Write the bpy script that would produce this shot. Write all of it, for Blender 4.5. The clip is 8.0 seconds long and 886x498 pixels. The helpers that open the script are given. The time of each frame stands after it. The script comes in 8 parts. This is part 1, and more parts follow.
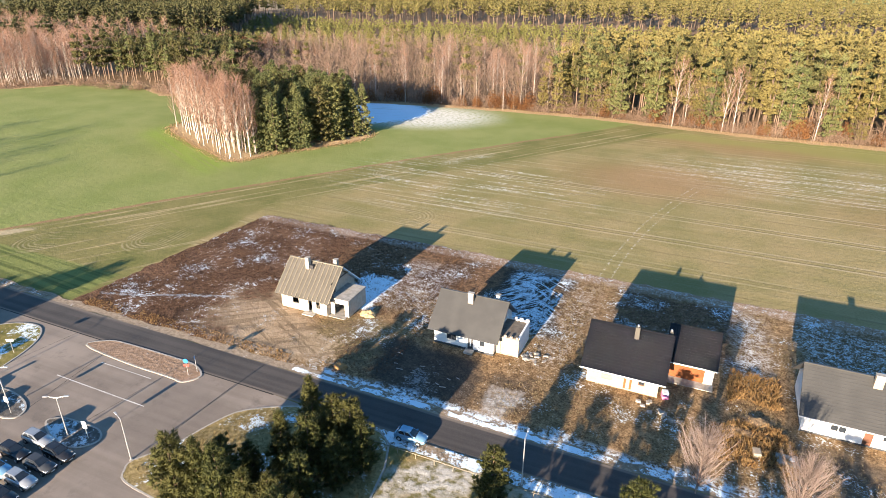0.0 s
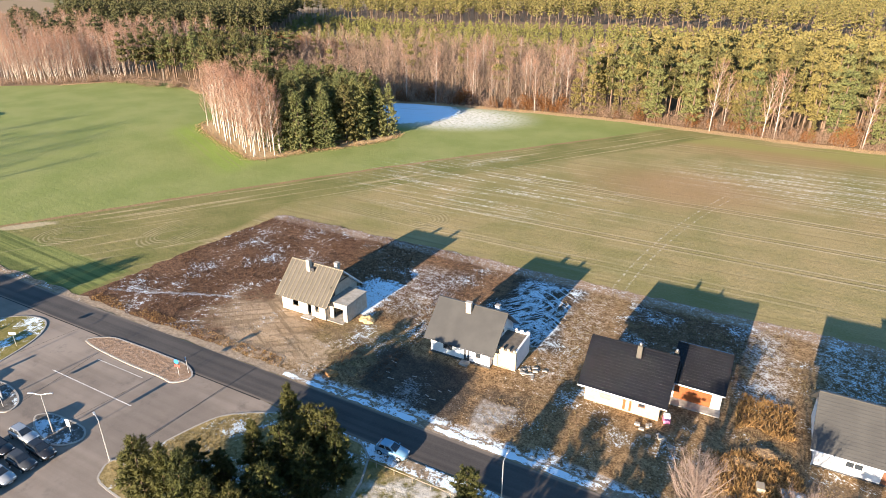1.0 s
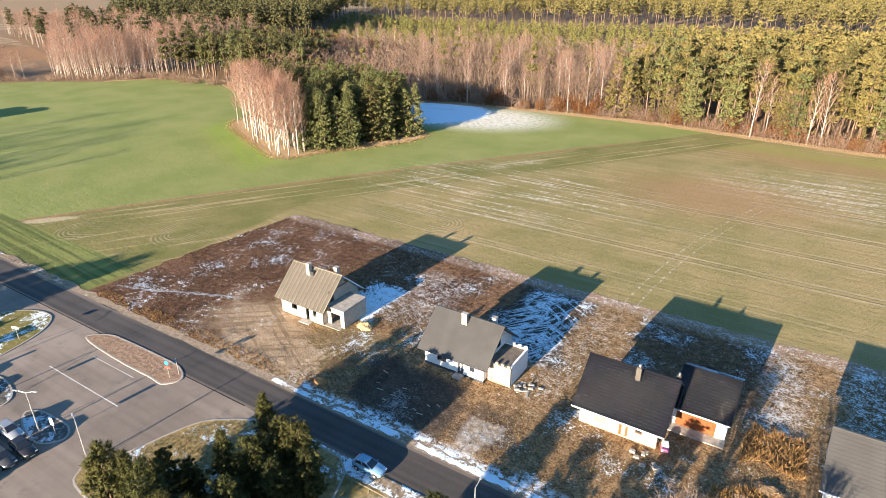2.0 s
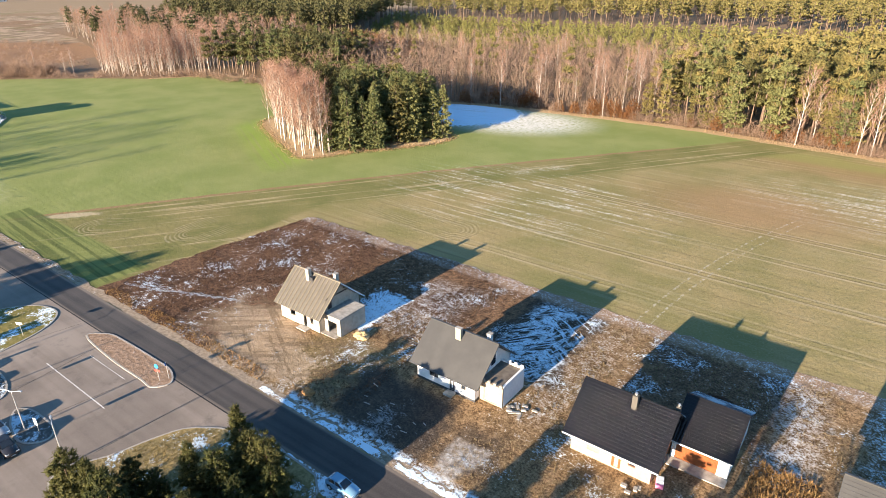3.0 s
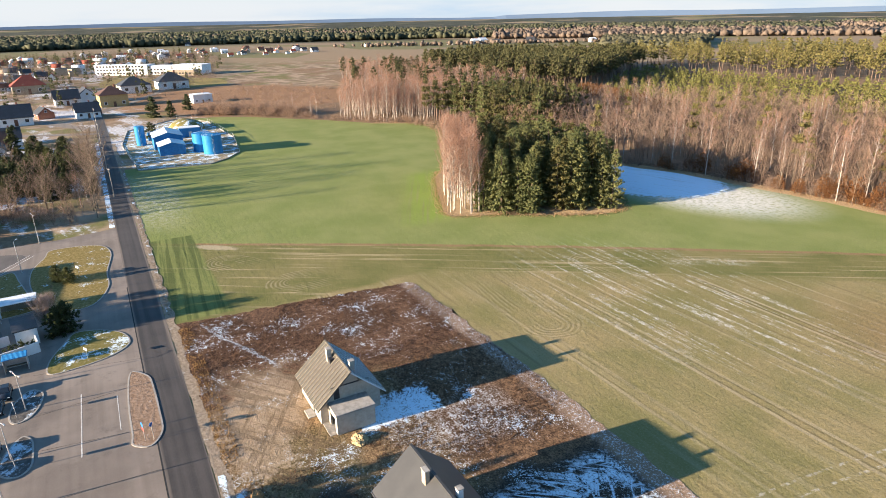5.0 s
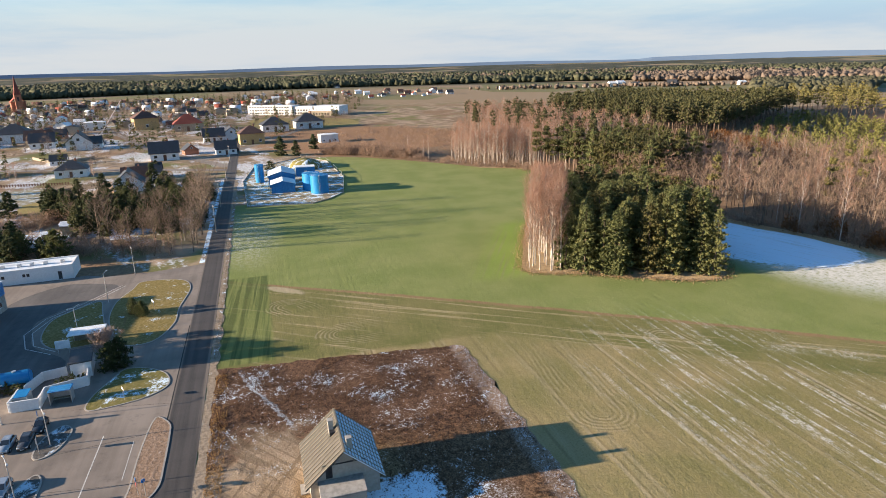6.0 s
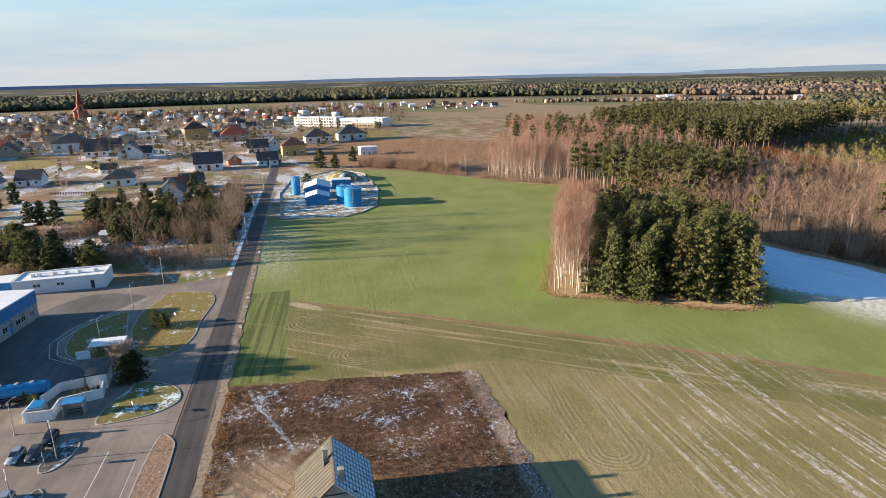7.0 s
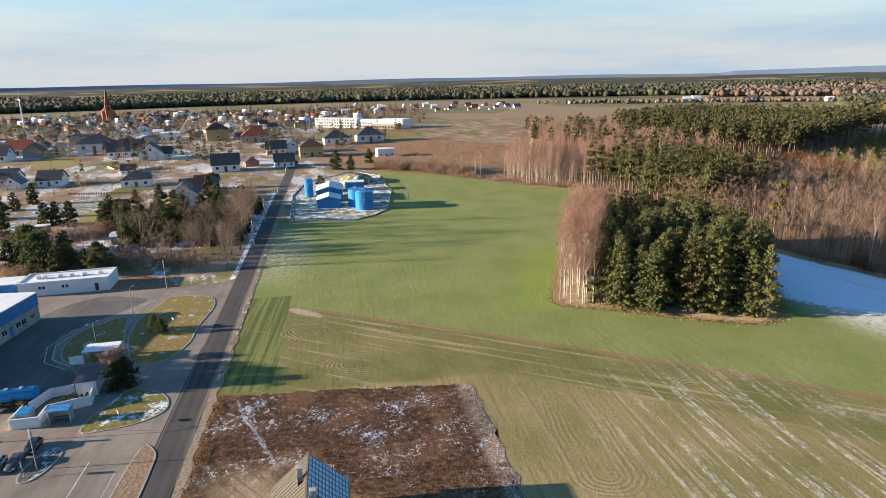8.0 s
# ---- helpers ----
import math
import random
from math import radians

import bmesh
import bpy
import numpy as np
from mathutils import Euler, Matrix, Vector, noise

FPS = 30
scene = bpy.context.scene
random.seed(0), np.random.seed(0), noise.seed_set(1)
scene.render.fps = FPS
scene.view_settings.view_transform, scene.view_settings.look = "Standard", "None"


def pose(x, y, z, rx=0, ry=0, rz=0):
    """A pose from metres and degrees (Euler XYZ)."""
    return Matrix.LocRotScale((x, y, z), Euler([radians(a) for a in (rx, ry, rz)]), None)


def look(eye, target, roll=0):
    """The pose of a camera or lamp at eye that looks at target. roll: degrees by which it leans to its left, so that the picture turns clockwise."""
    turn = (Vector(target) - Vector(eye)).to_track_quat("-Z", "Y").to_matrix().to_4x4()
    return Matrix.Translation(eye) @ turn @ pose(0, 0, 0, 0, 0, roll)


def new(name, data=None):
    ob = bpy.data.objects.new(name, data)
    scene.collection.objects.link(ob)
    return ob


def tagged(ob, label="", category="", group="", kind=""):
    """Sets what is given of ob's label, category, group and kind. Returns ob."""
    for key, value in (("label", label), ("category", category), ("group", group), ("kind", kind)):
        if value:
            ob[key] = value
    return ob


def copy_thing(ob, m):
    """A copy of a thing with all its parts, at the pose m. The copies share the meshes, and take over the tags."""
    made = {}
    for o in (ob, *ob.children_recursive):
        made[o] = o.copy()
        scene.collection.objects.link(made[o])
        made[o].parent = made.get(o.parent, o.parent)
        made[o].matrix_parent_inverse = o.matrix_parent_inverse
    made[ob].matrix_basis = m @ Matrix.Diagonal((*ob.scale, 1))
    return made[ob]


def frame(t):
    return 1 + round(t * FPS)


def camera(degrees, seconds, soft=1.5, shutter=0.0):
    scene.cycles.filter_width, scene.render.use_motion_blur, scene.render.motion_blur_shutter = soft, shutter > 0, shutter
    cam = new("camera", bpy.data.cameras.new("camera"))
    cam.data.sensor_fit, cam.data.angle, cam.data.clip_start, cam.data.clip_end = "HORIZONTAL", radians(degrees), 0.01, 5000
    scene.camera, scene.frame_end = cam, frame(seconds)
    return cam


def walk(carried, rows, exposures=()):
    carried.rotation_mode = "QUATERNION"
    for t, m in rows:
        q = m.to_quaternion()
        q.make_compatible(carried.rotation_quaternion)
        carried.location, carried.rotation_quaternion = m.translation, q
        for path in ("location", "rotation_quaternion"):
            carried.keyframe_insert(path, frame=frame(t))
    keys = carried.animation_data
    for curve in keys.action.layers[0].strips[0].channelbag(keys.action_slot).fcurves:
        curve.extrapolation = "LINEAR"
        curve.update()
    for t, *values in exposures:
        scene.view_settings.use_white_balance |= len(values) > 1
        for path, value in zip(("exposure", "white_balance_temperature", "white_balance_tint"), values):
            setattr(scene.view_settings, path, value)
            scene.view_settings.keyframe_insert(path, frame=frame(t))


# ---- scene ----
cam = camera(71.30, 8.0, soft=0.9)
PATH = [
    (0.00, (2.736, 1.508, 44.342), (-38.427, 82.434, 2.429), 0.40),
    (0.50, (4.612, 4.085, 44.125), (-39.659, 83.322, 2.155), 0.20),
    (1.00, (6.211, 6.461, 44.081), (-40.928, 84.043, 2.141), 0.20),
    (1.50, (7.788, 9.067, 44.004), (-42.197, 84.793, 1.967), 0.10),
    (3.00, (11.827, 17.887, 44.002), (-46.763, 87.075, 1.809), -0.20),
    (3.50, (12.827, 20.778, 43.973), (-48.367, 87.672, 1.777), -0.20),
    (4.00, (13.794, 23.780, 43.967), (-50.068, 88.092, 1.710), -0.30),
    (4.25, (14.197, 25.221, 43.970), (-50.869, 88.312, 1.710), -0.40),
    (4.40, (14.479, 26.229, 43.972), (-51.419, 88.454, 1.717), -0.47),
    (4.50, (14.737, 27.710, 43.973), (-52.058, 88.819, 1.496), -0.33),
    (4.60, (15.550, 31.544, 43.788), (-55.112, 88.713, 2.092), -0.64),
    (4.70, (16.109, 35.432, 43.668), (-58.187, 88.711, 3.154), -0.98),
    (4.80, (16.015, 39.328, 43.637), (-61.724, 88.620, 4.562), -0.94),
    (4.90, (15.718, 43.242, 43.678), (-65.334, 88.292, 6.249), -0.94),
    (5.00, (15.618, 47.170, 43.742), (-69.042, 87.293, 8.773), -1.22),
    (5.10, (15.026, 51.029, 43.476), (-72.074, 86.894, 9.900), -1.43),
    (5.20, (14.285, 54.880, 43.270), (-75.457, 85.865, 11.867), -1.73),
    (5.30, (13.757, 57.602, 43.272), (-77.652, 84.992, 13.371), -1.98),
    (5.45, (13.356, 58.885, 43.631), (-78.710, 84.420, 14.105), -1.85),
    (5.80, (12.782, 60.717, 44.144), (-80.158, 83.583, 15.174), -1.66),
    (6.15, (12.208, 62.549, 44.657), (-81.530, 82.727, 16.268), -1.47),
    (6.50, (11.692, 64.198, 45.119), (-82.698, 81.946, 17.271), -1.30),
    (7.00, (10.723, 66.895, 45.421), (-84.573, 81.244, 18.722), -1.30),
    (7.50, (9.522, 69.276, 45.506), (-86.102, 81.879, 19.099), -1.30),
    (8.00, (8.263, 71.801, 45.810), (-87.578, 82.400, 19.312), -1.30),
]
walk(cam, [(t, look(eye, target, roll)) for t, eye, target, roll in PATH],
     exposures=((0.0, 2.2), (4.5, 2.2), (4.9, 2.1), (5.3, 1.88), (6.5, 1.74), (8.0, 1.72)))

# world and light
SUN_ELEV, SUN_TURN = radians(11.8), radians(182.0)
world = bpy.data.worlds.new("sky")
scene.world = world
world.use_nodes = True
wn = world.node_tree
sky = wn.nodes.new("ShaderNodeTexSky")
sky.sky_type, sky.sun_disc, sky.sun_elevation, sky.sun_rotation = "NISHITA", False, SUN_ELEV, SUN_TURN
sky.air_density, sky.dust_density, sky.ozone_density = 1.0, 0.25, 2.8
wtc = wn.nodes.new("ShaderNodeTexCoord")
wmap = wn.nodes.new("ShaderNodeMapping")
wmap.inputs["Scale"].default_value = (1.2, 0.8, 7.0)
wnoise = wn.nodes.new("ShaderNodeTexNoise")
wnoise.inputs["Scale"].default_value, wnoise.inputs["Detail"].default_value = 2.2, 7.0
wnoise.inputs["Roughness"].default_value = 0.6
wramp = wn.nodes.new("ShaderNodeMapRange")
wramp.interpolation_type = "SMOOTHSTEP"
wramp.inputs["From Min"].default_value, wramp.inputs["From Max"].default_value = 0.34, 0.62
wramp.inputs["To Max"].default_value = 0.95
wmix = wn.nodes.new("ShaderNodeMix")
wmix.data_type = "RGBA"
wband = wn.nodes.new("ShaderNodeMix")
wband.data_type = "RGBA"
wband.inputs["A"].default_value, wband.inputs["B"].default_value = (1.72, 2.28, 2.92, 1), (2.68, 2.80, 2.96, 1)
wn.links.new(wband.outputs["Result"], wmix.inputs["B"])
wn.links.new(wramp.outputs["Result"], wband.inputs["Factor"])
wn.links.new(wtc.outputs["Generated"], wmap.inputs["Vector"])
wn.links.new(wmap.outputs["Vector"], wnoise.inputs["Vector"])
wn.links.new(wnoise.outputs["Fac"], wramp.inputs["Value"])
wsep = wn.nodes.new("ShaderNodeSeparateXYZ")
wlow = wn.nodes.new("ShaderNodeMapRange")
wlow.interpolation_type = "SMOOTHSTEP"
wlow.inputs["From Min"].default_value, wlow.inputs["From Max"].default_value = 0.21, 0.03
wmul = wn.nodes.new("ShaderNodeMath")
wmul.operation = "MULTIPLY"
wn.links.new(wtc.outputs["Generated"], wsep.inputs[0])
wn.links.new(wsep.outputs["Z"], wlow.inputs["Value"])
wmul.inputs[0].default_value = 0.95
wn.links.new(wlow.outputs["Result"], wmul.inputs[1])
wn.links.new(wmul.outputs[0], wmix.inputs["Factor"])
wsat = wn.nodes.new("ShaderNodeHueSaturation")
wsat.inputs["Saturation"].default_value = 1.14
wn.links.new(sky.outputs["Color"], wsat.inputs["Color"])
wn.links.new(wsat.outputs["Color"], wmix.inputs["A"])
wn.links.new(wmix.outputs["Result"], wn.nodes["Background"].inputs["Color"])
wn.nodes["Background"].inputs["Strength"].default_value = 0.076

sun_lamp = new("sun", bpy.data.lights.new("sun", "SUN"))
sun_lamp.data.energy, sun_lamp.data.angle, sun_lamp.data.color = 5.1, radians(0.53), (1.0, 0.812, 0.612)
sun_lamp.matrix_world = look((math.sin(SUN_TURN) * 100 * math.cos(SUN_ELEV), math.cos(SUN_TURN) * 100 * math.cos(SUN_ELEV), 100 * math.sin(SUN_ELEV)), (0, 0, 0))

# ---- plan: u runs along the road, v square to it, away from the parking ----
ROAD_TURN = 3.47
RC, RS = math.cos(radians(ROAD_TURN)), math.sin(radians(ROAD_TURN))
ROAD_Y = 47.8


def at_uv(u, v, z=0.0):
    return Vector((u * RC - v * RS, ROAD_Y + u * RS + v * RC, z))


def pose_uv(u, v, z=0.0, turn=0.0):
    p = at_uv(u, v, z)
    return pose(p.x, p.y, p.z, 0, 0, ROAD_TURN + turn)

# ---- materials ----
class Shade:
    """A node material with short names for the nodes that the surfaces need."""

    def __init__(self, name, rough=0.85, metal=0.0, spec=0.3):
        self.mat = bpy.data.materials.new(name)
        self.mat.use_nodes = True
        self.tree = self.mat.node_tree
        self.bsdf = self.tree.nodes["Principled BSDF"]
        self.bsdf.inputs["Roughness"].default_value = rough
        self.bsdf.inputs["Metallic"].default_value = metal
        self.bsdf.inputs["Specular IOR Level"].default_value = spec

    def put(self, socket, value):
        if isinstance(value, bpy.types.NodeSocket):
            self.tree.links.new(value, socket)
        elif isinstance(value, (tuple, list)) and len(value) == 3 and socket.type == "RGBA":
            socket.default_value = (*value, 1)
        else:
            socket.default_value = value

    def op(self, kind, a, b=0.0, c=0.0, clamp=False):
        n = self.tree.nodes.new("ShaderNodeMath")
        n.operation, n.use_clamp = kind, clamp
        for i, v in enumerate((a, b, c)):
            self.put(n.inputs[i], v)
        return n.outputs[0]

    def add(self, a, b):
        return self.op("ADD", a, b)

    def mul(self, a, b):
        return self.op("MULTIPLY", a, b)

    def low(self, *parts):
        out = parts[0]
        for p in parts[1:]:
            out = self.op("MINIMUM", out, p)
        return out

    def high(self, *parts):
        out = parts[0]
        for p in parts[1:]:
            out = self.op("MAXIMUM", out, p)
        return out

    def inv(self, a):
        return self.op("SUBTRACT", 1.0, a)

    def step(self, x, lo, hi, top=1.0):
        n = self.tree.nodes.new("ShaderNodeMapRange")
        n.interpolation_type = "SMOOTHSTEP"
        for key, v in (("Value", x), ("From Min", lo), ("From Max", hi), ("To Min", 0.0), ("To Max", top)):
            self.put(n.inputs[key], v)
        return n.outputs["Result"]

    def mix(self, f, a, b):
        n = self.tree.nodes.new("ShaderNodeMix")
        n.data_type = "RGBA"
        for s in n.inputs:
            if s.name == "Factor" and s.type == "VALUE":
                self.put(s, f)
            if s.name == "A" and s.type == "RGBA":
                self.put(s, a)
            if s.name == "B" and s.type == "RGBA":
                self.put(s, b)
        return next(o for o in n.outputs if o.type == "RGBA")

    def place(self):
        return self.tree.nodes.new("ShaderNodeNewGeometry").outputs["Position"]

    def local(self):
        return self.tree.nodes.new("ShaderNodeTexCoord").outputs["Object"]

    def split(self, v):
        n = self.tree.nodes.new("ShaderNodeSeparateXYZ")
        self.put(n.inputs[0], v)
        return n.outputs[0], n.outputs[1], n.outputs[2]

    def stretch(self, v, scale=(1, 1, 1), turn=0.0, shift=(0, 0, 0)):
        n = self.tree.nodes.new("ShaderNodeMapping")
        n.vector_type = "TEXTURE"
        self.put(n.inputs["Vector"], v)
        n.inputs["Location"].default_value = shift
        n.inputs["Rotation"].default_value = (0, 0, radians(turn))
        n.inputs["Scale"].default_value = scale
        return n.outputs[0]

    def noise(self, v, scale, detail=4.0, rough=0.55):
        n = self.tree.nodes.new("ShaderNodeTexNoise")
        self.put(n.inputs["Vector"], v)
        n.inputs["Scale"].default_value, n.inputs["Detail"].default_value, n.inputs["Roughness"].default_value = scale, detail, rough
        return n.outputs["Fac"]

    def cells(self, v, scale):
        n = self.tree.nodes.new("ShaderNodeTexVoronoi")
        self.put(n.inputs["Vector"], v)
        n.inputs["Scale"].default_value = scale
        return n.outputs["Distance"], n.outputs["Color"]

    def wave(self, v, scale, warp=1.0, axis="Y"):
        n = self.tree.nodes.new("ShaderNodeTexWave")
        n.bands_direction = axis
        self.put(n.inputs["Vector"], v)
        n.inputs["Scale"].default_value, n.inputs["Distortion"].default_value = scale, warp
        n.inputs["Detail"].default_value, n.inputs["Detail Scale"].default_value = 2.0, 1.5
        return n.outputs["Fac"]

    def island(self):
        return self.tree.nodes.new("ShaderNodeNewGeometry").outputs["Random Per Island"]

    def chance(self):
        return self.tree.nodes.new("ShaderNodeObjectInfo").outputs["Random"]

    def line(self, x, y, x0, y0, x1, y1):
        """Metres to the left of the line from 0 to 1, seen from above."""
        d = math.hypot(x1 - x0, y1 - y0)
        nx, ny = -(y1 - y0) / d, (x1 - x0) / d
        return self.add(self.add(self.mul(x, nx), self.mul(y, ny)), -(nx * x0 + ny * y0))

    def oval(self, x, y, cx, cy, rx, ry, turn=0.0):
        """1 at the centre of an oval, 0 on its rim, below 0 outside."""
        c, s = math.cos(radians(turn)), math.sin(radians(turn))
        dx, dy = self.add(x, -cx), self.add(y, -cy)
        a = self.mul(self.add(self.mul(dx, c), self.mul(dy, s)), 1 / rx)
        b = self.mul(self.add(self.mul(dy, c), self.mul(dx, -s)), 1 / ry)
        return self.inv(self.op("SQRT", self.add(self.mul(a, a), self.mul(b, b))))

    def box(self, x, y, x0, x1, y0, y1):
        """Metres inside a box, below 0 outside."""
        return self.low(self.add(x, -x0), self.op("SUBTRACT", x1, x), self.add(y, -y0), self.op("SUBTRACT", y1, y))

    def done(self, colour, bump=None, strength=0.5, distance=0.05, rough=None):
        self.put(self.bsdf.inputs["Base Color"], colour)
        if rough is not None:
            self.put(self.bsdf.inputs["Roughness"], rough)
        if bump is not None:
            n = self.tree.nodes.new("ShaderNodeBump")
            n.inputs["Strength"].default_value, n.inputs["Distance"].default_value = strength, distance
            self.put(n.inputs["Height"], bump)
            self.tree.links.new(n.outputs[0], self.bsdf.inputs["Normal"])
        return self.mat


def speckled(name, a, b, scale=4.0, rough=0.85, bump=0.3, distance=0.02, metal=0.0, spec=0.3, big=0.35):
    s = Shade(name, rough, metal, spec)
    v = s.local()
    n1, n2 = s.noise(v, scale, 5), s.noise(v, big, 3)
    f = s.step(s.add(s.mul(n1, 0.6), s.mul(n2, 0.4)), 0.32, 0.68)
    return s.done(s.mix(f, a, b), n1, bump, distance)


def leafy(name, a, b, c, rough=0.75, grain=5.0, relief=0.25, clear=0.4):
    """Needles, twigs or blades: tinted blade by blade and plant by plant, with a fine ruffled relief."""
    s = Shade(name, rough, 0.0, 0.25)
    f = s.island()
    g = s.chance()
    n = s.noise(s.local(), grain, 3, 0.7)
    col = s.mix(s.step(s.add(s.mul(f, 0.55), s.mul(n, 0.6)), 0.25, 0.85), a, b)
    col = s.mix(s.mul(s.step(g, 0.2, 1.0), 0.6), col, c)
    s.done(col, n, 1.0, relief)
    through_leaf = s.tree.nodes.new("ShaderNodeBsdfTranslucent")
    s.put(through_leaf.inputs["Color"], col)
    both = s.tree.nodes.new("ShaderNodeMixShader")
    both.inputs["Fac"].default_value = clear
    s.tree.links.new(s.bsdf.outputs[0], both.inputs[1])
    s.tree.links.new(through_leaf.outputs[0], both.inputs[2])
    s.tree.links.new(both.outputs[0], s.tree.nodes["Material Output"].inputs["Surface"])
    return s.mat


def bark(name, a, b, scale=3.0):
    s = Shade(name, 0.9)
    v = s.stretch(s.local(), (1, 1, 4))
    return s.done(s.mix(s.step(s.noise(v, scale, 4), 0.35, 0.65), a, b), s.noise(v, scale * 3, 3), 0.5, 0.03)


M_PINE = leafy("pine_needles", (0.100, 0.094, 0.035), (0.244, 0.212, 0.073), (0.278, 0.225, 0.079))
M_PINE_LIGHT = leafy("young_pine_needles", (0.125, 0.129, 0.039), (0.250, 0.237, 0.072), (0.281, 0.237, 0.075))
M_PINE_DARK = leafy("dark_pine_needles", (0.060, 0.060, 0.025), (0.148, 0.138, 0.049), (0.180, 0.156, 0.055))
M_PINE_BLOCK = leafy("dense_block_needles", (0.040, 0.045, 0.020), (0.105, 0.106, 0.042), (0.125, 0.115, 0.046))
M_PINE_OLIVE = leafy("olive_pine_needles", (0.121, 0.107, 0.039), (0.250, 0.207, 0.073), (0.284, 0.227, 0.079))
M_PINE_NEAR = leafy("bank_pine_needles", (0.034, 0.045, 0.016), (0.105, 0.112, 0.032), (0.12, 0.11, 0.034), 0.55)
M_SPRUCE = leafy("spruce_needles", (0.035, 0.049, 0.023), (0.084, 0.096, 0.036), (0.108, 0.111, 0.039))
M_TWIG = leafy("bare_twigs", (0.201, 0.137, 0.099), (0.392, 0.272, 0.196), (0.311, 0.207, 0.147), 0.9)
M_TWIG_BIRCH = leafy("birch_twigs", (0.251, 0.137, 0.095), (0.436, 0.266, 0.188), (0.356, 0.209, 0.145), 0.9)
M_TWIG_GREY = leafy("grey_brown_twigs", (0.13, 0.095, 0.072), (0.25, 0.185, 0.14), (0.19, 0.14, 0.105), 0.9)
M_TWIG_RED = leafy("russet_leaves", (0.15, 0.065, 0.025), (0.24, 0.115, 0.045), (0.20, 0.10, 0.04), 0.9)
M_TWIG_PALE = leafy("pale_twigs", (0.312, 0.224, 0.186), (0.468, 0.370, 0.317), (0.390, 0.290, 0.248), 0.9)
M_DRY = leafy("dry_grass", (0.17, 0.12, 0.06), (0.34, 0.26, 0.14), (0.26, 0.20, 0.10), 0.95)
M_WEED = leafy("dead_weeds", (0.075, 0.04, 0.025), (0.16, 0.09, 0.05), (0.12, 0.07, 0.04), 0.95)
M_STRAW = leafy("tall_straw", (0.180, 0.102, 0.039), (0.435, 0.277, 0.119), (0.300, 0.180, 0.070), 0.95)
M_BANKGRASS = leafy("bank_grass", (0.10, 0.085, 0.03), (0.30, 0.23, 0.11), (0.20, 0.14, 0.06), 0.95)
M_PINE_COPPICE = leafy("coppice_pine_needles", (0.077, 0.093, 0.037), (0.190, 0.203, 0.076), (0.229, 0.224, 0.086))
M_FRINGE = leafy("tan_fringe_grass", (0.26, 0.175, 0.09), (0.44, 0.32, 0.18), (0.38, 0.265, 0.145), 0.95)
M_BARK = bark("bark", (0.10, 0.075, 0.055), (0.20, 0.15, 0.11))
M_BARK_PINE = bark("pine_bark", (0.085, 0.062, 0.048), (0.19, 0.13, 0.09))
M_BARK_BIRCH = bark("birch_bark", (0.20, 0.17, 0.145), (0.50, 0.45, 0.40), 5.0)


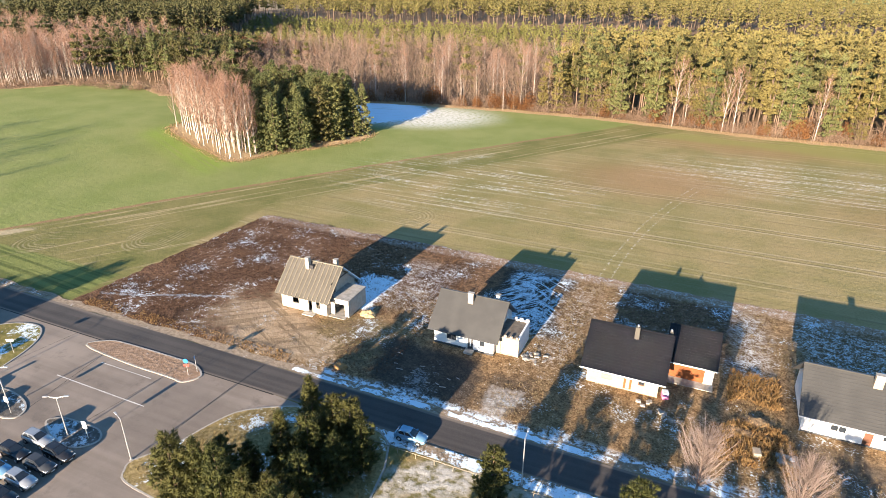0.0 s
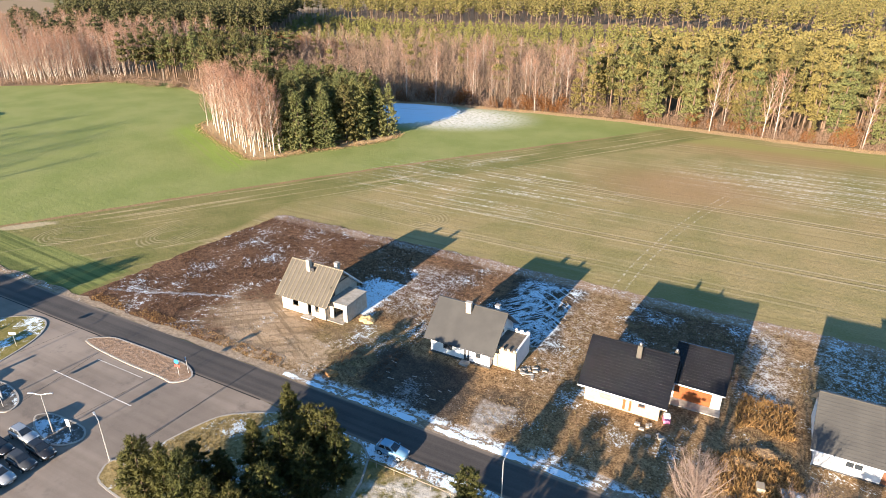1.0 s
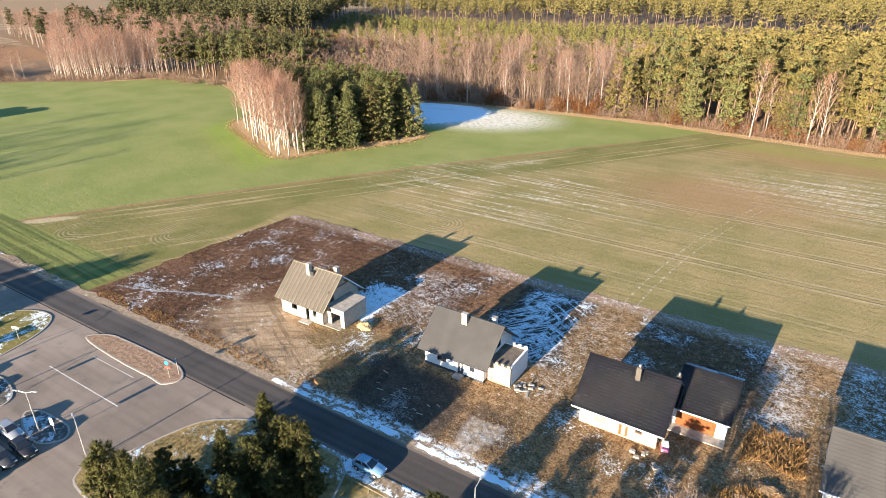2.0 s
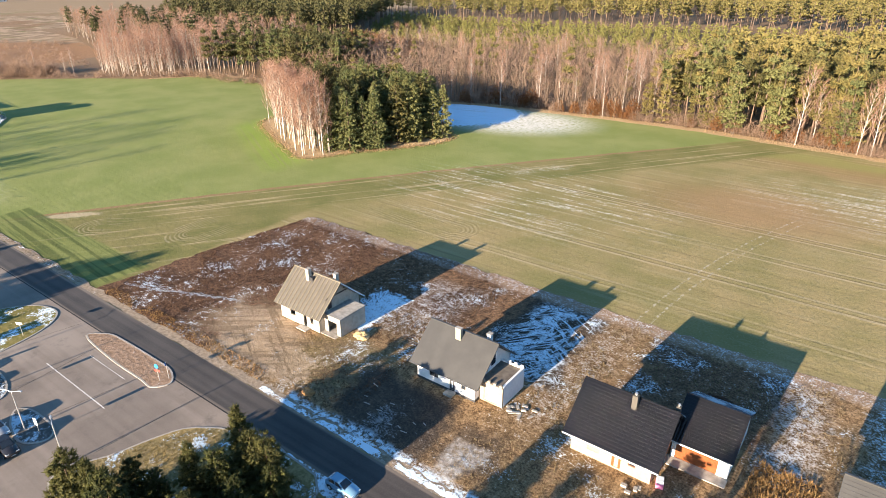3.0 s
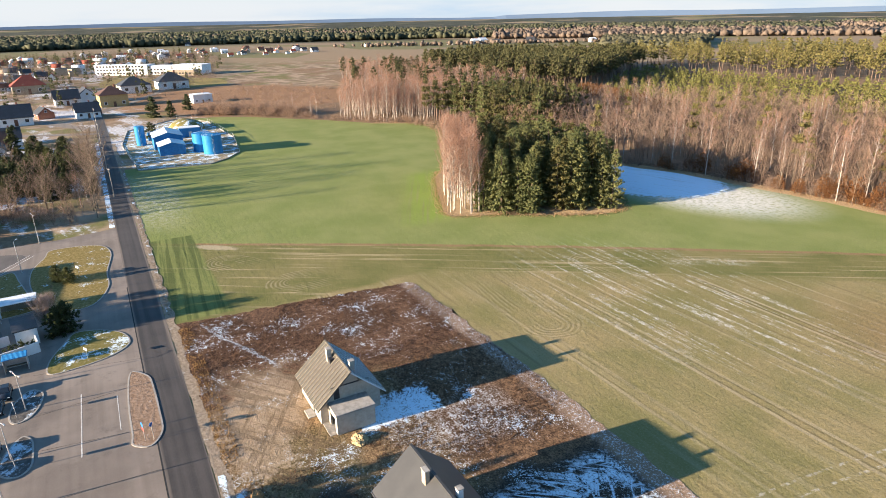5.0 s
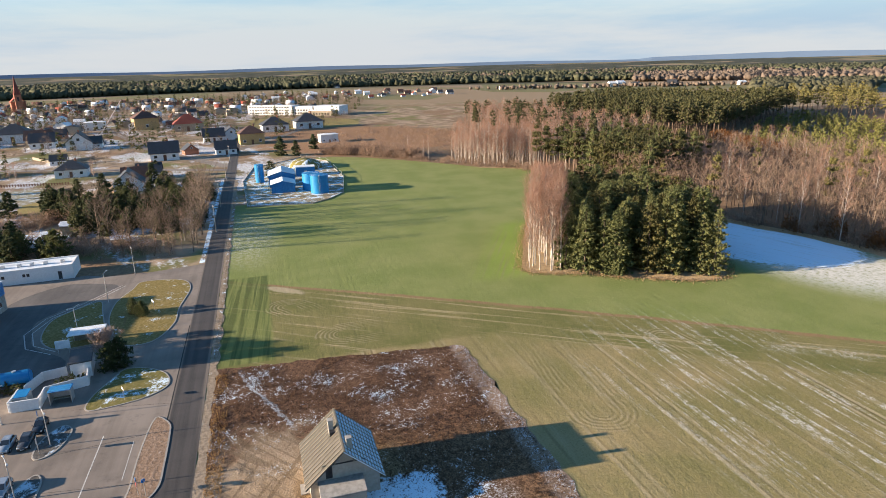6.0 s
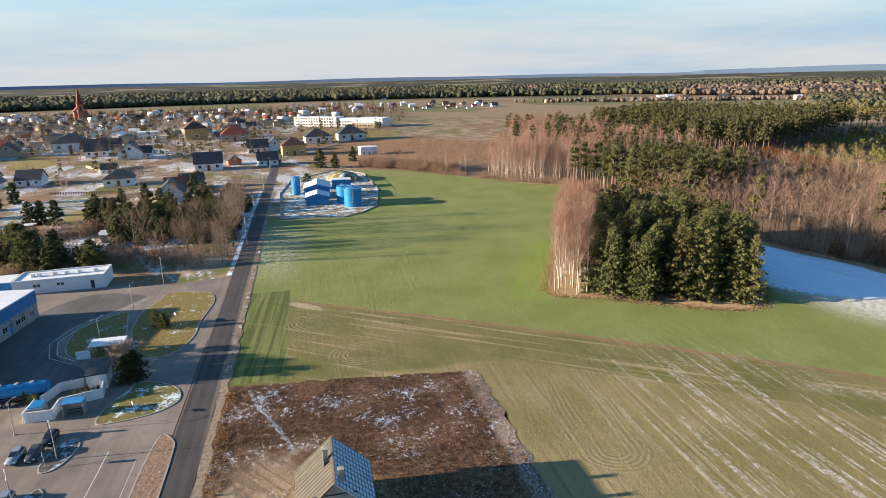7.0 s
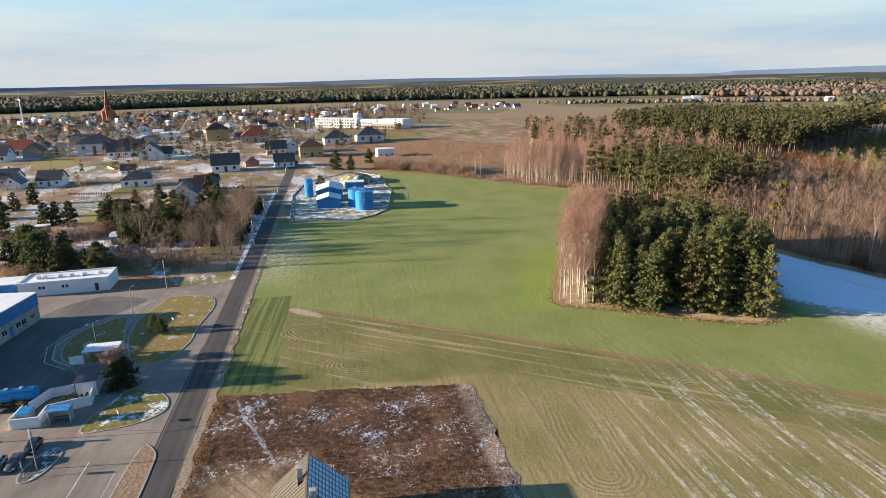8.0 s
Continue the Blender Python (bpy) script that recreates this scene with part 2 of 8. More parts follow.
def ground_material():
    s = Shade("fields", 0.95, 0.0, 0.1)
    p = s.place()
    x, y, z = s.split(p)
    n_big, n_mid, n_fine = s.noise(p, 0.012, 4), s.noise(p, 0.09, 5), s.noise(p, 0.9, 6, 0.65)
    hu, hv, hz = s.split(s.stretch(p, (1, 1, 1), ROAD_TURN, (0, ROAD_Y, 0)))
    streak = s.noise(s.stretch(p, (14, 0.8, 1), ROAD_TURN), 0.6, 5, 0.68)
    wob = s.mul(s.add(n_mid, -0.5), 1.8)
    mid_y = s.mul(s.add(y, -111.0), 1 / 62.0)
    bow = s.mul(s.high(s.inv(s.mul(mid_y, mid_y)), 0.0), 2.2)
    side = s.op("SUBTRACT", s.add(s.line(x, y, -120.2, 49.0, -44.8, 173.0), wob), bow)
    # winter crop west of the farm track
    green = s.mix(s.step(n_mid, 0.3, 0.7), (0.172, 0.205, 0.062), (0.222, 0.240, 0.085))
    green = s.mix(s.mul(s.step(s.noise(p, 2.6, 4, 0.75), 0.50, 0.72), 0.4), green, (0.26, 0.245, 0.12))
    bright = s.step(s.add(s.line(x, y, -151, 121, -111, 103.5), wob), -9.0, -1.0)
    bright = s.mul(bright, s.step(s.line(x, y, -151, 121, -111, 103.5), 7.0, 4.0))
    green = s.mix(s.mul(s.mul(bright, s.mul(s.step(x, -104, -112), s.step(x, -158, -148))), s.step(s.noise(s.stretch(p, (22, 0.7, 1), -24), 0.8, 3), 0.30, 0.55, 0.7)), green, (0.19, 0.275, 0.045))
    # drilled crop east of it: thin, in rows along the road, with paired tramlines
    thin = s.mix(s.step(s.add(s.mul(n_big, 0.55), s.mul(n_mid, 0.45)), 0.38, 0.62), (0.192, 0.172, 0.066), (0.305, 0.236, 0.115))
    grit = s.noise(p, 3.4, 4, 0.75)
    thin = s.mix(s.step(grit, 0.52, 0.68, 0.4), thin, (0.36, 0.30, 0.19))
    thin = s.mix(s.step(grit, 0.47, 0.34, 0.5), thin, (0.125, 0.118, 0.042))
    thin = s.mix(s.mul(s.step(streak, 0.50, 0.72), 0.22), thin, (0.42, 0.36, 0.23))
    thin = s.mix(s.mul(s.step(streak, 0.46, 0.30), 0.22), thin, (0.165, 0.150, 0.055))
    beat = s.op("FRACT", s.add(s.mul(s.add(hv, s.mul(wob, 0.25)), 1 / 11.6), 0.19))
    tram = s.op("ABSOLUTE", s.mul(s.add(beat, -0.5), 11.6))
    wear = s.step(s.noise(s.stretch(p, (30, 3, 1), ROAD_TURN), 0.35, 3), 0.34, 0.6)
    thin = s.mix(s.mul(s.step(s.op("ABSOLUTE", s.add(tram, -0.95)), 0.42, 0.15, 0.55), wear), thin, (0.44, 0.365, 0.24))
    thin = s.mix(s.mul(s.step(s.op("ABSOLUTE", s.add(tram, -0.55)), 0.26, 0.08, 0.6), wear), thin, (0.12, 0.092, 0.048))
    half = s.op("ABSOLUTE", s.add(tram, -5.8))
    thin = s.mix(s.mul(s.step(half, 0.35, 0.1, 0.35), s.step(n_mid, 0.42, 0.6)), thin, (0.13, 0.10, 0.05))
    bare = s.high(s.step(s.oval(x, y, -16, 142, 30, 19, 8), 0.0, 0.8), s.step(s.oval(x, y, 2, 183, 44, 13, 4), 0.0, 0.8), s.step(s.oval(x, y, 42, 140, 34, 20, 4), 0.0, 0.9, 0.7))
    thin = s.mix(s.mul(bare, 0.62), thin, (0.29, 0.175, 0.092))
    edge_green = s.mul(s.step(y, 172, 188), s.step(s.noise(s.stretch(p, (40, 6, 1), 4), 0.5, 3), 0.4, 0.6, 0.7))
    thin = s.mix(edge_green, thin, (0.235, 0.235, 0.075))
    # headland beside the track, driven over along it
    along = s.noise(s.stretch(p, (20, 0.7, 1), 58.7), 0.55, 4, 0.62)
    headland = s.mix(s.step(s.add(s.mul(n_mid, 0.6), s.mul(grit, 0.4)), 0.35, 0.65), (0.130, 0.134, 0.043), (0.212, 0.182, 0.076))
    headland = s.mix(s.step(along, 0.54, 0.66, 0.6), headland, (0.42, 0.33, 0.20))
    headland = s.mix(s.step(along, 0.42, 0.34, 0.4), headland, (0.12, 0.125, 0.042))
    turn_in = s.high(s.step(s.add(side, wob), -15.0, -12.5), s.step(s.add(hu, wob), -77.5, -79.5))
    crop = s.mix(turn_in, thin, headland)
    crop = s.mix(s.step(side, -0.8, 0.5), crop, green)
    track = s.mul(s.step(s.op("ABSOLUTE", s.add(side, 0.3)), 0.95, 0.25), s.step(y, 182, 168, 0.9))
    crop = s.mix(s.mul(track, s.step(n_fine, 0.25, 0.5)), crop, (0.25, 0.155, 0.085))
    mouth = s.step(s.add(s.oval(x, y, -114, 56, 7, 1.7, 52), s.mul(s.add(n_fine, -0.5), 0.9)), 0.0, 0.5, 0.7)
    crop = s.mix(mouth, crop, (0.45, 0.37, 0.25))
    # greener strip with wheel marks beside the road
    head = s.step(s.add(s.box(hu, hv, -125, -80, 3.0, 12.6), s.mul(wob, 0.25)), 0.0, 1.0)
    crop = s.mix(s.mul(head, s.step(n_mid, 0.15, 0.45, 0.85)), crop, s.mix(s.step(s.noise(s.stretch(p, (40, 1, 1), ROAD_TURN - 4), 1.1, 2), 0.42, 0.6), (0.080, 0.105, 0.032), (0.170, 0.195, 0.062)))
    # curved wheel marks where machines turned
    for cx, cy, turn, r0, r1, reach in ((-53.0, 97.6, 178, 1.2, 4.6, 30), (-88.0, 66.5, 95, 1.2, 4.8, 10), (-71.5, 118.5, 12, 1.0, 3.6, 18), (-104, 57, 35, 1.0, 4.4, 9)):
        ua, ub, uc = s.split(s.stretch(p, (1, 1, 1), turn, (cx, cy, 0)))
        back = s.low(ua, 0.0)
        d = s.add(s.op("SQRT", s.add(s.mul(back, back), s.mul(ub, ub))), s.mul(s.add(n_mid, -0.5), 2.2))
        zone = s.mul(s.mul(s.step(d, r0 - 0.3, r0), s.step(d, r1 + 0.4, r1)), s.step(ua, reach, 0.0))
        zone = s.mul(zone, s.step(s.noise(p, 0.3, 4), 0.36, 0.6))
        ring = s.op("SINE", s.mul(d, 8.2))
        crop = s.mix(s.mul(zone, s.step(ring, 0.0, 0.7, 0.36)), crop, (0.43, 0.35, 0.23))
        crop = s.mix(s.mul(zone, s.step(ring, -0.2, -0.8, 0.4)), crop, (0.12, 0.10, 0.05))
    # frost left in the rows, on the headland and in two lines of footprints
    lumps = s.mul(s.step(s.noise(p, 0.8, 5, 0.7), 0.44, 0.58), s.step(grit, 0.40, 0.56))
    frost = s.mul(s.step(s.oval(x, y, -52, 121, 34, 21, 14), -0.15, 0.6), s.step(streak, 0.51, 0.60))
    frost = s.high(frost, s.mul(s.step(s.oval(x, y, 16, 158, 40, 17, 5), -0.2, 0.7), s.step(streak, 0.48, 0.58)))
    frost = s.high(frost, s.mul(s.step(s.oval(x, y, -60, 138, 14, 2.2, 58), -0.2, 0.6, 0.6), s.step(n_mid, 0.45, 0.6)))
    frost = s.mul(frost, s.add(s.mul(lumps, 0.68), 0.06))
    walk_off = s.add(y, -87.0)
    feet = s.op("ABSOLUTE", s.op("SUBTRACT", x, s.add(s.mul(s.mul(walk_off, walk_off), 0.0026), -13.6)))
    prints = s.mul(s.step(s.op("ABSOLUTE", s.add(feet, -0.85)), 0.24, 0.08), s.mul(s.step(y, 86, 88), s.step(y, 146, 138)))
    frost = s.high(frost, s.mul(prints, s.step(s.noise(p, 1.1, 3, 0.7), 0.47, 0.62, 0.34)))
    frost = s.high(frost, s.mul(s.step(s.oval(x, y, -93, 174, 26, 17, 22), -0.2, 0.6), s.step(n_fine, 0.2, 0.6, 0.85)))
    frost = s.high(frost, s.mul(s.step(s.oval(x, y, -164, 45, 40, 12, 4), 0.0, 0.8), s.step(s.add(s.mul(n_fine, 0.5), s.mul(grit, 0.5)), 0.44, 0.60, 0.5)))
    crop = s.mix(frost, crop, (0.68, 0.66, 0.62))
    deep = s.step(s.add(s.oval(x, y, -117, 170, 27, 19, 25), s.mul(s.add(n_fine, -0.5), 0.35)), 0.0, 0.12)
    stubble = s.step(s.noise(s.stretch(p, (12, 0.5, 1), 22), 0.9, 3), 0.56, 0.68, 0.4)
    crop = s.mix(s.mul(deep, s.op("SUBTRACT", 0.95, stubble)), crop, (0.70, 0.83, 0.93))
    # rough land round the village and the far fields
    far_d, far_c = s.cells(s.stretch(p, (210, 120, 100), 12), 1.0)
    fr, fg, fb = s.split(far_c)
    far = s.mix(s.step(fr, 0.3, 0.7), (0.25, 0.185, 0.12), (0.17, 0.155, 0.075))
    far = s.mix(s.step(fg, 0.6, 0.62), far, (0.26, 0.19, 0.12))
    rough_land = s.mix(s.step(n_mid, 0.35, 0.65), (0.19, 0.138, 0.088), (0.36, 0.265, 0.18))
    rough_land = s.mix(s.step(s.noise(p, 0.03, 5, 0.6), 0.50, 0.62), rough_land, (0.15, 0.145, 0.055))
    rough_land = s.mix(s.step(s.noise(p, 0.018, 4, 0.6), 0.53, 0.62, 0.8), rough_land, s.mix(s.step(n_fine, 0.3, 0.7), (0.15, 0.085, 0.048), (0.27, 0.17, 0.10)))
    snow = s.step(s.add(s.noise(s.stretch(p, (2.5, 1, 1), ROAD_TURN + 12), 0.06, 6, 0.62), s.mul(n_fine, 0.2)), 0.60, 0.68)
    snow = s.mul(snow, s.high(s.step(y, 62, 40), s.step(x, -316, -300)))
    rough_land = s.mix(s.mul(snow, s.step(n_fine, 0.3, 0.6, 0.75)), rough_land, (0.66, 0.70, 0.76))
    russet = s.step(s.add(s.oval(x, y, -385, 110, 120, 75, 25), s.mul(s.add(n_mid, -0.5), 0.7)), 0.0, 0.2)
    rough_land = s.mix(russet, rough_land, s.mix(s.step(n_fine, 0.3, 0.7), (0.21, 0.115, 0.06), (0.33, 0.20, 0.115)))
    span = s.op("SQRT", s.add(s.mul(x, x), s.mul(y, y)))
    wooded = s.mix(s.step(s.noise(p, 0.02, 5, 0.6), 0.35, 0.65), (0.035, 0.042, 0.028), (0.085, 0.080, 0.055))
    far = s.mix(s.mul(s.step(span, 1350, 1500), s.step(s.noise(p, 0.0021, 3), 0.60, 0.54)), far, wooded)
    away = s.step(span, 640, 860)
    rough_land = s.mix(away, rough_land, far)
    south = s.step(s.line(x, y, 0, ROAD_Y, 100, ROAD_Y + 100 * RS / RC), 0.0, -1.0)
    outside = s.high(s.step(x, -312, -316), south, s.mul(s.step(x, -205, -206), s.inv(s.step(s.line(x, y, -325, 70, -203, 70), -1.0, 1.0))))
    colour = s.mix(outside, crop, rough_land)
    # verge grass south of the road, under the pines
    near = s.mul(south, s.step(x, -46, -44))
    turf = s.mix(s.step(n_fine, 0.35, 0.65), (0.13, 0.115, 0.04), (0.27, 0.20, 0.09))
    turf = s.mix(s.mul(s.step(n_mid, 0.5, 0.62), s.step(n_fine, 0.35, 0.6, 0.5)), turf, (0.68, 0.69, 0.71))
    colour = s.mix(near, colour, turf)
    return s.done(colour, s.add(s.add(n_fine, s.mul(streak, 0.6)), s.mul(grit, 0.5)), 0.8, 0.12)


def plot_material():
    s = Shade("building_plots", 0.95, 0.0, 0.1)
    p = s.place()
    q = s.stretch(p, (1, 1, 1), ROAD_TURN, (0, ROAD_Y, 0))
    u, v, z = s.split(q)
    n_mid, n_fine, n_clod = s.noise(p, 0.16, 5), s.noise(p, 1.1, 6, 0.74), s.noise(p, 4.2, 5, 0.75)
    wob = s.mul(s.add(n_mid, -0.5), 7.0)
    grain = s.add(s.mul(n_fine, 0.45), s.mul(n_clod, 0.55))
    weeds = s.mix(s.step(grain, 0.41, 0.60), (0.052, 0.030, 0.019), (0.20, 0.112, 0.066))
    heath = s.mix(s.step(grain, 0.40, 0.61), (0.10, 0.060, 0.030), (0.37, 0.245, 0.13))
    heath = s.mix(s.mul(s.step(n_mid, 0.45, 0.7), 0.5), heath, (0.145, 0.105, 0.048))
    col = s.mix(s.step(s.add(u, wob), -56, -50), weeds, heath)
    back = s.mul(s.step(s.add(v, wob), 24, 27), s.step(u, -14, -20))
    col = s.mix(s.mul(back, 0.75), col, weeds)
    turf = s.step(s.add(s.box(u, v, -46, -31, 4.5, 18), wob), 0.0, 3.0, 0.85)
    col = s.mix(turf, col, s.mix(s.step(grain, 0.40, 0.62), (0.085, 0.068, 0.030), (0.30, 0.22, 0.115)))
    sand = s.step(s.add(s.oval(u, v, -51.5, 11.5, 9.5, 8.0), s.mul(s.add(n_mid, -0.5), 2.2)), 0.0, 0.40)
    sand = s.high(sand, s.step(s.add(s.oval(u, v, -46, 7.5, 10, 4.5), s.add(s.mul(s.add(n_fine, -0.5), 1.6), s.mul(s.add(n_mid, -0.5), 1.5))), 0.05, 0.4))
    wheel_a = s.noise(s.stretch(q, (14, 1, 1), 38), 0.9, 3, 0.6)
    wheel_b = s.noise(s.stretch(q, (12, 1, 1), -28), 1.0, 3, 0.6)
    churn = s.high(s.step(wheel_a, 0.51, 0.58), s.step(wheel_b, 0.53, 0.60))
    sand = s.mul(sand, s.inv(s.mul(s.step(n_clod, 0.48, 0.64), 0.6)))
    col = s.mix(s.mul(sand, 0.9), col, s.mix(s.step(s.add(s.mul(n_fine, 0.4), s.mul(s.noise(s.stretch(q, (7, 1, 1), 24), 0.5, 4, 0.6), 0.6)), 0.28, 0.72), (0.26, 0.19, 0.122), (0.45, 0.342, 0.235)))
    col = s.mix(s.mul(s.mul(churn, s.step(s.box(u, v, -64, -30, 3.2, 19), 0.0, 4.0)), 0.62), col, (0.15, 0.105, 0.065))
    soil = s.step(s.add(s.box(u, v, -34, -18.5, 3.6, 14.8), wob), 0.0, 2.0)
    soil = s.high(soil, s.step(s.add(s.box(u, v, -20, -12, 4, 13), wob), 0.0, 2.0, 0.6))
    col = s.mix(s.mul(soil, 0.95), col, s.mix(s.step(grain, 0.38, 0.64), (0.042, 0.033, 0.026), (0.115, 0.09, 0.07)))
    # shade behind the black-roofed house, put into the ground colour as darker weeds
    shade3 = s.step(s.add(s.box(u, v, -9, 9, 24, 41), wob), 0.0, 3.0, 0.8)
    col = s.mix(shade3, col, weeds)
    # near-black ground colour painted where the grey house's shade lies
    shade2 = s.step(s.add(s.box(u, v, -27, -13.5, 21, 41), wob), 0.0, 2.0, 0.8)
    col = s.mix(shade2, col, s.mix(s.step(grain, 0.4, 0.6), (0.026, 0.022, 0.019), (0.085, 0.066, 0.05)))
    soil4 = s.step(s.add(s.box(u, v, 12, 40, 4, 14.5), wob), 0.0, 2.0)
    col = s.mix(s.mul(soil4, 0.8), col, s.mix(s.step(n_fine, 0.35, 0.7), (0.10, 0.076, 0.055), (0.20, 0.155, 0.11)))
    # drive of pale grit beside the middle house
    drive = s.step(s.add(s.box(u, v, -18.5, -14.0, 2.4, 10), s.mul(wob, 0.5)), 0.0, 1.2)
    col = s.mix(s.mul(drive, 0.8), col, s.mix(s.step(n_fine, 0.35, 0.65), (0.30, 0.23, 0.16), (0.62, 0.60, 0.57)))
    # frost and old snow: thin everywhere, thick where houses keep the sun away
    spots = s.mul(s.step(s.add(s.add(s.mul(n_clod, 0.6), s.mul(n_fine, 0.4)), s.mul(n_mid, 0.6)), 0.87, 0.96), 0.8)
    spots = s.high(spots, s.mul(s.step(u, -54, -60), s.step(s.add(s.add(s.mul(n_clod, 0.5), s.mul(n_fine, 0.5)), s.mul(n_mid, 0.45)), 0.785, 0.835, 0.8)))
    spots = s.mul(spots, s.inv(s.mul(sand, 0.6)))
    pale = s.mul(s.step(s.add(s.box(u, v, -42, -30, 19, 38), wob), 0.0, 5.0), s.step(grain, 0.47, 0.60, 0.62))
    pale = s.high(pale, s.mul(s.step(s.add(s.box(u, v, -17, -9, 14, 40), wob), 0.0, 4.0), s.step(grain, 0.49, 0.62, 0.55)))
    pale = s.high(pale, s.mul(s.step(s.add(s.box(u, v, 6, 13, 22, 41), wob), 0.0, 3.5), s.step(grain, 0.45, 0.58, 0.62)))
    keep1 = s.step(s.add(s.box(u, v, -46, -39.2, 18, 29), s.mul(s.add(n_fine, -0.5), 6)), 0.0, 1.2)
    keep1 = s.mul(keep1, s.step(grain, 0.36, 0.50, 0.95))
    rut_a = s.noise(s.stretch(q, (9, 1, 1), 48, (-20, 24, 0)), 0.85, 3, 0.5)
    rut_b = s.noise(s.stretch(q, (8, 1, 1), -38, (-20, 24, 0)), 0.75, 3, 0.5)
    turn_mix = s.step(s.noise(p, 0.07, 2), 0.44, 0.56)
    rut = s.mix(turn_mix, rut_a, rut_b)
    ruts = s.step(s.op("ABSOLUTE", s.add(rut, -0.5)), 0.075, 0.01)
    ruts = s.high(ruts, s.step(s.op("ABSOLUTE", s.add(s.noise(s.stretch(q, (5, 1, 1), 75, (-20, 24, 0)), 0.6, 3, 0.5), -0.52)), 0.05, 0.01, 0.8))
    keep2 = s.mul(s.step(s.add(s.box(u, v, -25, -14.5, 21, 40), s.mul(s.add(n_fine, -0.5), 5)), 0.0, 2.0), s.high(s.mul(ruts, s.step(grain, 0.40, 0.52, 0.85)), s.step(grain, 0.56, 0.64, 0.6)))
    keep3 = s.mul(s.step(s.add(s.box(u, v, -8, 9, 24, 41), wob), 0.0, 3.0), s.step(grain, 0.56, 0.66, 0.5))
    keep4 = s.mul(s.step(s.add(s.box(u, v, 14, 34, 22, 41), wob), 0.0, 3.0), s.step(grain, 0.48, 0.58, 0.75))
    keep5 = s.mul(s.step(s.add(s.box(u, v, -38, 40, 2, 5.0), s.mul(wob, 0.3)), 0.0, 1.0), s.step(n_fine, 0.42, 0.58, 0.85))
    edge = s.mul(s.step(s.op("ABSOLUTE", s.add(v, -41.3)), 2.2, 0.4), s.step(s.add(s.mul(n_clod, 0.6), s.mul(n_fine, 0.4)), 0.50, 0.60, 0.55))
    col = s.mix(s.step(s.add(v, s.mul(wob, 0.25)), 39.0, 40.5, 0.6), col, (0.33, 0.23, 0.16))
    ditch = s.step(s.op("ABSOLUTE", s.add(s.add(s.line(u, v, -78, 6.6, -59, 14.0), s.mul(s.add(n_fine, -0.5), 2.4)), s.mul(s.add(n_mid, -0.5), 3.0))), 0.36, 0.08, 0.5)
    ditch = s.mul(ditch, s.step(n_clod, 0.38, 0.56))
    ditch = s.mul(ditch, s.mul(s.step(u, -79, -77), s.step(u, -58.5, -61)))
    spots = s.mul(spots, s.inv(s.mul(soil, 0.75)))
    snow = s.high(spots, ditch, pale, keep1, keep2, keep3, keep4, keep5, edge)
    col = s.mix(s.mul(soil, s.mul(ruts, 0.5)), col, (0.055, 0.045, 0.035))
    col = s.mix(snow, col, (0.70, 0.83, 0.93))
    return s.done(col, s.add(n_fine, s.mul(n_clod, 0.6)), 0.9, 0.16)


def asphalt_material(name, a, b, stain):
    s = Shade(name, 0.82, 0.0, 0.3)
    p = s.place()
    n1, n2 = s.noise(p, 0.12, 5, 0.6), s.noise(p, 9.0, 3)
    along = s.noise(s.stretch(p, (30, 0.8, 1), ROAD_TURN), 0.7, 4)
    col = s.mix(s.step(s.add(s.mul(n1, 0.6), s.mul(along, 0.4)), 0.36, 0.64), a, b)
    col = s.mix(s.mul(s.step(s.noise(p, 0.33, 6, 0.7), 0.53, 0.70), 0.6), col, stain)
    col = s.mix(s.step(s.noise(p, 0.05, 4, 0.6), 0.50, 0.64, 0.5), col, stain)
    return s.done(s.mix(s.mul(s.step(n2, 0.4, 0.7), 0.2), col, b), n2, 0.25, 0.01)


def turf_material(name, a, b, snow_amount, snow_edge=0.56):
    s = Shade(name, 0.95, 0.0, 0.1)
    p = s.place()
    n1, n2 = s.noise(p, 0.35, 5), s.noise(p, 2.2, 5, 0.65)
    col = s.mix(s.step(n2, 0.3, 0.7), a, b)
    n3 = s.noise(p, 5.5, 4, 0.7)
    snow = s.step(s.add(s.add(s.mul(n1, 0.5), s.mul(n2, 0.25)), s.mul(n3, 0.25)), snow_edge, snow_edge + 0.06, snow_amount)
    return s.done(s.mix(snow, col, (0.70, 0.83, 0.93)), n2, 0.8, 0.1)


def striped(name, a, b, scale, axis="X", rough=0.5, metal=0.0, bump=0.6, distance=0.04, spec=0.4):
    s = Shade(name, rough, metal, spec)
    v = s.local()
    w = s.wave(v, scale, 0.0, axis)
    n = s.noise(v, 1.5, 4)
    return s.done(s.mix(s.step(n, 0.35, 0.65), a, b), w, bump, distance)


M_GROUND, M_PLOT = ground_material(), plot_material()


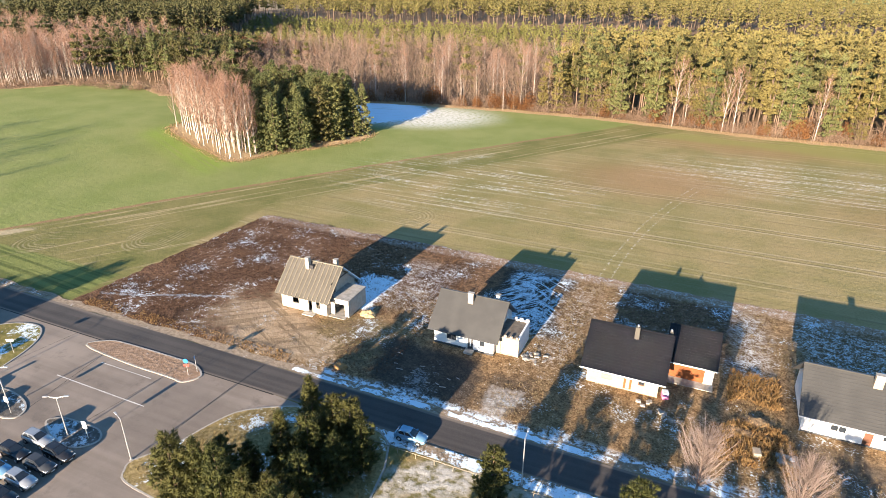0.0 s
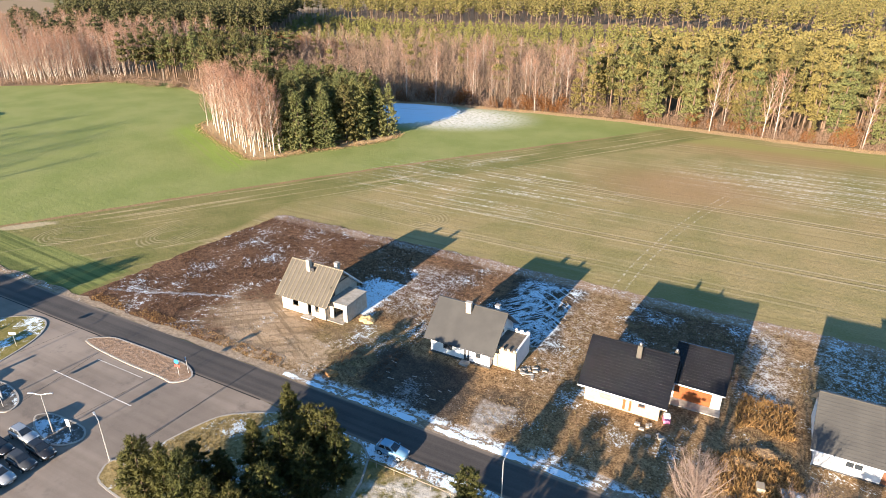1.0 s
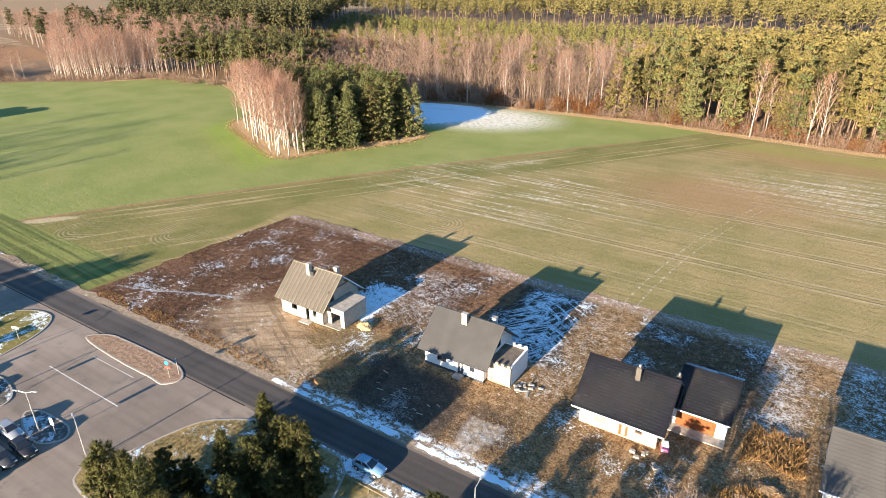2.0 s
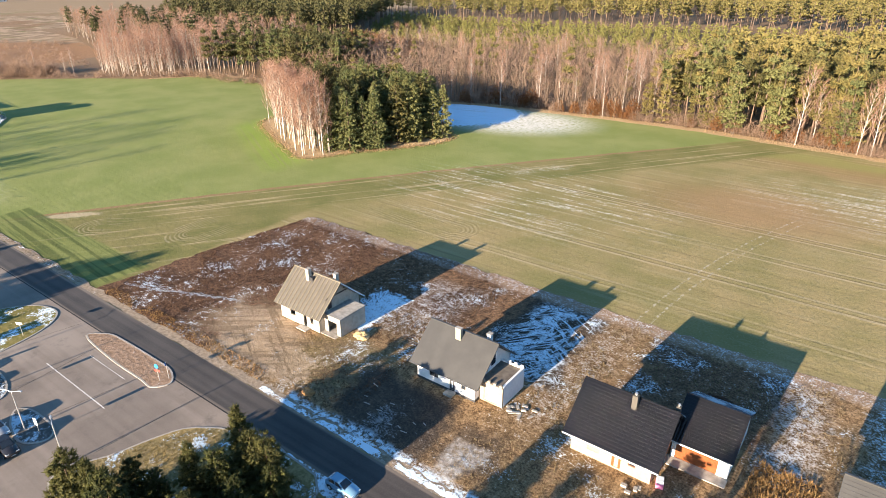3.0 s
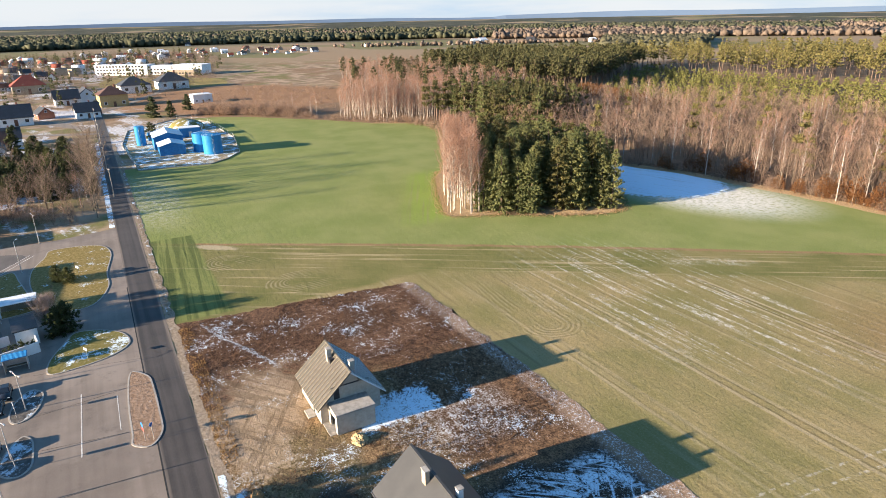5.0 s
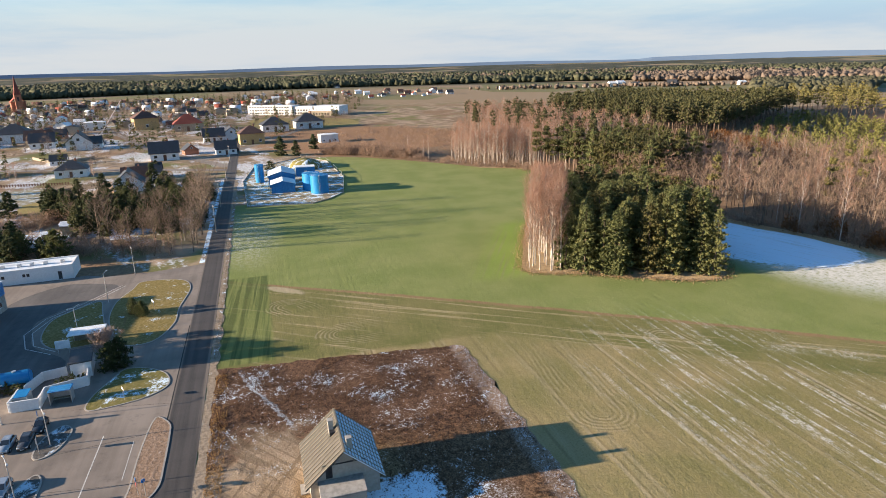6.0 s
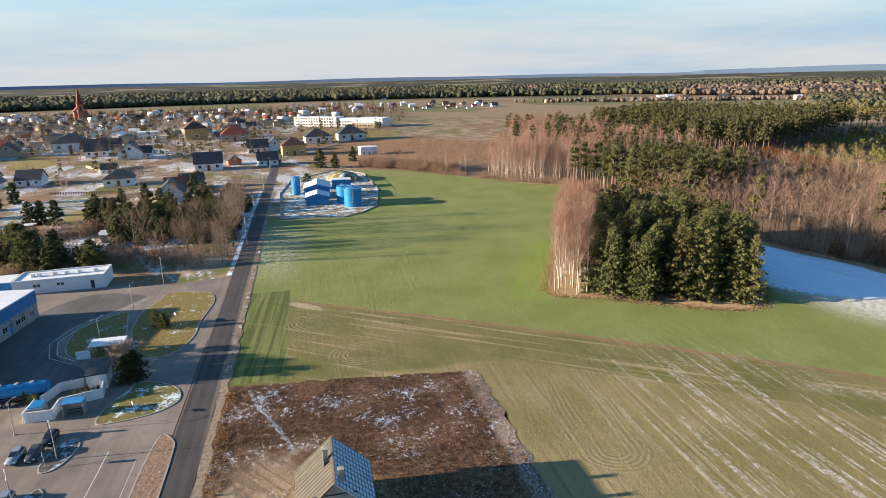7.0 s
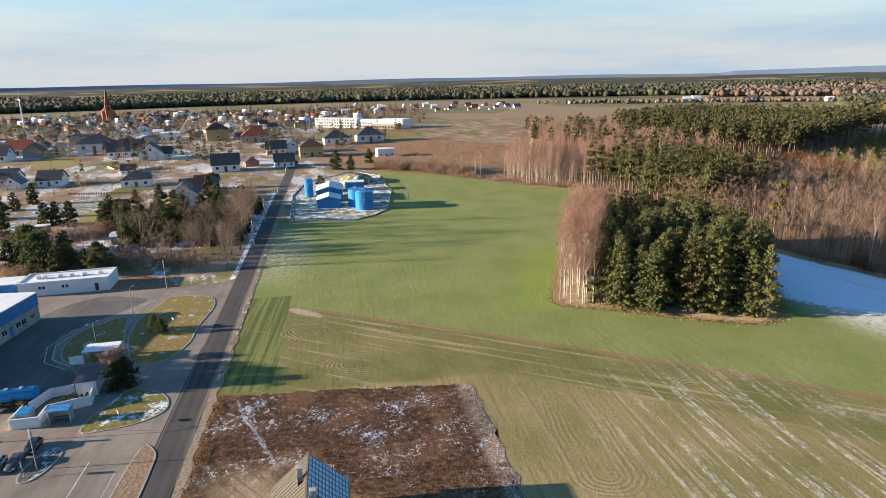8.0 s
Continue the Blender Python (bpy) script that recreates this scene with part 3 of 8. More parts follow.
def road_material():
    """Dark asphalt, paler where wheels run, sandy along both edges."""
    s = Shade("road_asphalt", 0.8, 0.0, 0.3)
    p = s.place()
    u, v, z = s.split(s.stretch(p, (1, 1, 1), ROAD_TURN, (0, ROAD_Y, 0)))
    n1, n2 = s.noise(p, 0.12, 5, 0.6), s.noise(p, 9.0, 3)
    along = s.noise(s.stretch(p, (30, 0.5, 1), ROAD_TURN), 0.7, 4)
    col = s.mix(s.step(s.add(s.mul(n1, 0.5), s.mul(along, 0.5)), 0.36, 0.64), (0.040, 0.037, 0.036), (0.072, 0.064, 0.060))
    half = s.op("ABSOLUTE", v)
    col = s.mix(s.step(s.op("ABSOLUTE", s.add(half, -1.05)), 0.55, 0.1, 0.25), col, (0.095, 0.084, 0.077))
    col = s.mix(s.step(s.add(half, s.mul(s.add(along, -0.5), 1.6)), 1.75, 2.25, 0.75), col, (0.21, 0.17, 0.135))
    return s.done(s.mix(s.mul(s.step(n2, 0.4, 0.7), 0.2), col, (0.11, 0.10, 0.095)), n2, 0.25, 0.01)


M_ROAD = road_material()
M_LOT = asphalt_material("worn_asphalt", (0.175, 0.144, 0.119), (0.255, 0.213, 0.178), (0.112, 0.094, 0.081))
M_YARD = asphalt_material("dark_yard_asphalt", (0.095, 0.086, 0.080), (0.145, 0.13, 0.12), (0.06, 0.056, 0.055))
M_VERGE = turf_material("frosty_verge", (0.16, 0.12, 0.08), (0.32, 0.25, 0.18), 0.92, 0.46)
M_VERGE_THIN = turf_material("thin_frost_verge", (0.15, 0.11, 0.07), (0.32, 0.25, 0.18), 0.8, 0.53)
M_VERGE_DRY = turf_material("gravel_verge", (0.20, 0.155, 0.11), (0.34, 0.27, 0.20), 0.6, 0.58)
M_TURF = turf_material("winter_turf", (0.15, 0.118, 0.036), (0.29, 0.215, 0.086), 0.85, 0.56)
M_TURF_SNOW = turf_material("snowy_turf", (0.13, 0.12, 0.035), (0.22, 0.18, 0.07), 0.92, 0.52)
M_BANK = turf_material("frosty_straw_bank", (0.17, 0.125, 0.05), (0.33, 0.25, 0.12), 0.9, 0.53)
M_EARTH = turf_material("bare_island_earth", (0.20, 0.13, 0.085), (0.32, 0.225, 0.16), 0.5, 0.60)
M_LITTER = turf_material("forest_litter", (0.15, 0.10, 0.06), (0.28, 0.19, 0.12), 0.3, 0.62)
M_GRIT = turf_material("dark_frosted_grit", (0.07, 0.065, 0.06), (0.14, 0.128, 0.115), 0.7, 0.50)
M_TANGRASS = turf_material("field_edge_grass", (0.36, 0.25, 0.14), (0.50, 0.37, 0.22), 0.2, 0.7)
M_KERB = speckled("kerb_concrete", (0.27, 0.245, 0.215), (0.38, 0.35, 0.31), 5)
M_LINE = speckled("worn_road_paint", (0.40, 0.37, 0.34), (0.62, 0.60, 0.56), 3)
M_WHITE = speckled("white_render", (0.62, 0.61, 0.60), (0.72, 0.71, 0.70), 2.5, 0.9, 0.15)
M_CREAM = speckled("cream_render", (0.27, 0.222, 0.165), (0.345, 0.29, 0.222), 2.5, 0.9, 0.15)
M_BLOCK = speckled("pale_block_wall", (0.33, 0.295, 0.245), (0.44, 0.40, 0.34), 2.0, 0.9, 0.25)
M_CONCRETE = speckled("raw_concrete", (0.20, 0.185, 0.165), (0.38, 0.355, 0.32), 1.6, 0.9, 0.3)
M_SLAB = speckled("dark_damp_slab", (0.095, 0.08, 0.066), (0.16, 0.138, 0.115), 1.4, 0.9, 0.3)
M_BOARD = speckled("window_board", (0.26, 0.19, 0.14), (0.32, 0.24, 0.18), 3, 0.85)
M_DARK = speckled("dark_opening", (0.02, 0.02, 0.022), (0.045, 0.045, 0.05), 2, 0.6)
M_FELT = speckled("grey_roof_membrane", (0.062, 0.057, 0.048), (0.085, 0.078, 0.067), 1.2, 0.75, 0.2)
M_GREYROOF = speckled("grey_metal_roof", (0.044, 0.043, 0.041), (0.056, 0.055, 0.052), 0.8, 0.42, 0.1, spec=0.5)
M_BLACKTILE = speckled("black_glazed_tile", (0.006, 0.006, 0.007), (0.010, 0.010, 0.012), 3, 0.13, 0.0, spec=0.4)
# rear-slope copies: frost, plus the shaded side's sky blue put into the colour
M_SHADETILE = turf_material("frosty_shade_side_tile", (0.05, 0.055, 0.065), (0.11, 0.12, 0.14), 0.5, 0.46)
M_SHADEFELT = turf_material("frosty_shade_side_membrane", (0.12, 0.125, 0.13), (0.22, 0.225, 0.235), 0.9, 0.36)
M_BATTEN = speckled("pine_batten", (0.17, 0.145, 0.105), (0.23, 0.20, 0.15), 4, 0.8)
M_WOOD = speckled("orange_garage_wood", (0.16, 0.048, 0.015), (0.22, 0.07, 0.022), 3, 0.55)
M_BROWN = speckled("brown_door", (0.10, 0.046, 0.028), (0.14, 0.064, 0.04), 3, 0.5)
M_STEEL = speckled("galvanised_steel", (0.45, 0.45, 0.45), (0.58, 0.58, 0.57), 4, 0.4, 0.1, metal=0.6)
M_BLUE = striped("blue_sheet_metal", (0.012, 0.15, 0.36), (0.022, 0.20, 0.45), 2.2, "X", 0.45)
M_BLUETANK = speckled("blue_tank_paint", (0.010, 0.16, 0.38), (0.02, 0.21, 0.46), 1.0, 0.4, 0.1)
M_TANKLID = turf_material("frosted_tank_lid", (0.012, 0.13, 0.32), (0.02, 0.18, 0.40), 0.8, 0.52)
M_SNOWROOF = speckled("frosted_roof_sheet", (0.56, 0.60, 0.63), (0.74, 0.76, 0.78), 1.5, 0.7)
M_GLASS = speckled("window_glass", (0.015, 0.02, 0.025), (0.03, 0.036, 0.045), 2, 0.08, 0.0, spec=0.8)
M_RUBBER = speckled("tyre_rubber", (0.02, 0.02, 0.02), (0.035, 0.035, 0.035), 9, 0.9)
M_CARBLACK = speckled("black_car_paint", (0.014, 0.014, 0.016), (0.02, 0.02, 0.022), 1, 0.18, 0.0, spec=0.7)
M_CARSILVER = speckled("silver_car_paint", (0.34, 0.36, 0.38), (0.40, 0.42, 0.44), 1, 0.25, 0.0, metal=0.5, spec=0.6)
M_CARBLUE = speckled("pale_blue_car_paint", (0.16, 0.32, 0.46), (0.20, 0.37, 0.52), 1, 0.25, 0.0, metal=0.3, spec=0.6)
M_CARGREY = speckled("dark_grey_car_paint", (0.05, 0.053, 0.058), (0.07, 0.073, 0.078), 1, 0.22, 0.0, metal=0.3, spec=0.6)
M_REDTILE = speckled("red_clay_tile", (0.19, 0.045, 0.03), (0.27, 0.07, 0.045), 3, 0.8)
M_SPIRE = speckled("weathered_red_spire", (0.14, 0.038, 0.028), (0.20, 0.06, 0.042), 3, 0.8)
M_BROWNTILE = speckled("dark_brown_tile", (0.075, 0.04, 0.03), (0.12, 0.065, 0.05), 3, 0.7)
M_ANTHRA = speckled("anthracite_tile", (0.035, 0.037, 0.042), (0.06, 0.062, 0.068), 3, 0.6)
M_YELLOW = speckled("yellow_render", (0.38, 0.26, 0.11), (0.46, 0.32, 0.15), 2.5, 0.9)
M_BRICK = speckled("red_brick", (0.26, 0.10, 0.06), (0.36, 0.16, 0.10), 3, 0.9)
M_SOIL = speckled("heaped_soil", (0.15, 0.10, 0.06), (0.27, 0.19, 0.11), 3, 0.95, 0.6, 0.08)
M_SAND = speckled("heaped_sand", (0.31, 0.225, 0.115), (0.42, 0.31, 0.17), 4, 0.95, 0.5)
M_TANHEAP = speckled("rusty_straw", (0.25, 0.13, 0.05), (0.36, 0.21, 0.09), 5, 0.95, 0.7, 0.06)
M_RED = speckled("red_paint", (0.55, 0.05, 0.04), (0.65, 0.08, 0.06), 2, 0.5)
M_SIGNBLUE = speckled("blue_sign_face", (0.02, 0.16, 0.50), (0.03, 0.20, 0.56), 2, 0.5)
M_PINK = speckled("pink_plastic", (0.72, 0.18, 0.34), (0.80, 0.26, 0.42), 2, 0.5)
M_CRANE = speckled("pale_crane_paint", (0.60, 0.50, 0.46), (0.70, 0.58, 0.52), 2, 0.5)

# ---- building helpers ----
def obj(name, mesh, parent=None, m=None):
    ob = new(name, mesh)
    ob.parent = parent
    if m is not None:
        ob.matrix_local = m
    return ob


def part(name, bm, material, parent, label="", m=None):
    """One bmesh as one mesh object under a thing or a part."""
    me = bpy.data.meshes.new(name)
    bm.normal_update()
    bm.to_mesh(me)
    bm.free()
    me.materials.append(material)
    return tagged(obj(name, me, parent, m), label)


def thing(name, label, category, m, group="", kind=""):
    ob = new(name)
    ob.empty_display_size = 0.5
    ob.matrix_basis = m
    return tagged(ob, label, category, group, kind)


def structure(name, bm, material, label="", category="", m=None):
    me = bpy.data.meshes.new(name)
    bm.normal_update()
    bm.to_mesh(me)
    bm.free()
    me.materials.append(material)
    return tagged(obj(name, me, None, m), label, category, "", "structure")


def np_mesh(name, v, f, mats, which=None):
    """A mesh from arrays of points and triangles."""
    me = bpy.data.meshes.new(name)
    v, f = np.asarray(v, np.float32), np.asarray(f, np.int32)
    me.vertices.add(len(v))
    me.vertices.foreach_set("co", v.ravel())
    me.loops.add(f.size)
    me.loops.foreach_set("vertex_index", f.ravel())
    me.polygons.add(len(f))
    me.polygons.foreach_set("loop_start", np.arange(0, f.size, 3, dtype=np.int32))
    me.polygons.foreach_set("loop_total", np.full(len(f), 3, np.int32))
    for mat in mats:
        me.materials.append(mat)
    if which is not None:
        me.polygons.foreach_set("material_index", np.asarray(which, np.int32))
    me.update(calc_edges=True)
    return me


def box(bm, x0, x1, y0, y1, z0, z1, m=None):
    vs = [bm.verts.new((x, y, z)) for z in (z0, z1) for x, y in ((x0, y0), (x1, y0), (x1, y1), (x0, y1))]
    for f in ((3, 2, 1, 0), (4, 5, 6, 7), (0, 1, 5, 4), (1, 2, 6, 5), (2, 3, 7, 6), (3, 0, 4, 7)):
        bm.faces.new([vs[i] for i in f])
    if m is not None:
        bmesh.ops.transform(bm, matrix=m, verts=vs)
    return vs


def box_bm(*a, m=None):
    bm = bmesh.new()
    box(bm, *a, m=m)
    return bm


def round_box(x0, x1, y0, y1, z0, z1, r=0.05, seg=2):
    bm = box_bm(x0, x1, y0, y1, z0, z1)
    bmesh.ops.bevel(bm, geom=list(bm.edges), offset=r, segments=seg, affect="EDGES", profile=0.6)
    return bm


def rod(bm, a, b, r0, r1=None, sides=8):
    a, b = Vector(a), Vector(b)
    d = b - a
    q = d.to_track_quat("Z", "Y").to_matrix().to_4x4()
    out = bmesh.ops.create_cone(bm, cap_ends=True, segments=sides, radius1=r0, radius2=r0 if r1 is None else r1, depth=d.length)
    bmesh.ops.transform(bm, matrix=Matrix.Translation((a + b) / 2) @ q, verts=out["verts"])
    return out["verts"]


def rod_bm(a, b, r0, r1=None, sides=8):
    bm = bmesh.new()
    rod(bm, a, b, r0, r1, sides)
    return bm


def slab(bm, quad, thick):
    """A slab with its upper face on the four points given, anticlockwise from above."""
    q = [Vector(p) for p in quad]
    n = (q[1] - q[0]).cross(q[3] - q[0]).normalized()
    top = [bm.verts.new(p) for p in q]
    low = [bm.verts.new(p - n * thick) for p in q]
    bm.faces.new(top)
    bm.faces.new(low[::-1])
    for i in range(4):
        j = (i + 1) % 4
        bm.faces.new((top[j], top[i], low[i], low[j]))


def wall_with_holes(length, height, thick, holes):
    """A wall from x = 0 to length, standing on z = 0, its outer face on y = 0; holes: (x0, x1, z0, z1)."""
    bm = bmesh.new()
    xs = sorted({0, length, *(h[0] for h in holes), *(h[1] for h in holes)})
    zs = sorted({0, height, *(h[2] for h in holes), *(h[3] for h in holes)})
    for xa, xb in zip(xs, xs[1:]):
        for za, zb in zip(zs, zs[1:]):
            cx, cz = (xa + xb) / 2, (za + zb) / 2
            if not any(h[0] < cx < h[1] and h[2] < cz < h[3] for h in holes):
                box(bm, xa, xb, 0, thick, za, zb)
    bmesh.ops.remove_doubles(bm, verts=bm.verts, dist=1e-4)
    return bm


def smooth_loop(points, steps=6):
    """A closed outline eased through its points."""
    out, n = [], len(points)
    for i in range(n):
        p0, p1, p2, p3 = (np.array(points[(i + k) % n], float) for k in (-1, 0, 1, 2))
        for j in range(steps):
            t = j / steps
            out.append(tuple(0.5 * (2 * p1 + (p2 - p0) * t + (2 * p0 - 5 * p1 + 4 * p2 - p3) * t * t + (3 * p1 - p0 - 3 * p2 + p3) * t ** 3)))
    return out


def area2(points):
    return sum(a[0] * b[1] - b[0] * a[1] for a, b in zip(points, points[1:] + points[:1]))


def sheet(points, z=0.0, depth=0.0):
    """A flat outline as a face at height z, with sides down to z - depth."""
    if area2(points) < 0:
        points = points[::-1]
    bm = bmesh.new()
    top = [bm.verts.new((x, y, z)) for x, y in points]
    face = bm.faces.new(top)
    if depth:
        low = [bm.verts.new((x, y, z - depth)) for x, y in points]
        for i in range(len(top)):
            j = (i + 1) % len(top)
            bm.faces.new((top[j], top[i], low[i], low[j]))
    bmesh.ops.triangulate(bm, faces=[face])
    return bm


def inset(points, d):
    if area2(points) < 0:
        points = points[::-1]
    out, n = [], len(points)
    for i in range(n):
        a, b = np.array(points[i - 1]), np.array(points[(i + 1) % n])
        t = (b - a) / max(np.linalg.norm(b - a), 1e-6)
        out.append((points[i][0] - t[1] * d, points[i][1] + t[0] * d))
    return out


def inside(x, y, points):
    hit, n = False, len(points)
    for i in range(n):
        (x0, y0), (x1, y1) = points[i - 1], points[i]
        if (y0 > y) != (y1 > y) and x < (x1 - x0) * (y - y0) / (y1 - y0) + x0:
            hit = not hit
    return hit


# plants from arrays
def tube(points, radii, sides=5):
    points, radii = np.asarray(points, float), np.asarray(radii, float)
    ang = np.arange(sides) * 2 * np.pi / sides
    ring = np.stack([np.cos(ang), np.sin(ang), np.zeros(sides)], 1)
    d = points[-1] - points[0]
    if abs(d[2]) < 0.6 * np.linalg.norm(d):
        side = np.cross(d, (0, 0, 1))
        side /= np.linalg.norm(side)
        up = np.cross(side, d) / np.linalg.norm(d)
        ring = np.cos(ang)[:, None] * side + np.sin(ang)[:, None] * up
    v = (points[:, None] + ring[None] * radii[:, None, None]).reshape(-1, 3)
    f = []
    for i in range(len(points) - 1):
        for j in range(sides):
            a, b = i * sides + j, i * sides + (j + 1) % sides
            f += [(a, b, b + sides), (a, b + sides, a + sides)]
    return v, np.array(f)


def join(bits):
    vs, fs, n = [], [], 0
    for v, f in bits:
        vs.append(v)
        fs.append(np.asarray(f) + n)
        n += len(v)
    return np.concatenate(vs), np.concatenate(fs)


def tufts(rng, centres, ways, size, k, wide=0.45, spread=0.75, out=None):
    """k pointed blades round every centre, leaning along its way: a spray of needles or twigs."""
    centres, ways = np.asarray(centres), np.asarray(ways)
    n = len(centres)
    c = np.repeat(centres, k, 0)
    w = np.repeat(ways, k, 0) + rng.normal(0, spread, (n * k, 3))
    w /= np.linalg.norm(w, axis=1, keepdims=True)
    s = size * rng.uniform(0.6, 1.25, (n * k, 1))
    face = rng.normal(0, 1, (n * k, 3))
    if out is not None:
        face = np.repeat(np.asarray(out), k, 0) + 0.8 * face
        face /= np.linalg.norm(face, axis=1, keepdims=True)
        w -= 0.7 * face * np.sum(face * w, axis=1, keepdims=True)
        w /= np.linalg.norm(w, axis=1, keepdims=True)
    side = np.cross(w, face)
    side /= np.linalg.norm(side, axis=1, keepdims=True) + 1e-9
    a, b = c + side * s * wide * 0.5 - w * s * 0.15, c - side * s * wide * 0.5 - w * s * 0.15
    v = np.stack([a, b, c + w * s], 1).reshape(-1, 3)
    return v, np.arange(n * k * 3).reshape(-1, 3)


def pine_arrays(seed, h, bare, width, clumps, size, k, cone=0.5, wide=0.45):
    """A conifer: stem, and a crown of needle sprays from the height bare*h upwards; cone: 0 round-topped, 1 pointed."""
    rng = np.random.default_rng(seed)
    lean = rng.normal(0, 0.012 * h, 2)
    stem = [(0, 0, 0), (lean[0] * 0.3, lean[1] * 0.3, h * 0.35), (lean[0] * 0.8, lean[1] * 0.8, h * 0.7), (lean[0], lean[1], h * 0.97)]
    wood = [tube(stem, [h * 0.013 + 0.05, h * 0.010 + 0.03, h * 0.007 + 0.02, 0.02], 5)]
    pts, ways, outs = [], [], []
    limbs = max(9, clumps // 7)
    for i in range(limbs):
        t = (i + rng.uniform(0, 1)) / limbs
        z = h * (bare + (0.99 - bare) * t)
        shape = cone * (1 - t) ** 0.85 + (1 - cone) * math.sqrt(max(0.0, 1 - (2 * (t ** 0.75) - 0.85) ** 2 * 0.9))
        reach = max(0.25, width * shape * rng.uniform(0.65, 1.15))
        a = i * 2.399 + rng.uniform(-0.5, 0.5)
        rise = 0.12 + 0.35 * t - 0.18 * cone
        n = max(2, int(clumps / limbs * (0.45 + 0.9 * reach / width)))
        base = np.array((lean[0] * z / h, lean[1] * z / h, z))
        tip = base + np.array((math.cos(a) * reach, math.sin(a) * reach, rise * reach))
        if i % max(1, limbs // 12) == 0:
            wood.append(tube([base, tip * 0.85 + base * 0.15], [0.05 + 0.003 * h, 0.015], 3))
        for j in range(n):
            f = 0.22 + 0.78 * (j + rng.uniform(0, 1)) / n
            pts.append(base + (tip - base) * f + rng.normal(0, 0.12 * reach + 0.05, 3) * (1, 1, 0.6))
            ways.append((math.cos(a) * 0.7, math.sin(a) * 0.7, 0.55 + 0.5 * t))
            b = a + rng.normal(0, 0.5)
            outs.append((math.cos(b) * 0.8, math.sin(b) * 0.8, 0.25 + 0.75 * t + rng.normal(0, 0.25)))
    pts.append((lean[0], lean[1], h * 0.985))
    ways.append((0, 0, 1.5))
    outs.append((0.3, -0.3, 0.6))
    return join(wood), tufts(rng, pts, ways, size, k, wide, out=outs)


def pads(rng, centres, radii, flat=0.7, rag=0.45):
    """A ragged eight-sided clump of needles round every centre."""
    base = np.array([(1, 0, 0), (0, 1, 0), (-1, 0, 0), (0, -1, 0), (0, 0, 1), (0, 0, -1)], float)
    faces = np.array([(i, (i + 1) % 4, 4) for i in range(4)] + [((i + 1) % 4, i, 5) for i in range(4)])
    n = len(centres)
    turn = np.linalg.qr(rng.normal(0, 1, (n, 3, 3)))[0]
    turn[:, :, 0] *= np.linalg.det(turn)[:, None]
    v = np.einsum("kj,nij->nki", base, turn) * (np.asarray(radii)[:, None] * rng.uniform(1 - rag, 1 + rag, (n, 6)))[..., None]
    v = v * (1, 1, flat) + np.asarray(centres)[:, None]
    f = faces[None] + 6 * np.arange(n)[:, None, None]
    return v.reshape(-1, 3), f.reshape(-1, 3)


def clump_pine(seed, h, bare, width, n, pad, cone, k, size, wide=0.3, flat=0.62, limbs=5):
    """A conifer whose limbs stand in whorls and carry separate clumps of needles, with dark gaps between."""
    rng = np.random.default_rng(seed)
    lean = rng.normal(0, 0.015 * h, 2)
    axis = lambda z: np.array((lean[0] * z / h, lean[1] * z / h, z))
    wood = [tube([axis(0), axis(h * 0.35), axis(h * 0.7), axis(h * 0.97)], [h * 0.011 + 0.04, h * 0.009 + 0.03, h * 0.006 + 0.02, 0.02], 5)]
    whorls = max(5, n // (limbs * 3))
    per = n / (whorls * limbs)
    cs, rs, ways = [], [], []
    for w in range(whorls):
        t = (w + rng.uniform(0.1, 0.9)) / whorls
        z = h * (bare + (0.97 - bare) * t)
        env = width * (cone * (1 - t) ** 0.8 + (1 - cone) * math.sqrt(max(0.04, 1 - (1.9 * t - 0.8) ** 2 / 1.3)))
        a0 = rng.uniform(0, 6.283)
        for i in range(limbs):
            a = a0 + 6.283 * i / limbs + rng.normal(0, 0.25)
            reach = env * rng.uniform(0.55, 1.15)
            count = max(1, int(round(per * (0.35 + 1.1 * reach / width) + rng.uniform(-0.4, 0.4))))
            rise = rng.normal(0.18, 0.16) - 0.25 * cone * (1 - t)
            if w % 3 == 0 and i % 2 == 0:
                wood.append(tube([axis(z), axis(z) + np.array((math.cos(a), math.sin(a), rise)) * reach * 0.85], [0.03 + 0.003 * h * (1 - t), 0.015], 3))
            for j in range(count):
                f = 0.25 + 0.75 * (j + rng.uniform(0.3, 1.0)) / count
                b = a + rng.normal(0, 0.22) * f
                cs.append(axis(z) + np.array((math.cos(b) * reach * f, math.sin(b) * reach * f, rise * reach * f)) + rng.normal(0, 0.12, 3) * pad)
                rs.append(pad * rng.uniform(0.65, 1.3) * (0.6 + 0.4 * env / width))
                ways.append((math.cos(b) * 0.7, math.sin(b) * 0.7, 0.8))
    cs.append(axis(h * 0.98))
    rs.append(pad * 0.6)
    ways.append((0, 0, 1.6))
    cs, rs, ways = np.array(cs), np.array(rs), np.array(ways)
    bits = [pads(rng, cs, rs, flat)]
    if k:
        off = rng.normal(0, 1, (len(cs) * k, 3)) + np.repeat(ways, k, 0) * 0.6
        off /= np.linalg.norm(off, axis=1, keepdims=True)
        at = np.repeat(cs, k, 0) + off * (1, 1, flat) * np.repeat(rs, k)[:, None] * 0.75
        bits.append(tufts(rng, at, off + (0, 0, 0.35), size, 1, wide, 0.35, out=off))
    return join(wood), join(bits)


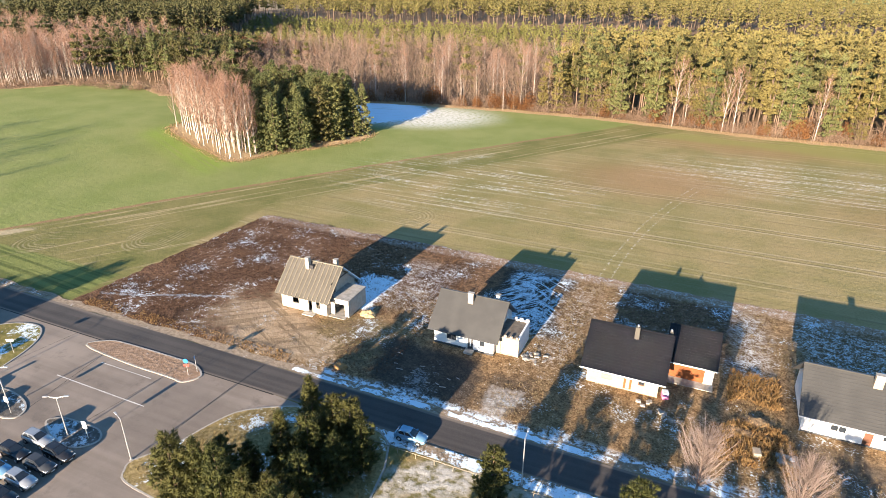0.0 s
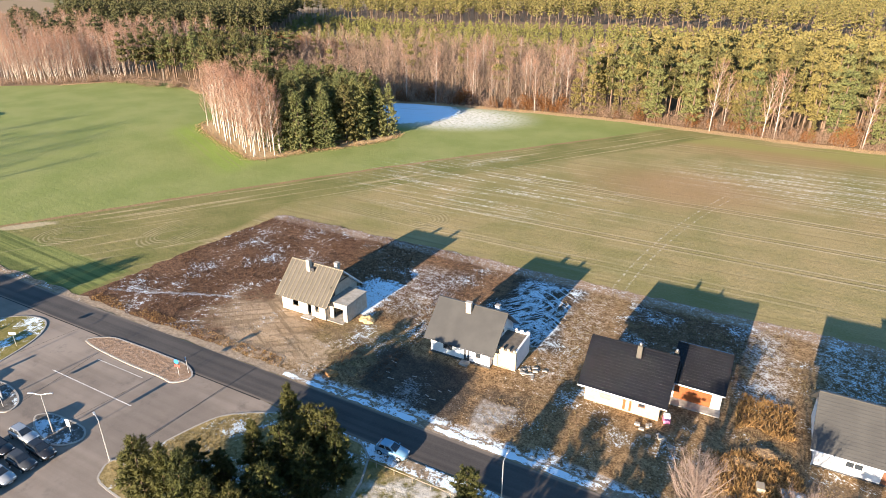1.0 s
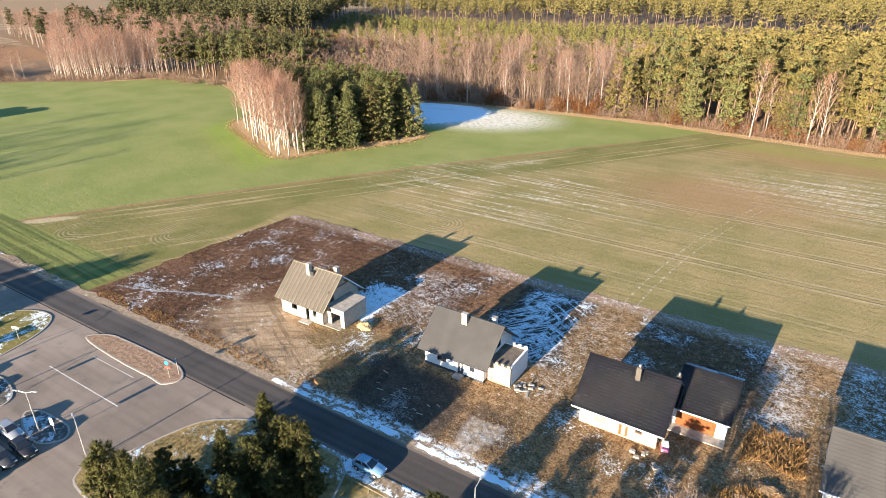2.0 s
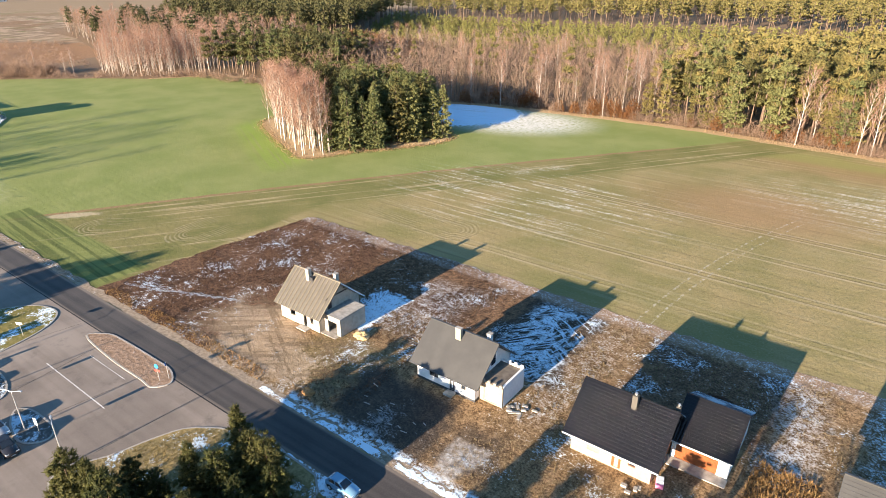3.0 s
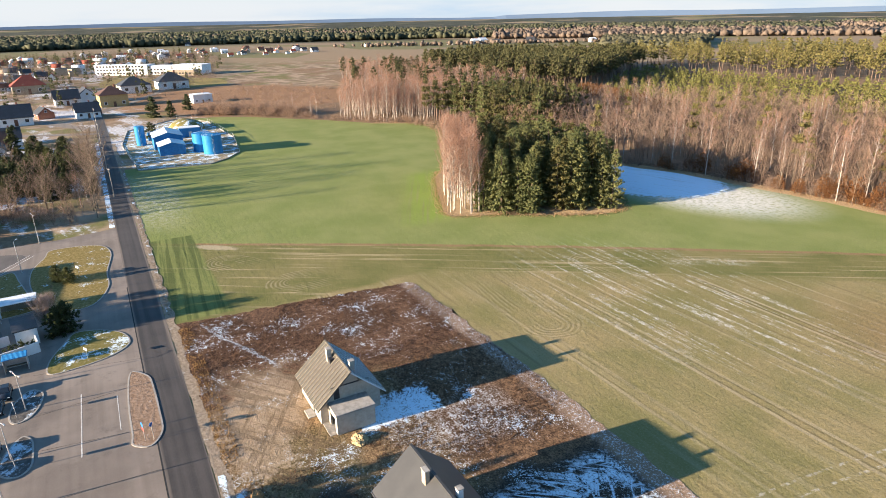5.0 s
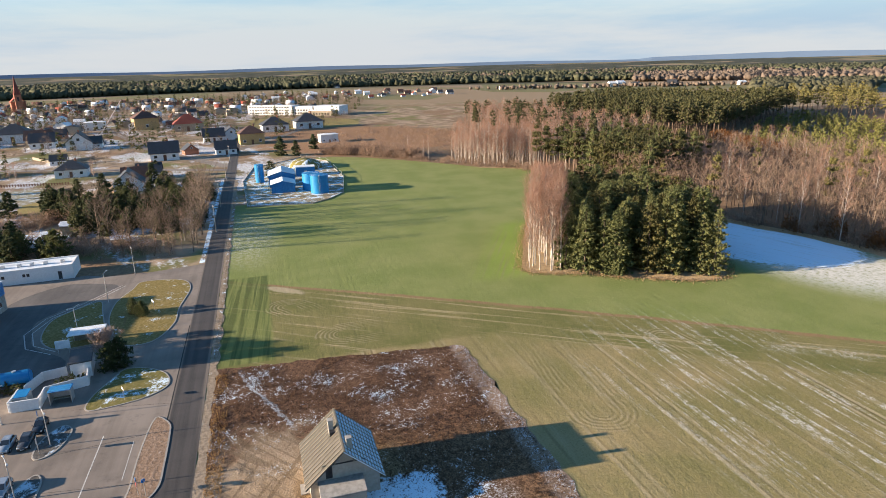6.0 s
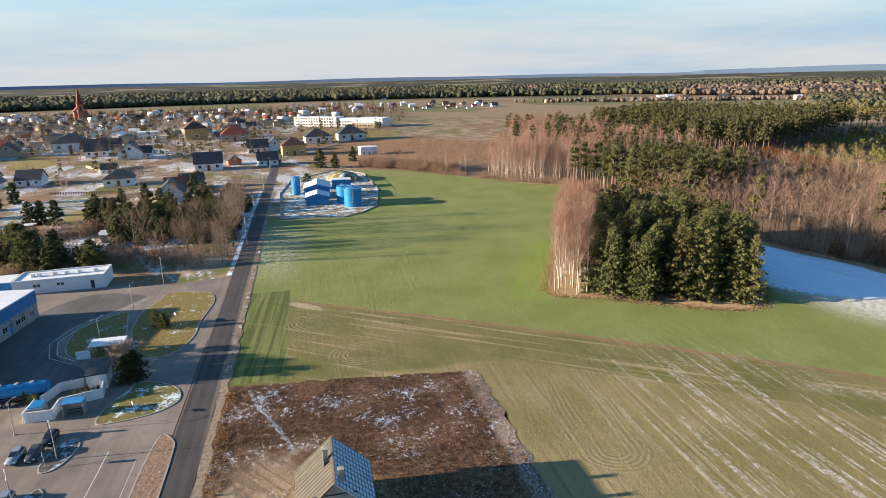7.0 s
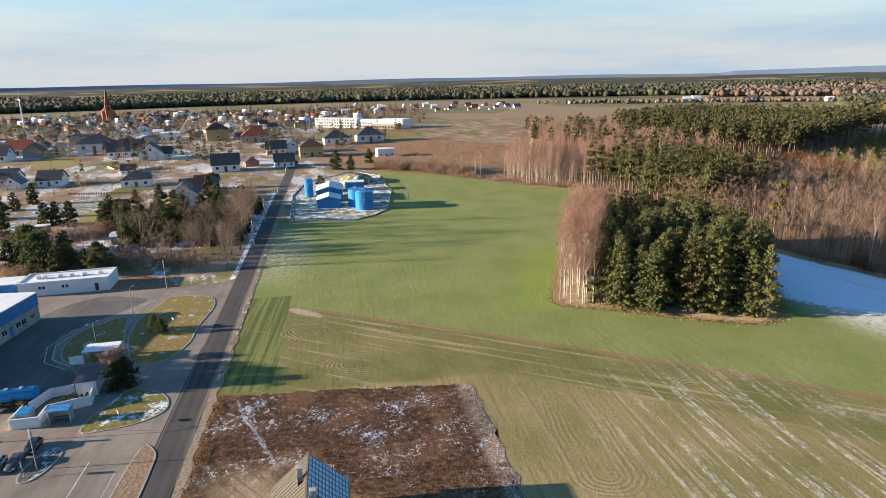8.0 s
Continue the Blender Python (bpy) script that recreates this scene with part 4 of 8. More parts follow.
def bare_arrays(seed, h, width, limbs, twigs, low=0.3, thin=0.022, upright=0.75, spread=0.6):
    """A leafless tree: stem, limbs and many fine twigs."""
    rng = np.random.default_rng(seed)
    lean = rng.normal(0, 0.02 * h, 2)
    pos = lambda z: np.array((lean[0] * (z / h) ** 1.5, lean[1] * (z / h) ** 1.5, z))
    wood = [tube([pos(0), pos(h * 0.3), pos(h * 0.62), pos(h * 0.97)], [h * 0.008 + 0.025, h * 0.0065 + 0.02, h * 0.004 + 0.015, 0.012], 4)]
    pts, ways = [], []
    for i in range(limbs):
        t = (i + rng.uniform(0, 1)) / limbs
        z = h * (low + (0.93 - low) * t)
        reach = width * (0.35 + 0.9 * math.sin(math.pi * min(1, 0.22 + 0.78 * t))) * rng.uniform(0.6, 1.1)
        a = i * 2.399 + rng.uniform(-0.6, 0.6)
        base = pos(z)
        mid = base + np.array((math.cos(a) * reach * 0.55, math.sin(a) * reach * 0.55, upright * reach * 0.7))
        tip = base + np.array((math.cos(a) * reach, math.sin(a) * reach, upright * reach * 1.7))
        tip[2] = min(tip[2], h * 1.02)
        wood.append(tube([base, mid, tip], [0.03 + 0.0035 * h * (1 - t), 0.025 + 0.001 * h, 0.008], 3))
        for j in range(twigs):
            f = rng.uniform(0.25, 1.0)
            p = base + (mid - base) * f * 2 if f < 0.5 else mid + (tip - mid) * (f - 0.5) * 2
            pts.append(p)
            ways.append((math.cos(a + rng.normal(0, 0.6)) * 0.7, math.sin(a + rng.normal(0, 0.6)) * 0.7, 0.4 + 0.7 * upright))
    return join(wood), tufts(rng, pts, ways, 0.085 * h + 0.35, 1, thin * 2, spread)


def bush_arrays(seed, h, width, n, size=0.5, wide=0.12, k=3):
    rng = np.random.default_rng(seed)
    a, r, t = rng.uniform(0, 6.283, n), np.sqrt(rng.uniform(0, 1, n)), rng.uniform(0, 1, n)
    top = h * np.sqrt(1 - 0.85 * r ** 2)
    pts = np.stack([np.cos(a) * r * width, np.sin(a) * r * width, top * (0.15 + 0.85 * t)], 1)
    ways = np.stack([np.cos(a) * r, np.sin(a) * r, 0.8 * np.ones(n)], 1)
    stems = [tube([(0, 0, 0), (math.cos(i) * width * 0.4, math.sin(i) * width * 0.4, h * 0.7)], [0.05, 0.015], 3) for i in range(5)]
    return join(stems), tufts(rng, pts, ways, size, k, wide)


def tree_thing(name, arrays, wood_mat, leaf_mat, label, category, m, group="", crown="crown"):
    ob = thing(name, label, category, m, group)
    obj("trunk", np_mesh("trunk", *arrays[0], [wood_mat]), ob)
    obj(crown, np_mesh(crown, *arrays[1], [leaf_mat]), ob)
    return ob


def wood_stuff(name, kinds, spots, seed, label, category, low=0.8, high=1.15):
    """Many trees too far off to be counted, joined into one object. kinds: (arrays, wood, leaf) by number."""
    rng = np.random.default_rng(seed)
    mats, vs, fs, ms, n = [], [], [], [], 0
    index = {}
    for _, wood, leaf in kinds:
        for mat in (wood, leaf):
            if mat.name not in index:
                index[mat.name] = len(mats)
                mats.append(mat)
    for x, y, kind in spots:
        arrays, wood, leaf = kinds[kind]
        a, s = rng.uniform(0, 6.283), rng.uniform(low, high)
        c, d = math.cos(a) * s, math.sin(a) * s
        for (v, f), mat in ((arrays[0], wood), (arrays[1], leaf)):
            p = np.empty_like(v)
            p[:, 0], p[:, 1], p[:, 2] = v[:, 0] * c - v[:, 1] * d + x, v[:, 0] * d + v[:, 1] * c + y, v[:, 2] * s
            vs.append(p)
            fs.append(f + n)
            ms.append(np.full(len(f), index[mat.name]))
            n += len(v)
    me = np_mesh(name, np.concatenate(vs), np.concatenate(fs), mats, np.concatenate(ms))
    return tagged(new(name, me), label, category, "", "stuff")


def turned(x, y, a=0.0, s=1.0, z=0.0):
    return pose(x, y, z, 0, 0, a) @ Matrix.Scale(s, 4)


def scatter(rng, outline, gap, keep=lambda x, y: True):
    """Spots inside an outline on a jittered grid."""
    xs, ys = [p[0] for p in outline], [p[1] for p in outline]
    out = []
    for x in np.arange(min(xs), max(xs), gap):
        for y in np.arange(min(ys), max(ys), gap):
            px, py = x + rng.uniform(-0.48, 0.48) * gap, y + rng.uniform(-0.48, 0.48) * gap
            if inside(px, py, outline) and keep(px, py):
                out.append((px, py))
    return out

# ---- land ----
def ground_mesh():
    bm = bmesh.new()
    rings = [0, 60, 120, 200, 320, 500, 800, 1200, 1700, 2300, 3000, 3600, 4200, 4700]
    sides, prev = 64, None
    for r in rings:
        z = 0.0 if r < 2300 else 34 * min(1, (r - 2300) / 2300) ** 1.5
        row = [bm.verts.new((r * math.cos(2 * math.pi * i / sides) - 60, r * math.sin(2 * math.pi * i / sides) + 100, z)) for i in range(sides)] if r else [bm.verts.new((-60, 100, 0))]
        if prev is not None:
            for i in range(sides):
                j = (i + 1) % sides
                bm.faces.new((prev[0], row[i], row[j]) if len(prev) == 1 else (prev[i], row[i], row[j], prev[j]))
        prev = row
    return bm


structure("ground", ground_mesh(), M_GROUND, "winter crop fields with frost, rough land and far farmland", "ground")


def strip(u0, u1, v0, v1, z, jag=0.0, step=2.0, seed=1):
    """A band along the road, with a jagged far edge if jag is given."""
    rng = random.Random(seed)
    us = np.arange(u0, u1 + 0.01, step)
    low = [at_uv(u, v0 + rng.uniform(-jag, jag) * 0.5) for u in us]
    high = [at_uv(u, v1 + rng.uniform(-jag, jag)) for u in us]
    bm = bmesh.new()
    a = [bm.verts.new((p.x, p.y, z)) for p in low]
    b = [bm.verts.new((p.x, p.y, z)) for p in high]
    for i in range(len(a) - 1):
        bm.faces.new((a[i], a[i + 1], b[i + 1], b[i]))
    return bm


def plot_mesh():
    rng = random.Random(4)
    out = []
    for u in np.arange(-80, 60, 1.5):
        out.append(at_uv(u, 3.0))
    for u in np.arange(60, -75.5, -1.2):
        out.append(at_uv(u, 42.4 + rng.uniform(-0.35, 0.35)))
    for v in np.arange(42, 4, -1.2):
        out.append(at_uv(-75.5 - (42.8 - v) * 0.118 + rng.uniform(-0.4, 0.4), v))
    return sheet([(p.x, p.y) for p in out], 0.03)


structure("plot_ground", plot_mesh(), M_PLOT, "brown weedy building plots with sand, ruts, old snow and painted house shade", "ground")
structure("road", strip(-420, 90, -2.2, 2.2, 0.05, step=6.0), M_ROAD, "dark patched asphalt road", "road")
structure("verge_north", strip(-260, 90, 2.2, 3.5, 0.04, 0.35, 1.5, 5), M_VERGE_DRY, "narrow gravel verge with frost beside the road", "verge")
structure("verge_snow", strip(-41, 60, 2.45, 3.25, 0.055, 0.2, 0.5, 6), M_VERGE, "snowy strip along the shaded road edge", "verge")
structure("verge_snow_far", strip(-215, -84, 2.7, 3.4, 0.055, 0.15, 0.5, 7), M_VERGE_THIN, "snowy ditch beside the field and road", "verge")
structure("verge_south", strip(-34, 60, -3.9, -2.2, 0.045, 0.2, 0.5, 8), M_VERGE, "snowy verge in front of the fence", "verge")
structure("verge_south_far", strip(-260, -140, -3.4, -2.2, 0.045, 0.2, 0.6, 9), M_VERGE, "snowy verge along the trees", "verge")

YARD = [(-33.0, 43.2), (-39.4, 39.8), (-41.1, 36.8), (-42.3, 32.0), (-43.9, 29.2), (-43.5, 28.3), (-42.5, 27.6), (-38, 27.2), (-38, 10), (-60, -12), (-108, -16), (-136, -10),
        (-137.5, 12), (-135.3, 16), (-135.5, 25), (-138, 34.5), (-139, 37.0)]
yard_edge = [(p.x, p.y) for p in (at_uv(u, -2.2) for u in np.arange(-136, -36, 4.0))]
structure("parking_ground", sheet(YARD + yard_edge, 0.035), M_LOT, "worn sandy-grey asphalt parking area with joints", "parking")
YARD_WEST = smooth_loop([(-79, 10), (-82, 21), (-90, 22), (-97, 15), (-103, 12.5), (-110, 11), (-117, 15), (-127, 21), (-131, 14), (-131, 8), (-122, 2), (-104, 1), (-88, 4)], 4)
structure("service_yard", sheet(YARD_WEST, 0.05), M_YARD, "dark asphalt service yard with wheel marks", "yard")


def island(name, points, mat, label, steps=5, rise=0.07):
    loop = smooth_loop(points, steps) if steps > 1 else list(points)
    ob = structure(name, sheet(inset(loop, 0.18), rise + 0.035), mat, label, "traffic island")
    bm = bmesh.new()
    if area2(loop) < 0:
        loop = loop[::-1]
    inner = inset(loop, 0.2)
    rows = [[bm.verts.new((x, y, z)) for x, y in pts] for pts, z in ((loop, 0.0), (loop, rise + 0.04), (inner, rise + 0.045), (inner, rise))]
    for a, b in zip(rows, rows[1:]):
        for i in range(len(a)):
            j = (i + 1) % len(a)
            bm.faces.new((a[i], a[j], b[j], b[i]))
    me = bpy.data.meshes.new("kerb")
    bm.to_mesh(me)
    bm.free()
    me.materials.append(M_KERB)
    obj("kerb", me, ob)
    return ob


island("island_sign", [(-67.6, 39.8), (-65.8, 42.0), (-62.5, 42.6), (-56, 43.1), (-52.0, 43.2), (-49.6, 41.9), (-50.6, 40.0), (-53, 39.9), (-60, 39.5)], M_EARTH, "long kerbed island of bare brown earth", 4)
island("island_round", [(-72.2, 30.0), (-72.4, 33.5), (-74.0, 37.6), (-77.0, 39.9), (-80.9, 38.9), (-83.6, 35.8), (-84.2, 32.3), (-81, 31.0), (-76, 29.6)], M_TURF_SNOW, "round kerbed island with snow and turf")
island("island_grass", [(-93.8, 29.6), (-94.3, 34.4), (-101.6, 36.6), (-110, 36.2), (-121.5, 36.6), (-127.8, 33.6), (-128.8, 25.5), (-124, 24.4), (-117, 23.0), (-108, 23.8), (-100.2, 26.3)], M_TURF, "large kerbed lawn island with yellowed grass")
island("island_inner", [(-95, 20), (-97, 27), (-100, 25.5), (-112, 21.8), (-118, 19.8), (-115, 16.5), (-110, 13.6), (-103, 14.0), (-98, 16)], M_TURF, "kerbed lawn with yellowed grass in the yard")
island("island_lamp", [(-58.2, 28.6), (-57, 29.8), (-54.5, 30.2), (-51.8, 30.3), (-50.4, 29.2), (-51.2, 27.6), (-53.0, 27.0), (-56, 27.4)], M_GRIT, "small kerbed island of frosted dark grit", 4)
island("island_lamp", [(-69.0, 28.2), (-67.6, 29.8), (-64.4, 29.8), (-62.0, 28.9), (-61.4, 27.4), (-63.2, 26.6), (-66.5, 26.8)], M_GRIT, "small kerbed island of frosted dark grit", 4)
island("lawn_bank", [(-35, 43.4), (-40.6, 39.9), (-42.3, 36.8), (-43.5, 32.0), (-45.2, 29.0), (-44.8, 27.6), (-43.4, 26.6), (-38, 26.4), (-30, 26), (-22, 32), (-24, 42.5), (-30, 43.6)], M_BANK, "rough kerbed bank of frosty straw grass under pines", 3, 0.03)


def ground_line(name, a, b, wide, mat, label, z=0.042):
    a, b = Vector((*a, z)), Vector((*b, z))
    side = (b - a).cross(Vector((0, 0, 1))).normalized() * wide / 2
    bm = bmesh.new()
    bm.faces.new([bm.verts.new(p) for p in (a + side, b + side, b - side, a - side)])
    return structure(name, bm, mat, label, "marking")


ground_line("parking_line", (-64.9, 34.2), (-51.0, 35.0), 0.14, M_LINE, "worn white line on parking asphalt")
ground_line("parking_line", (-62.5, 38.3), (-54.5, 38.8), 0.09, M_LINE, "faint worn line on parking asphalt")
for k, (a, b) in enumerate((((-61.9, 29.0), (-63.8, 39.5)), ((-54.4, 30.4), (-53.5, 40.0)), ((-44.9, 31.5), (-45.0, 43.9)), ((-73, 28.0), (-71.2, 41.6)))):
    ground_line("asphalt_joint", a, b, 0.045, M_RUBBER, "dark tar joint across the asphalt")
kerb_a = [at_uv(u, -2.25) for u in np.arange(-100, -37, 3.0)]
ground_line("asphalt_joint", (kerb_a[0].x, kerb_a[0].y), (kerb_a[-1].x, kerb_a[-1].y), 0.16, M_RUBBER, "dark tar joint beside the road", 0.056)
for pts in (((-127, 22.4), (-116.5, 17.2), (-111, 13.2), (-104, 12.2), (-98, 14.5), (-94.5, 19.0)), ((-127.6, 21.6), (-117, 16.2), (-111, 12.1), (-103.6, 11.0), (-97, 13.6), (-93.5, 18.6))):
    for a, b in zip(pts, pts[1:]):
        ground_line("yard_line", a, b, 0.16, M_LINE, "white edge line on the yard", 0.056)

# woodland floors, with a pale strip of dead grass along the crop
EDGE = [(-315, 77), (-303, 96), (-270, 127), (-252, 140), (-238, 163), (-216, 168), (-193, 159), (-160, 171), (-134, 178), (-112, 187), (-96, 190.5), (-71, 195), (-44, 198), (-18, 197), (5, 196), (35, 198.5), (110, 202), (330, 196)]
COPPICE = [(-151, 126), (-136, 117.5), (-122, 112), (-111, 108.3), (-107.5, 112), (-104.6, 119.5), (-99.2, 128.5), (-93.2, 142.6), (-99, 151), (-118, 160), (-138, 154), (-150, 142)]
structure("forest_floor", sheet(EDGE + [(330, 900), (-300, 900), (-470, 520), (-530, 340), (-520, 190), (-440, 185), (-340, 160), (-322, 110)], 0.02), M_LITTER, "brown leaf litter under the forest", "forest floor")
band = []
for (x0, y0), (x1, y1) in zip(EDGE[3:], EDGE[4:]):
    n = max(2, int(math.hypot(x1 - x0, y1 - y0) / 3))
    band += [(x0 + (x1 - x0) * i / n, y0 + (y1 - y0) * i / n) for i in range(n)]
brng = random.Random(12)
bm = bmesh.new()
low_row = [bm.verts.new((x, y - 1.6 + brng.uniform(-0.5, 0.5), 0.05)) for x, y in band]
top_row = [bm.verts.new((x, y + 2.5, 0.05)) for x, y in band]
for i in range(len(band) - 1):
    bm.faces.new((low_row[i], low_row[i + 1], top_row[i + 1], top_row[i]))
structure("field_margin", bm, M_TANGRASS, "pale dead grass margin along the forest", "field margin")
structure("coppice_floor", sheet(smooth_loop(COPPICE, 4), 0.045), M_TANGRASS, "pale dead grass under the coppice", "field margin")

# ---- the four new houses beside the road ----
def window(parent, x0, x1, z0, z1, frame_mat, depth=0.14, bars=1):
    """A framed pane set into a wall whose outer face lies on y = 0, under that wall."""
    bm = bmesh.new()
    w = 0.07
    for a in ((x0, x0 + w, z0, z1), (x1 - w, x1, z0, z1), (x0 + w, x1 - w, z0, z0 + w), (x0 + w, x1 - w, z1 - w, z1)):
        box(bm, a[0], a[1], depth - 0.05, depth + 0.02, a[2], a[3])
    for i in range(1, bars + 1):
        c = x0 + (x1 - x0) * i / (bars + 1)
        box(bm, c - 0.035, c + 0.035, depth - 0.05, depth + 0.02, z0 + w, z1 - w)
    f = part("window_frame", bm, frame_mat, parent)
    part("pane", box_bm(x0 + w, x1 - w, depth, depth + 0.015, z0 + w, z1 - w), M_GLASS, f, "dark window pane")
    return f


def gable_roof(parent, length, depth, eave, ridge, over_x, over_y, mat, label, thick=0.16, y_mid=0.0, x_mid=0.0):
    slope = (ridge - eave) / (depth / 2)
    lx = length / 2 + over_x
    ly = depth / 2 + over_y
    ze = eave - slope * over_y
    slopes = []
    for side, name in ((-1, "front"), (1, "rear")):
        bm = bmesh.new()
        q = [(x_mid - lx, y_mid + side * ly, ze), (x_mid + lx, y_mid + side * ly, ze), (x_mid + lx, y_mid, ridge), (x_mid - lx, y_mid, ridge)]
        slab(bm, q if side < 0 else [q[1], q[0], q[3], q[2]], thick)
        slopes.append(part("roof_slope", bm, mat, parent, label))
    return slopes, (lx, ly, ze, slope)


def house_walls(parent, length, depth, eave, ridge, mat, holes_front, holes_right=(), holes_left=(), holes_back=(), thick=0.24):
    """Four walls round a floor whose middle lies on the origin; front is -y. Returns them by side."""
    walls = {}
    walls["front"] = part("wall", wall_with_holes(length, eave, thick, holes_front), mat, parent, m=pose(-length / 2, -depth / 2, 0))
    walls["back"] = part("wall", wall_with_holes(length, eave, thick, holes_back), mat, parent, m=pose(length / 2, depth / 2, 0, 0, 0, 180))
    for side, sign, holes in (("right", 1, holes_right), ("left", -1, holes_left)):
        inner = depth - 2 * thick
        bm = wall_with_holes(inner, eave, thick, holes)
        vs = [bm.verts.new(p) for y in (0, thick) for p in ((0, y, eave), (inner, y, eave), (inner / 2, y, ridge - 0.2 - (ridge - eave) * 2 * thick / depth))]
        for f in ((0, 1, 2), (5, 4, 3), (0, 2, 5, 3), (1, 4, 5, 2)):
            bm.faces.new([vs[i] for i in f])
        walls[side] = part("gable_wall", bm, mat, parent, m=pose(sign * length / 2, -sign * inner / 2, 0, 0, 0, 90 if sign > 0 else -90))
    return walls


def chimney(parent, x, y, z0, z1, wx, wy, mat, cap=True, label=""):
    body = part("chimney", round_box(x - wx, x + wx, y - wy, y + wy, z0, z1, 0.02, 1), mat, parent, label)
    if cap:
        part("chimney_cap", round_box(x - wx - 0.06, x + wx + 0.06, y - wy - 0.06, y + wy + 0.06, z1, z1 + 0.08, 0.02, 1), M_CONCRETE, body)
    return body


def house_shell():
    """The open shell with a battened roof."""
    L, D, E, R = 7.5, 7.4, 2.75, 6.1
    h = thing("house", "unfinished pale block house with battened grey roof membrane", "house", pose_uv(-47.7, 18.4), "new houses")
    w = house_walls(h, L, D, E, R, M_BLOCK, [(1.9, 2.9, 0.95, 2.05), (4.5, 5.1, 0.0, 2.1), (5.8, 6.4, 0.9, 2.05)])
    part("threshold", box_bm(-0.1, 1.7, -1.0, 0.0, 0.03, 0.16), M_CONCRETE, h, m=pose(0.3, -D / 2, 0))
    part("floor_slab", box_bm(-L / 2 + 0.24, L / 2 - 0.24, -D / 2 + 0.24, D / 2 - 0.24, 0.0, 0.12), M_CONCRETE, h)
    part("attic_floor", box_bm(-L / 2 + 0.24, L / 2 - 0.24, -D / 2 + 0.24, D / 2 - 0.24, 2.5, 2.7), M_CONCRETE, h)
    slopes, (lx, ly, ze, k) = gable_roof(h, L, D, E, R, 0.7, 0.55, M_FELT, "grey membrane under battens", 0.1)
    slopes[1].data.materials[0] = M_SHADEFELT
    run = math.hypot(ly, R - ze)
    ang = math.degrees(math.atan2(R - ze, ly))
    for i in range(14):
        x = -lx + 0.06 + (2 * lx - 0.12) * i / 13
        part("batten", box_bm(x - 0.045, x + 0.045, 0, run, 0.002, 0.07), M_BATTEN, slopes[0], m=pose(0, -ly, ze, ang))
    for i in range(11):
        x = -lx + 0.06 + (2 * lx - 0.12) * i / 10
        part("batten", box_bm(x - 0.04, x + 0.04, 0, run, 0.002, 0.05), M_BATTEN, slopes[1], m=pose(0, ly, ze, 0, 0, 180) @ pose(0, 0, 0, ang))
    for i in range(13):
        y = 0.1 + (run - 0.25) * i / 12
        part("batten", box_bm(-lx, lx, y - 0.035, y + 0.035, 0.05, 0.09), M_BATTEN, slopes[1], m=pose(0, ly, ze, 0, 0, 180) @ pose(0, 0, 0, ang))
    part("ridge_board", box_bm(-lx, lx, -0.1, 0.1, R - 0.02, R + 0.07), M_BATTEN, h)
    part("purlin", box_bm(L / 2, L / 2 + 0.7, -1.1, -0.95, 4.7, 4.9), M_BATTEN, h)
    part("purlin", box_bm(L / 2, L / 2 + 0.7, 0.95, 1.1, 4.7, 4.9), M_BATTEN, h)
    part("gable_opening", box_bm(L / 2 - 0.02, L / 2 + 0.015, -2.0, -1.3, 2.75, 4.2), M_DARK, h, "dark upright opening in the gable")
    part("gable_beam", box_bm(L / 2, L / 2 + 0.03, -2.3, 2.3, 4.25, 4.42), M_DARK, h)
    chimney(h, -0.9, -0.75, 4.9, 6.85, 0.28, 0.28, M_BLOCK)
    part("roof_gap", box_bm(-0.55, 0.05, -0.95, -0.35, 5.25, 5.82), M_DARK, h, "dark uncovered gap beside the chimney")
    chimney(h, 2.75, 0.75, 4.9, 6.6, 0.28, 0.28, M_BLOCK)
    # flat-roofed garage
    g = part("garage_front", wall_with_holes(2.95, 2.45, 0.24, [(0.7, 2.3, 0.0, 1.85)]), M_BLOCK, h, m=pose(3.75, -2.8, 0))
    part("garage_side", box_bm(6.46, 6.7, -2.56, 1.8, 0, 2.45), M_BLOCK, h, "stained grey garage wall")
    part("garage_back", box_bm(3.75, 6.46, 1.56, 1.8, 0, 2.45), M_BLOCK, h)
    part("garage_roof", round_box(3.76, 6.78, -2.88, 1.88, 2.45, 2.66, 0.03, 1), M_CONCRETE, h, "flat raw concrete slab roof")
    part("garage_floor", box_bm(3.8, 6.46, -3.6, 1.56, 0.0, 0.1), M_CONCRETE, h)
    return h


